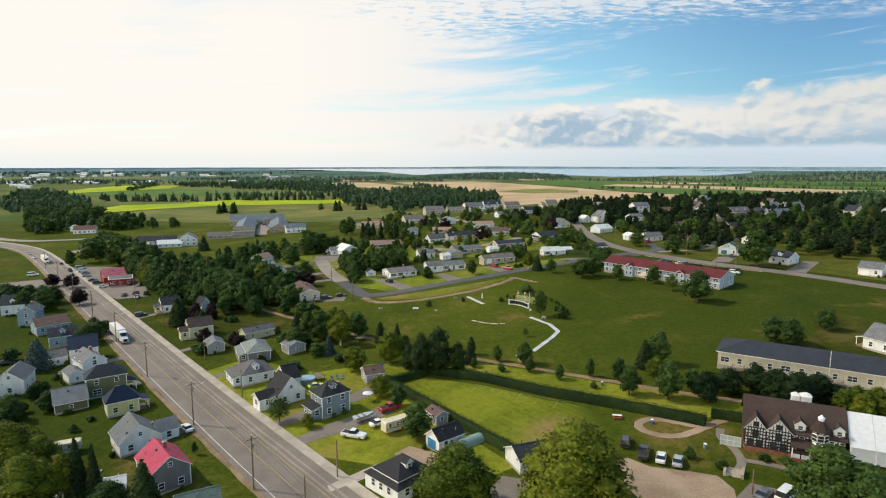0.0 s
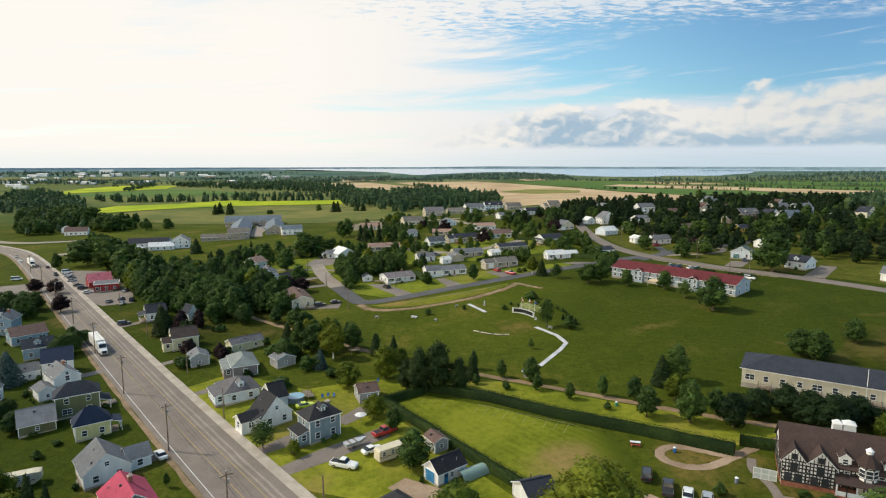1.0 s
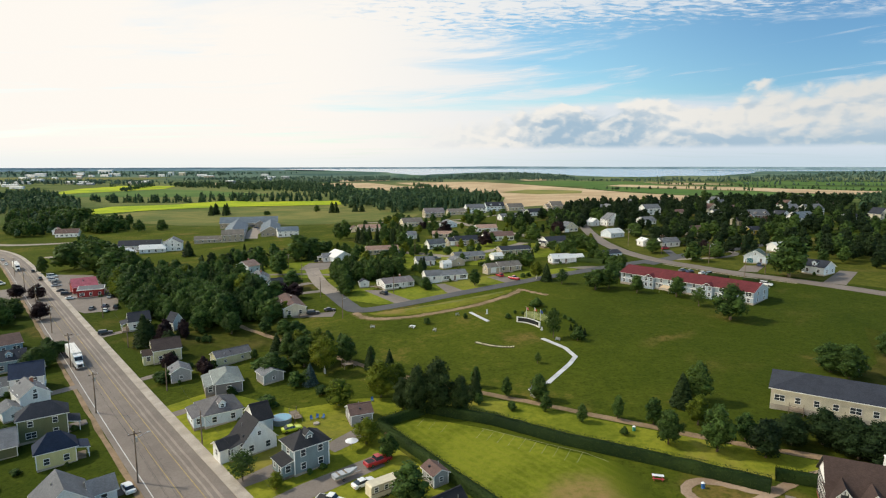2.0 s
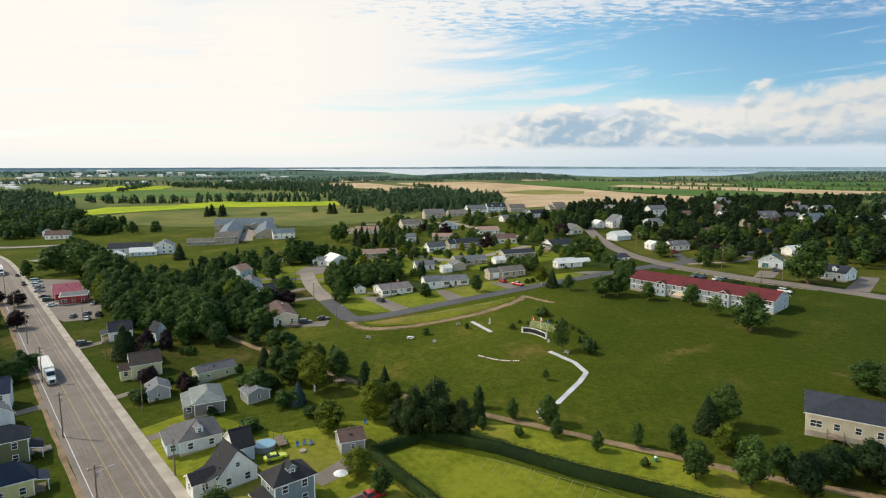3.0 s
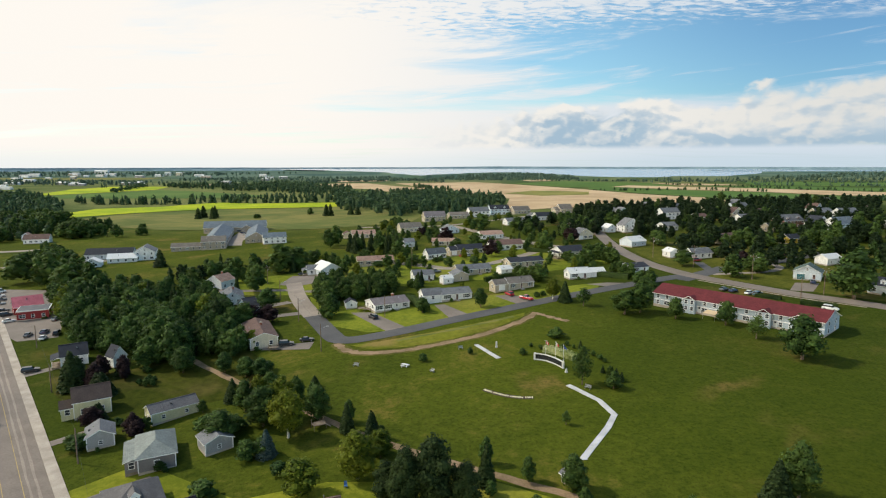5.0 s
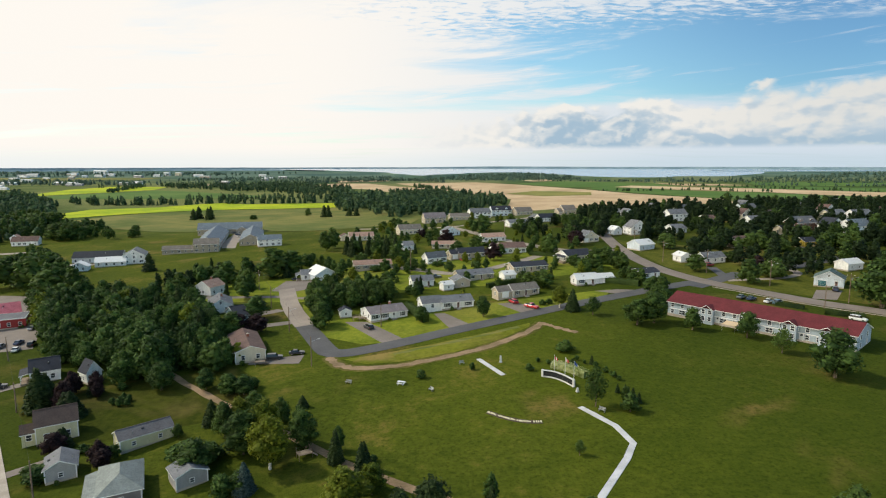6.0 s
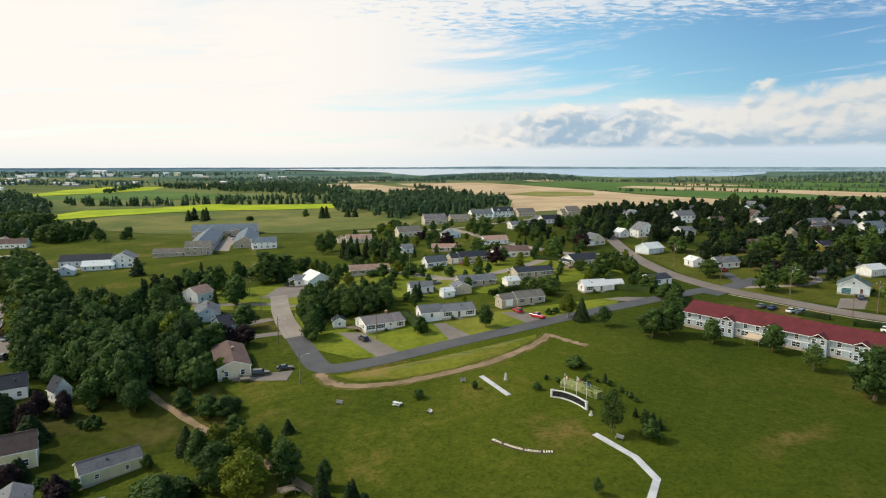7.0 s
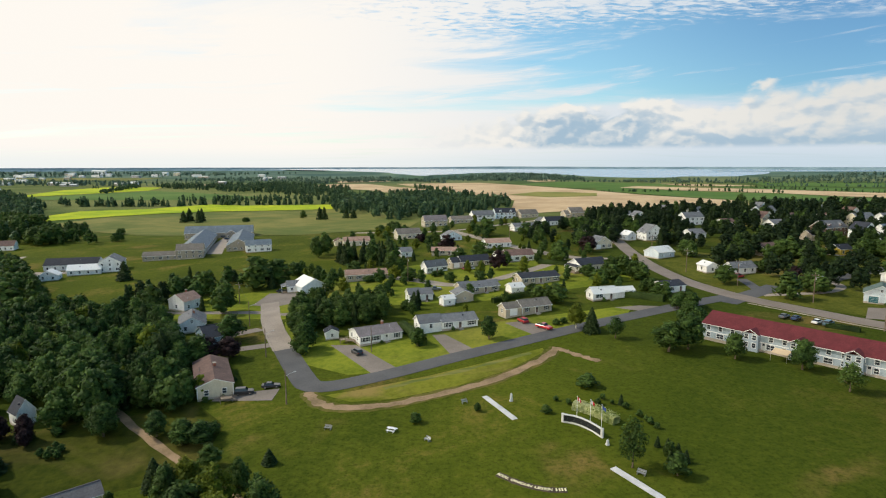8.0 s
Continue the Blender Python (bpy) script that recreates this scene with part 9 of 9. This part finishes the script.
def bench(x, y, yaw, mat, label, wd=1.7):
    ob = base("bench", stand(x, y, yaw), label, "bench", "park benches")
    for k in range(4):
        g = Geo()
        g.box(-wd / 2, wd / 2, -0.3 + k * 0.14, -0.18 + k * 0.14, 0.42, 0.47)
        part("seat_slat", g, [mat], ob)
    for k in range(3):
        g = Geo()
        g.box(-wd / 2, wd / 2, 0.28, 0.33, 0.55 + k * 0.15, 0.66 + k * 0.15)
        part("back_slat", g, [mat], ob)
    for sx in (-1, 1):
        g = Geo()
        g.box(sx * wd * 0.4 - 0.05, sx * wd * 0.4 + 0.05, -0.28, 0.33, -0.1, 0.42)
        part("leg", g, [STEEL], ob)


def picnic_table(x, y, yaw, mat, mat2, label):
    ob = base("picnic_table", stand(x, y, yaw), label, "picnic table", "picnic tables")
    for k in range(5):
        g = Geo()
        g.box(-1.0, 1.0, -0.4 + k * 0.16, -0.26 + k * 0.16, 0.72, 0.77)
        part("top_board", g, [mat], ob)
    for sy in (-1, 1):
        g = Geo()
        g.box(-1.0, 1.0, sy * 0.72 - 0.14, sy * 0.72 + 0.14, 0.42, 0.47)
        part("seat", g, [mat2], ob)
    for sx in (-0.7, 0.7):
        for sy in (-1, 1):
            g = Geo()
            g.rod((sx, sy * 0.7, -0.05), (sx, sy * 0.25, 0.72), 0.05, n=6)
            part("leg", g, [mat2], ob)
        g = Geo()
        g.box(sx - 0.04, sx + 0.04, -0.8, 0.8, 0.36, 0.42)
        part("brace", g, [mat2], ob)


picnic_table(-10.4, 220.6, -22, TRIM, TRIM, "white picnic table on the park grass")
bench(-24.2, 222.8, -18, STEEL, "grey metal bench on the park grass")
bench(-2.8, 215.8, -50, STEEL, "grey metal bench on the park grass", 1.4)
bench(5.2, 232.5, 20, STEEL, "grey metal bench on the park grass", 1.4)
bench(35.0, 200.3, -40, STEEL, "grey metal bench beside the bent path", 1.6)
picnic_table(38.4, 123.9, -12, TRIM, plain("red_paint", (0.40, 0.04, 0.05), 0.6), "white and red picnic table on the field")


def monument(x, y, h, mat, label):
    g = Geo()
    g.box(-0.35, 0.35, -0.3, 0.3, -0.2, 0.25)
    g.box(-0.26, 0.26, -0.2, 0.2, 0.25, h, 0, 0.06)
    g.box(-0.18, 0.18, -0.14, 0.14, h, h + 0.2, 0, 0.08)
    whole("monument", g, mat, stand(x, y, 15), label, "monument")


monument(15.8, 232.4, 1.7, FRAME_W, "small pale stone monument on the grass")
monument(32.0, 211.0, 0.9, FRAME_W, "small pale stone marker by the wall")
grove("s", [(33.8, 238.6, 2.6, 2.4), (22.6, 225.6, 2.0, 1.3), (28.2, 229.5, 1.4, 0.9), (25.8, 231.5, 1.3, 0.8), (34.6, 228.6, 1.6, 0.9), (36.2, 231.0, 1.5, 0.8), (37.6, 228.4, 1.2, 0.6), (39.9, 226.0, 1.6, 0.9), (41.6, 222.0, 1.6, 0.9), (42.8, 218.6, 1.6, 0.9), (43.4, 216.6, 1.4, 0.8), (42.4, 220.3, 1.2, 0.6)])
grove("c", [(39.4, 227.8, 2.6, 0.7), (41.0, 209.5, 2.2, 0.7), (42.2, 207.6, 2.8, 0.8), (43.2, 205.2, 3.0, 0.9), (41.4, 203.8, 2.4, 0.8), (44.0, 203.4, 2.6, 0.8), (42.2, 201.8, 2.2, 0.8)])

# ---------------------------------------------------------------- garden things


def pool(x, y, yaw):
    ob = base("swimming_pool", stand(x, y, yaw), "round above-ground pool with a wooden deck", "pool")
    g = Geo()
    n = 20
    ring = lambda r, z: [(r * math.cos(math.tau * k / n), r * math.sin(math.tau * k / n), z) for k in range(n)]
    g.hull(ring(2.3, -0.3), ring(2.3, 1.15))
    part("pool_wall", g, [WALLS["grayl"]], ob)
    g = Geo()
    g.hull(ring(2.15, 1.155), ring(2.15, 1.16))
    part("pool_water", g, [plain("pool_water", (0.16, 0.36, 0.48), 0.1)], ob)
    for k in range(8):
        g = Geo()
        g.box(2.3, 4.2, -2.4 + k * 0.6, -1.84 + k * 0.6, 1.05, 1.13)
        part("deck_board", g, [WOOD], ob)
    for px, py in ((4.1, -2.3), (4.1, 0), (4.1, 2.3), (2.4, 2.3), (2.4, -2.3)):
        g = Geo()
        g.box(px - 0.06, px + 0.06, py - 0.06, py + 0.06, -0.2, 2.0)
        part("post", g, [WOOD], ob)


def umbrella(x, y, col=None, label="white octagonal garden umbrella over a patio"):
    ob = base("garden_umbrella", stand(x, y), label, "umbrella")
    g = Geo()
    g.rod((0, 0, 0), (0, 0, 2.5), 0.03)
    part("pole", g, [STEEL], ob)
    g = Geo()
    ring = lambda r, z: [(r * math.cos(math.tau * k / 8), r * math.sin(math.tau * k / 8), z) for k in range(8)]
    g.hull(ring(1.4, 2.1), ring(0.06, 2.6))
    part("canopy", g, [col or WHITE_C], ob)


def barrel(x, y, mat, label):
    ob = base("barrel", stand(x, y), label, "barrel", "lawn barrels")
    g = Geo()
    g.rod((0, 0, -0.05), (0, 0, 0.9), 0.33, 0.33, 12)
    part("drum", g, [mat], ob)
    g = Geo()
    g.rod((0, 0, 0.9), (0, 0, 1.1), 0.36, 0.12, 12)
    part("lid", g, [TRIM], ob)


def garden_chair(x, y, yaw, mat, label):
    ob = base("garden_chair", stand(x, y, yaw), label, "chair", "garden chairs")
    g = Geo()
    g.box(-0.3, 0.3, -0.3, 0.3, 0.36, 0.42)
    part("seat", g, [mat], ob)
    g = Geo()
    g.hull([(-0.3, 0.26, 0.4), (0.3, 0.26, 0.4), (0.3, 0.32, 0.4), (-0.3, 0.32, 0.4)], [(-0.26, 0.48, 1.0), (0.26, 0.48, 1.0), (0.26, 0.54, 1.0), (-0.26, 0.54, 1.0)])
    part("backrest", g, [mat], ob)
    for sx in (-0.27, 0.27):
        for sy in (-0.27, 0.27):
            g = Geo()
            g.box(sx - 0.03, sx + 0.03, sy - 0.03, sy + 0.03, -0.05, 0.36)
            part("leg", g, [mat], ob)


BLUE_P = plain("blue_plastic", (0.03, 0.12, 0.34), 0.5)
pool(-37.0, 154.2, 30)
umbrella(-18.6, 139.6)
umbrella(-122.5, 173.5, plain("red_canvas", (0.45, 0.03, 0.03), 0.8), "red octagonal garden umbrella behind a house")
barrel(45.0, 120.6, BLUE_P, "blue barrel with a pale lid on the loop lawn")
barrel(51.5, 109.4, plain("gray_plastic", (0.16, 0.19, 0.24), 0.5), "blue-grey barrel on the inn lawn")
barrel(39.9, 142.0, plain("green_plastic", (0.03, 0.22, 0.16), 0.5), "green barrel with a pale lid by the trail")
for x, y, a in ((-30.2, 154.4, 20), (-29.0, 155.0, 0), (-27.6, 154.8, -20), (-17.2, 163.0, 10)):
    garden_chair(x, y, a, BLUE_P, "blue plastic garden chair on grass")
g = Geo()
g.rod((0, 0, -0.05), (0, 0, 0.35), 0.7, 0.7, 14)
whole("fire_pit", g, CONCRETE, stand(-28.6, 152.2), "round pale stone fire pit on a gravel patch", "fire pit")
# half-round green garden tunnel


def tunnel_mesh(r, half, n=12):
    """A bent sheet with thickness, open at both ends."""
    V = [(x, q * math.cos(math.pi * k / n), q * math.sin(math.pi * k / n)) for q in (r, r + 0.05) for x in (-half, half) for k in range(n + 1)]
    c = n + 1
    F = []
    for k in range(n):
        F += [(k, k + 1, c + k + 1, c + k), (2 * c + k, 3 * c + k, 3 * c + k + 1, 2 * c + k + 1), (k, 2 * c + k, 2 * c + k + 1, k + 1), (c + k, c + k + 1, 3 * c + k + 1, 3 * c + k)]
    me = bpy.data.meshes.new("garden_tunnel")
    me.from_pydata(V, [], F)
    me.materials.append(plain("green_sheeting", (0.22, 0.31, 0.27), 0.6))
    return me


tagged(new("garden_tunnel", tunnel_mesh(1.5, 3.0)), "half-round pale green garden tunnel beside a garage", "garden tunnel").matrix_world = stand(5.6, 116.0, 33)
# small white hut by the trail
house(22.4, 161.4, 35, 1.8, 1.8, 1.7, "gy", "white", "grayr", "tiny white gabled hut beside the gravel trail", -1, low=1, far=True)
# stone steps before the inn
st = base("garden_steps", stand(52.0, 99.0, 60), "stone garden steps with low walls before the inn", "steps")
for k in range(5):
    g = Geo()
    g.box(k * 0.4, k * 0.4 + 0.42, -1.2, 1.2, -0.5, 0.12 + k * 0.16)
    part("step", g, [CONCRETE], st)
for sy in (-1.45, 1.45):
    g = Geo()
    g.box(-0.3, 2.6, sy - 0.22, sy + 0.22, -0.5, 1.0)
    part("side_wall", g, [CONCRETE], st)
ribbon("footpath", rounded([(53.5, 100.5), (56.0, 103.5), (57.0, 108.5), (56.0, 113.0), (58.0, 117.0)]), 1.6, 0.06, DRIVE, "grey paved path to the inn", "path")
ribbon("footpath", rounded([(56.3, 104.5), (61.0, 102.2), (66.0, 98.0), (72.0, 95.0)]), 1.4, 0.06, DRIVE, "grey paved path below the inn", "path")
grove("s", [(51.0, 101.5, 2.2, 1.4), (60.0, 103.9, 1.6, 1.3), (63.5, 102.6, 1.3, 1.5), (47.0, 106.0, 2.4, 1.2), (66.0, 100.6, 1.4, 1.2)])
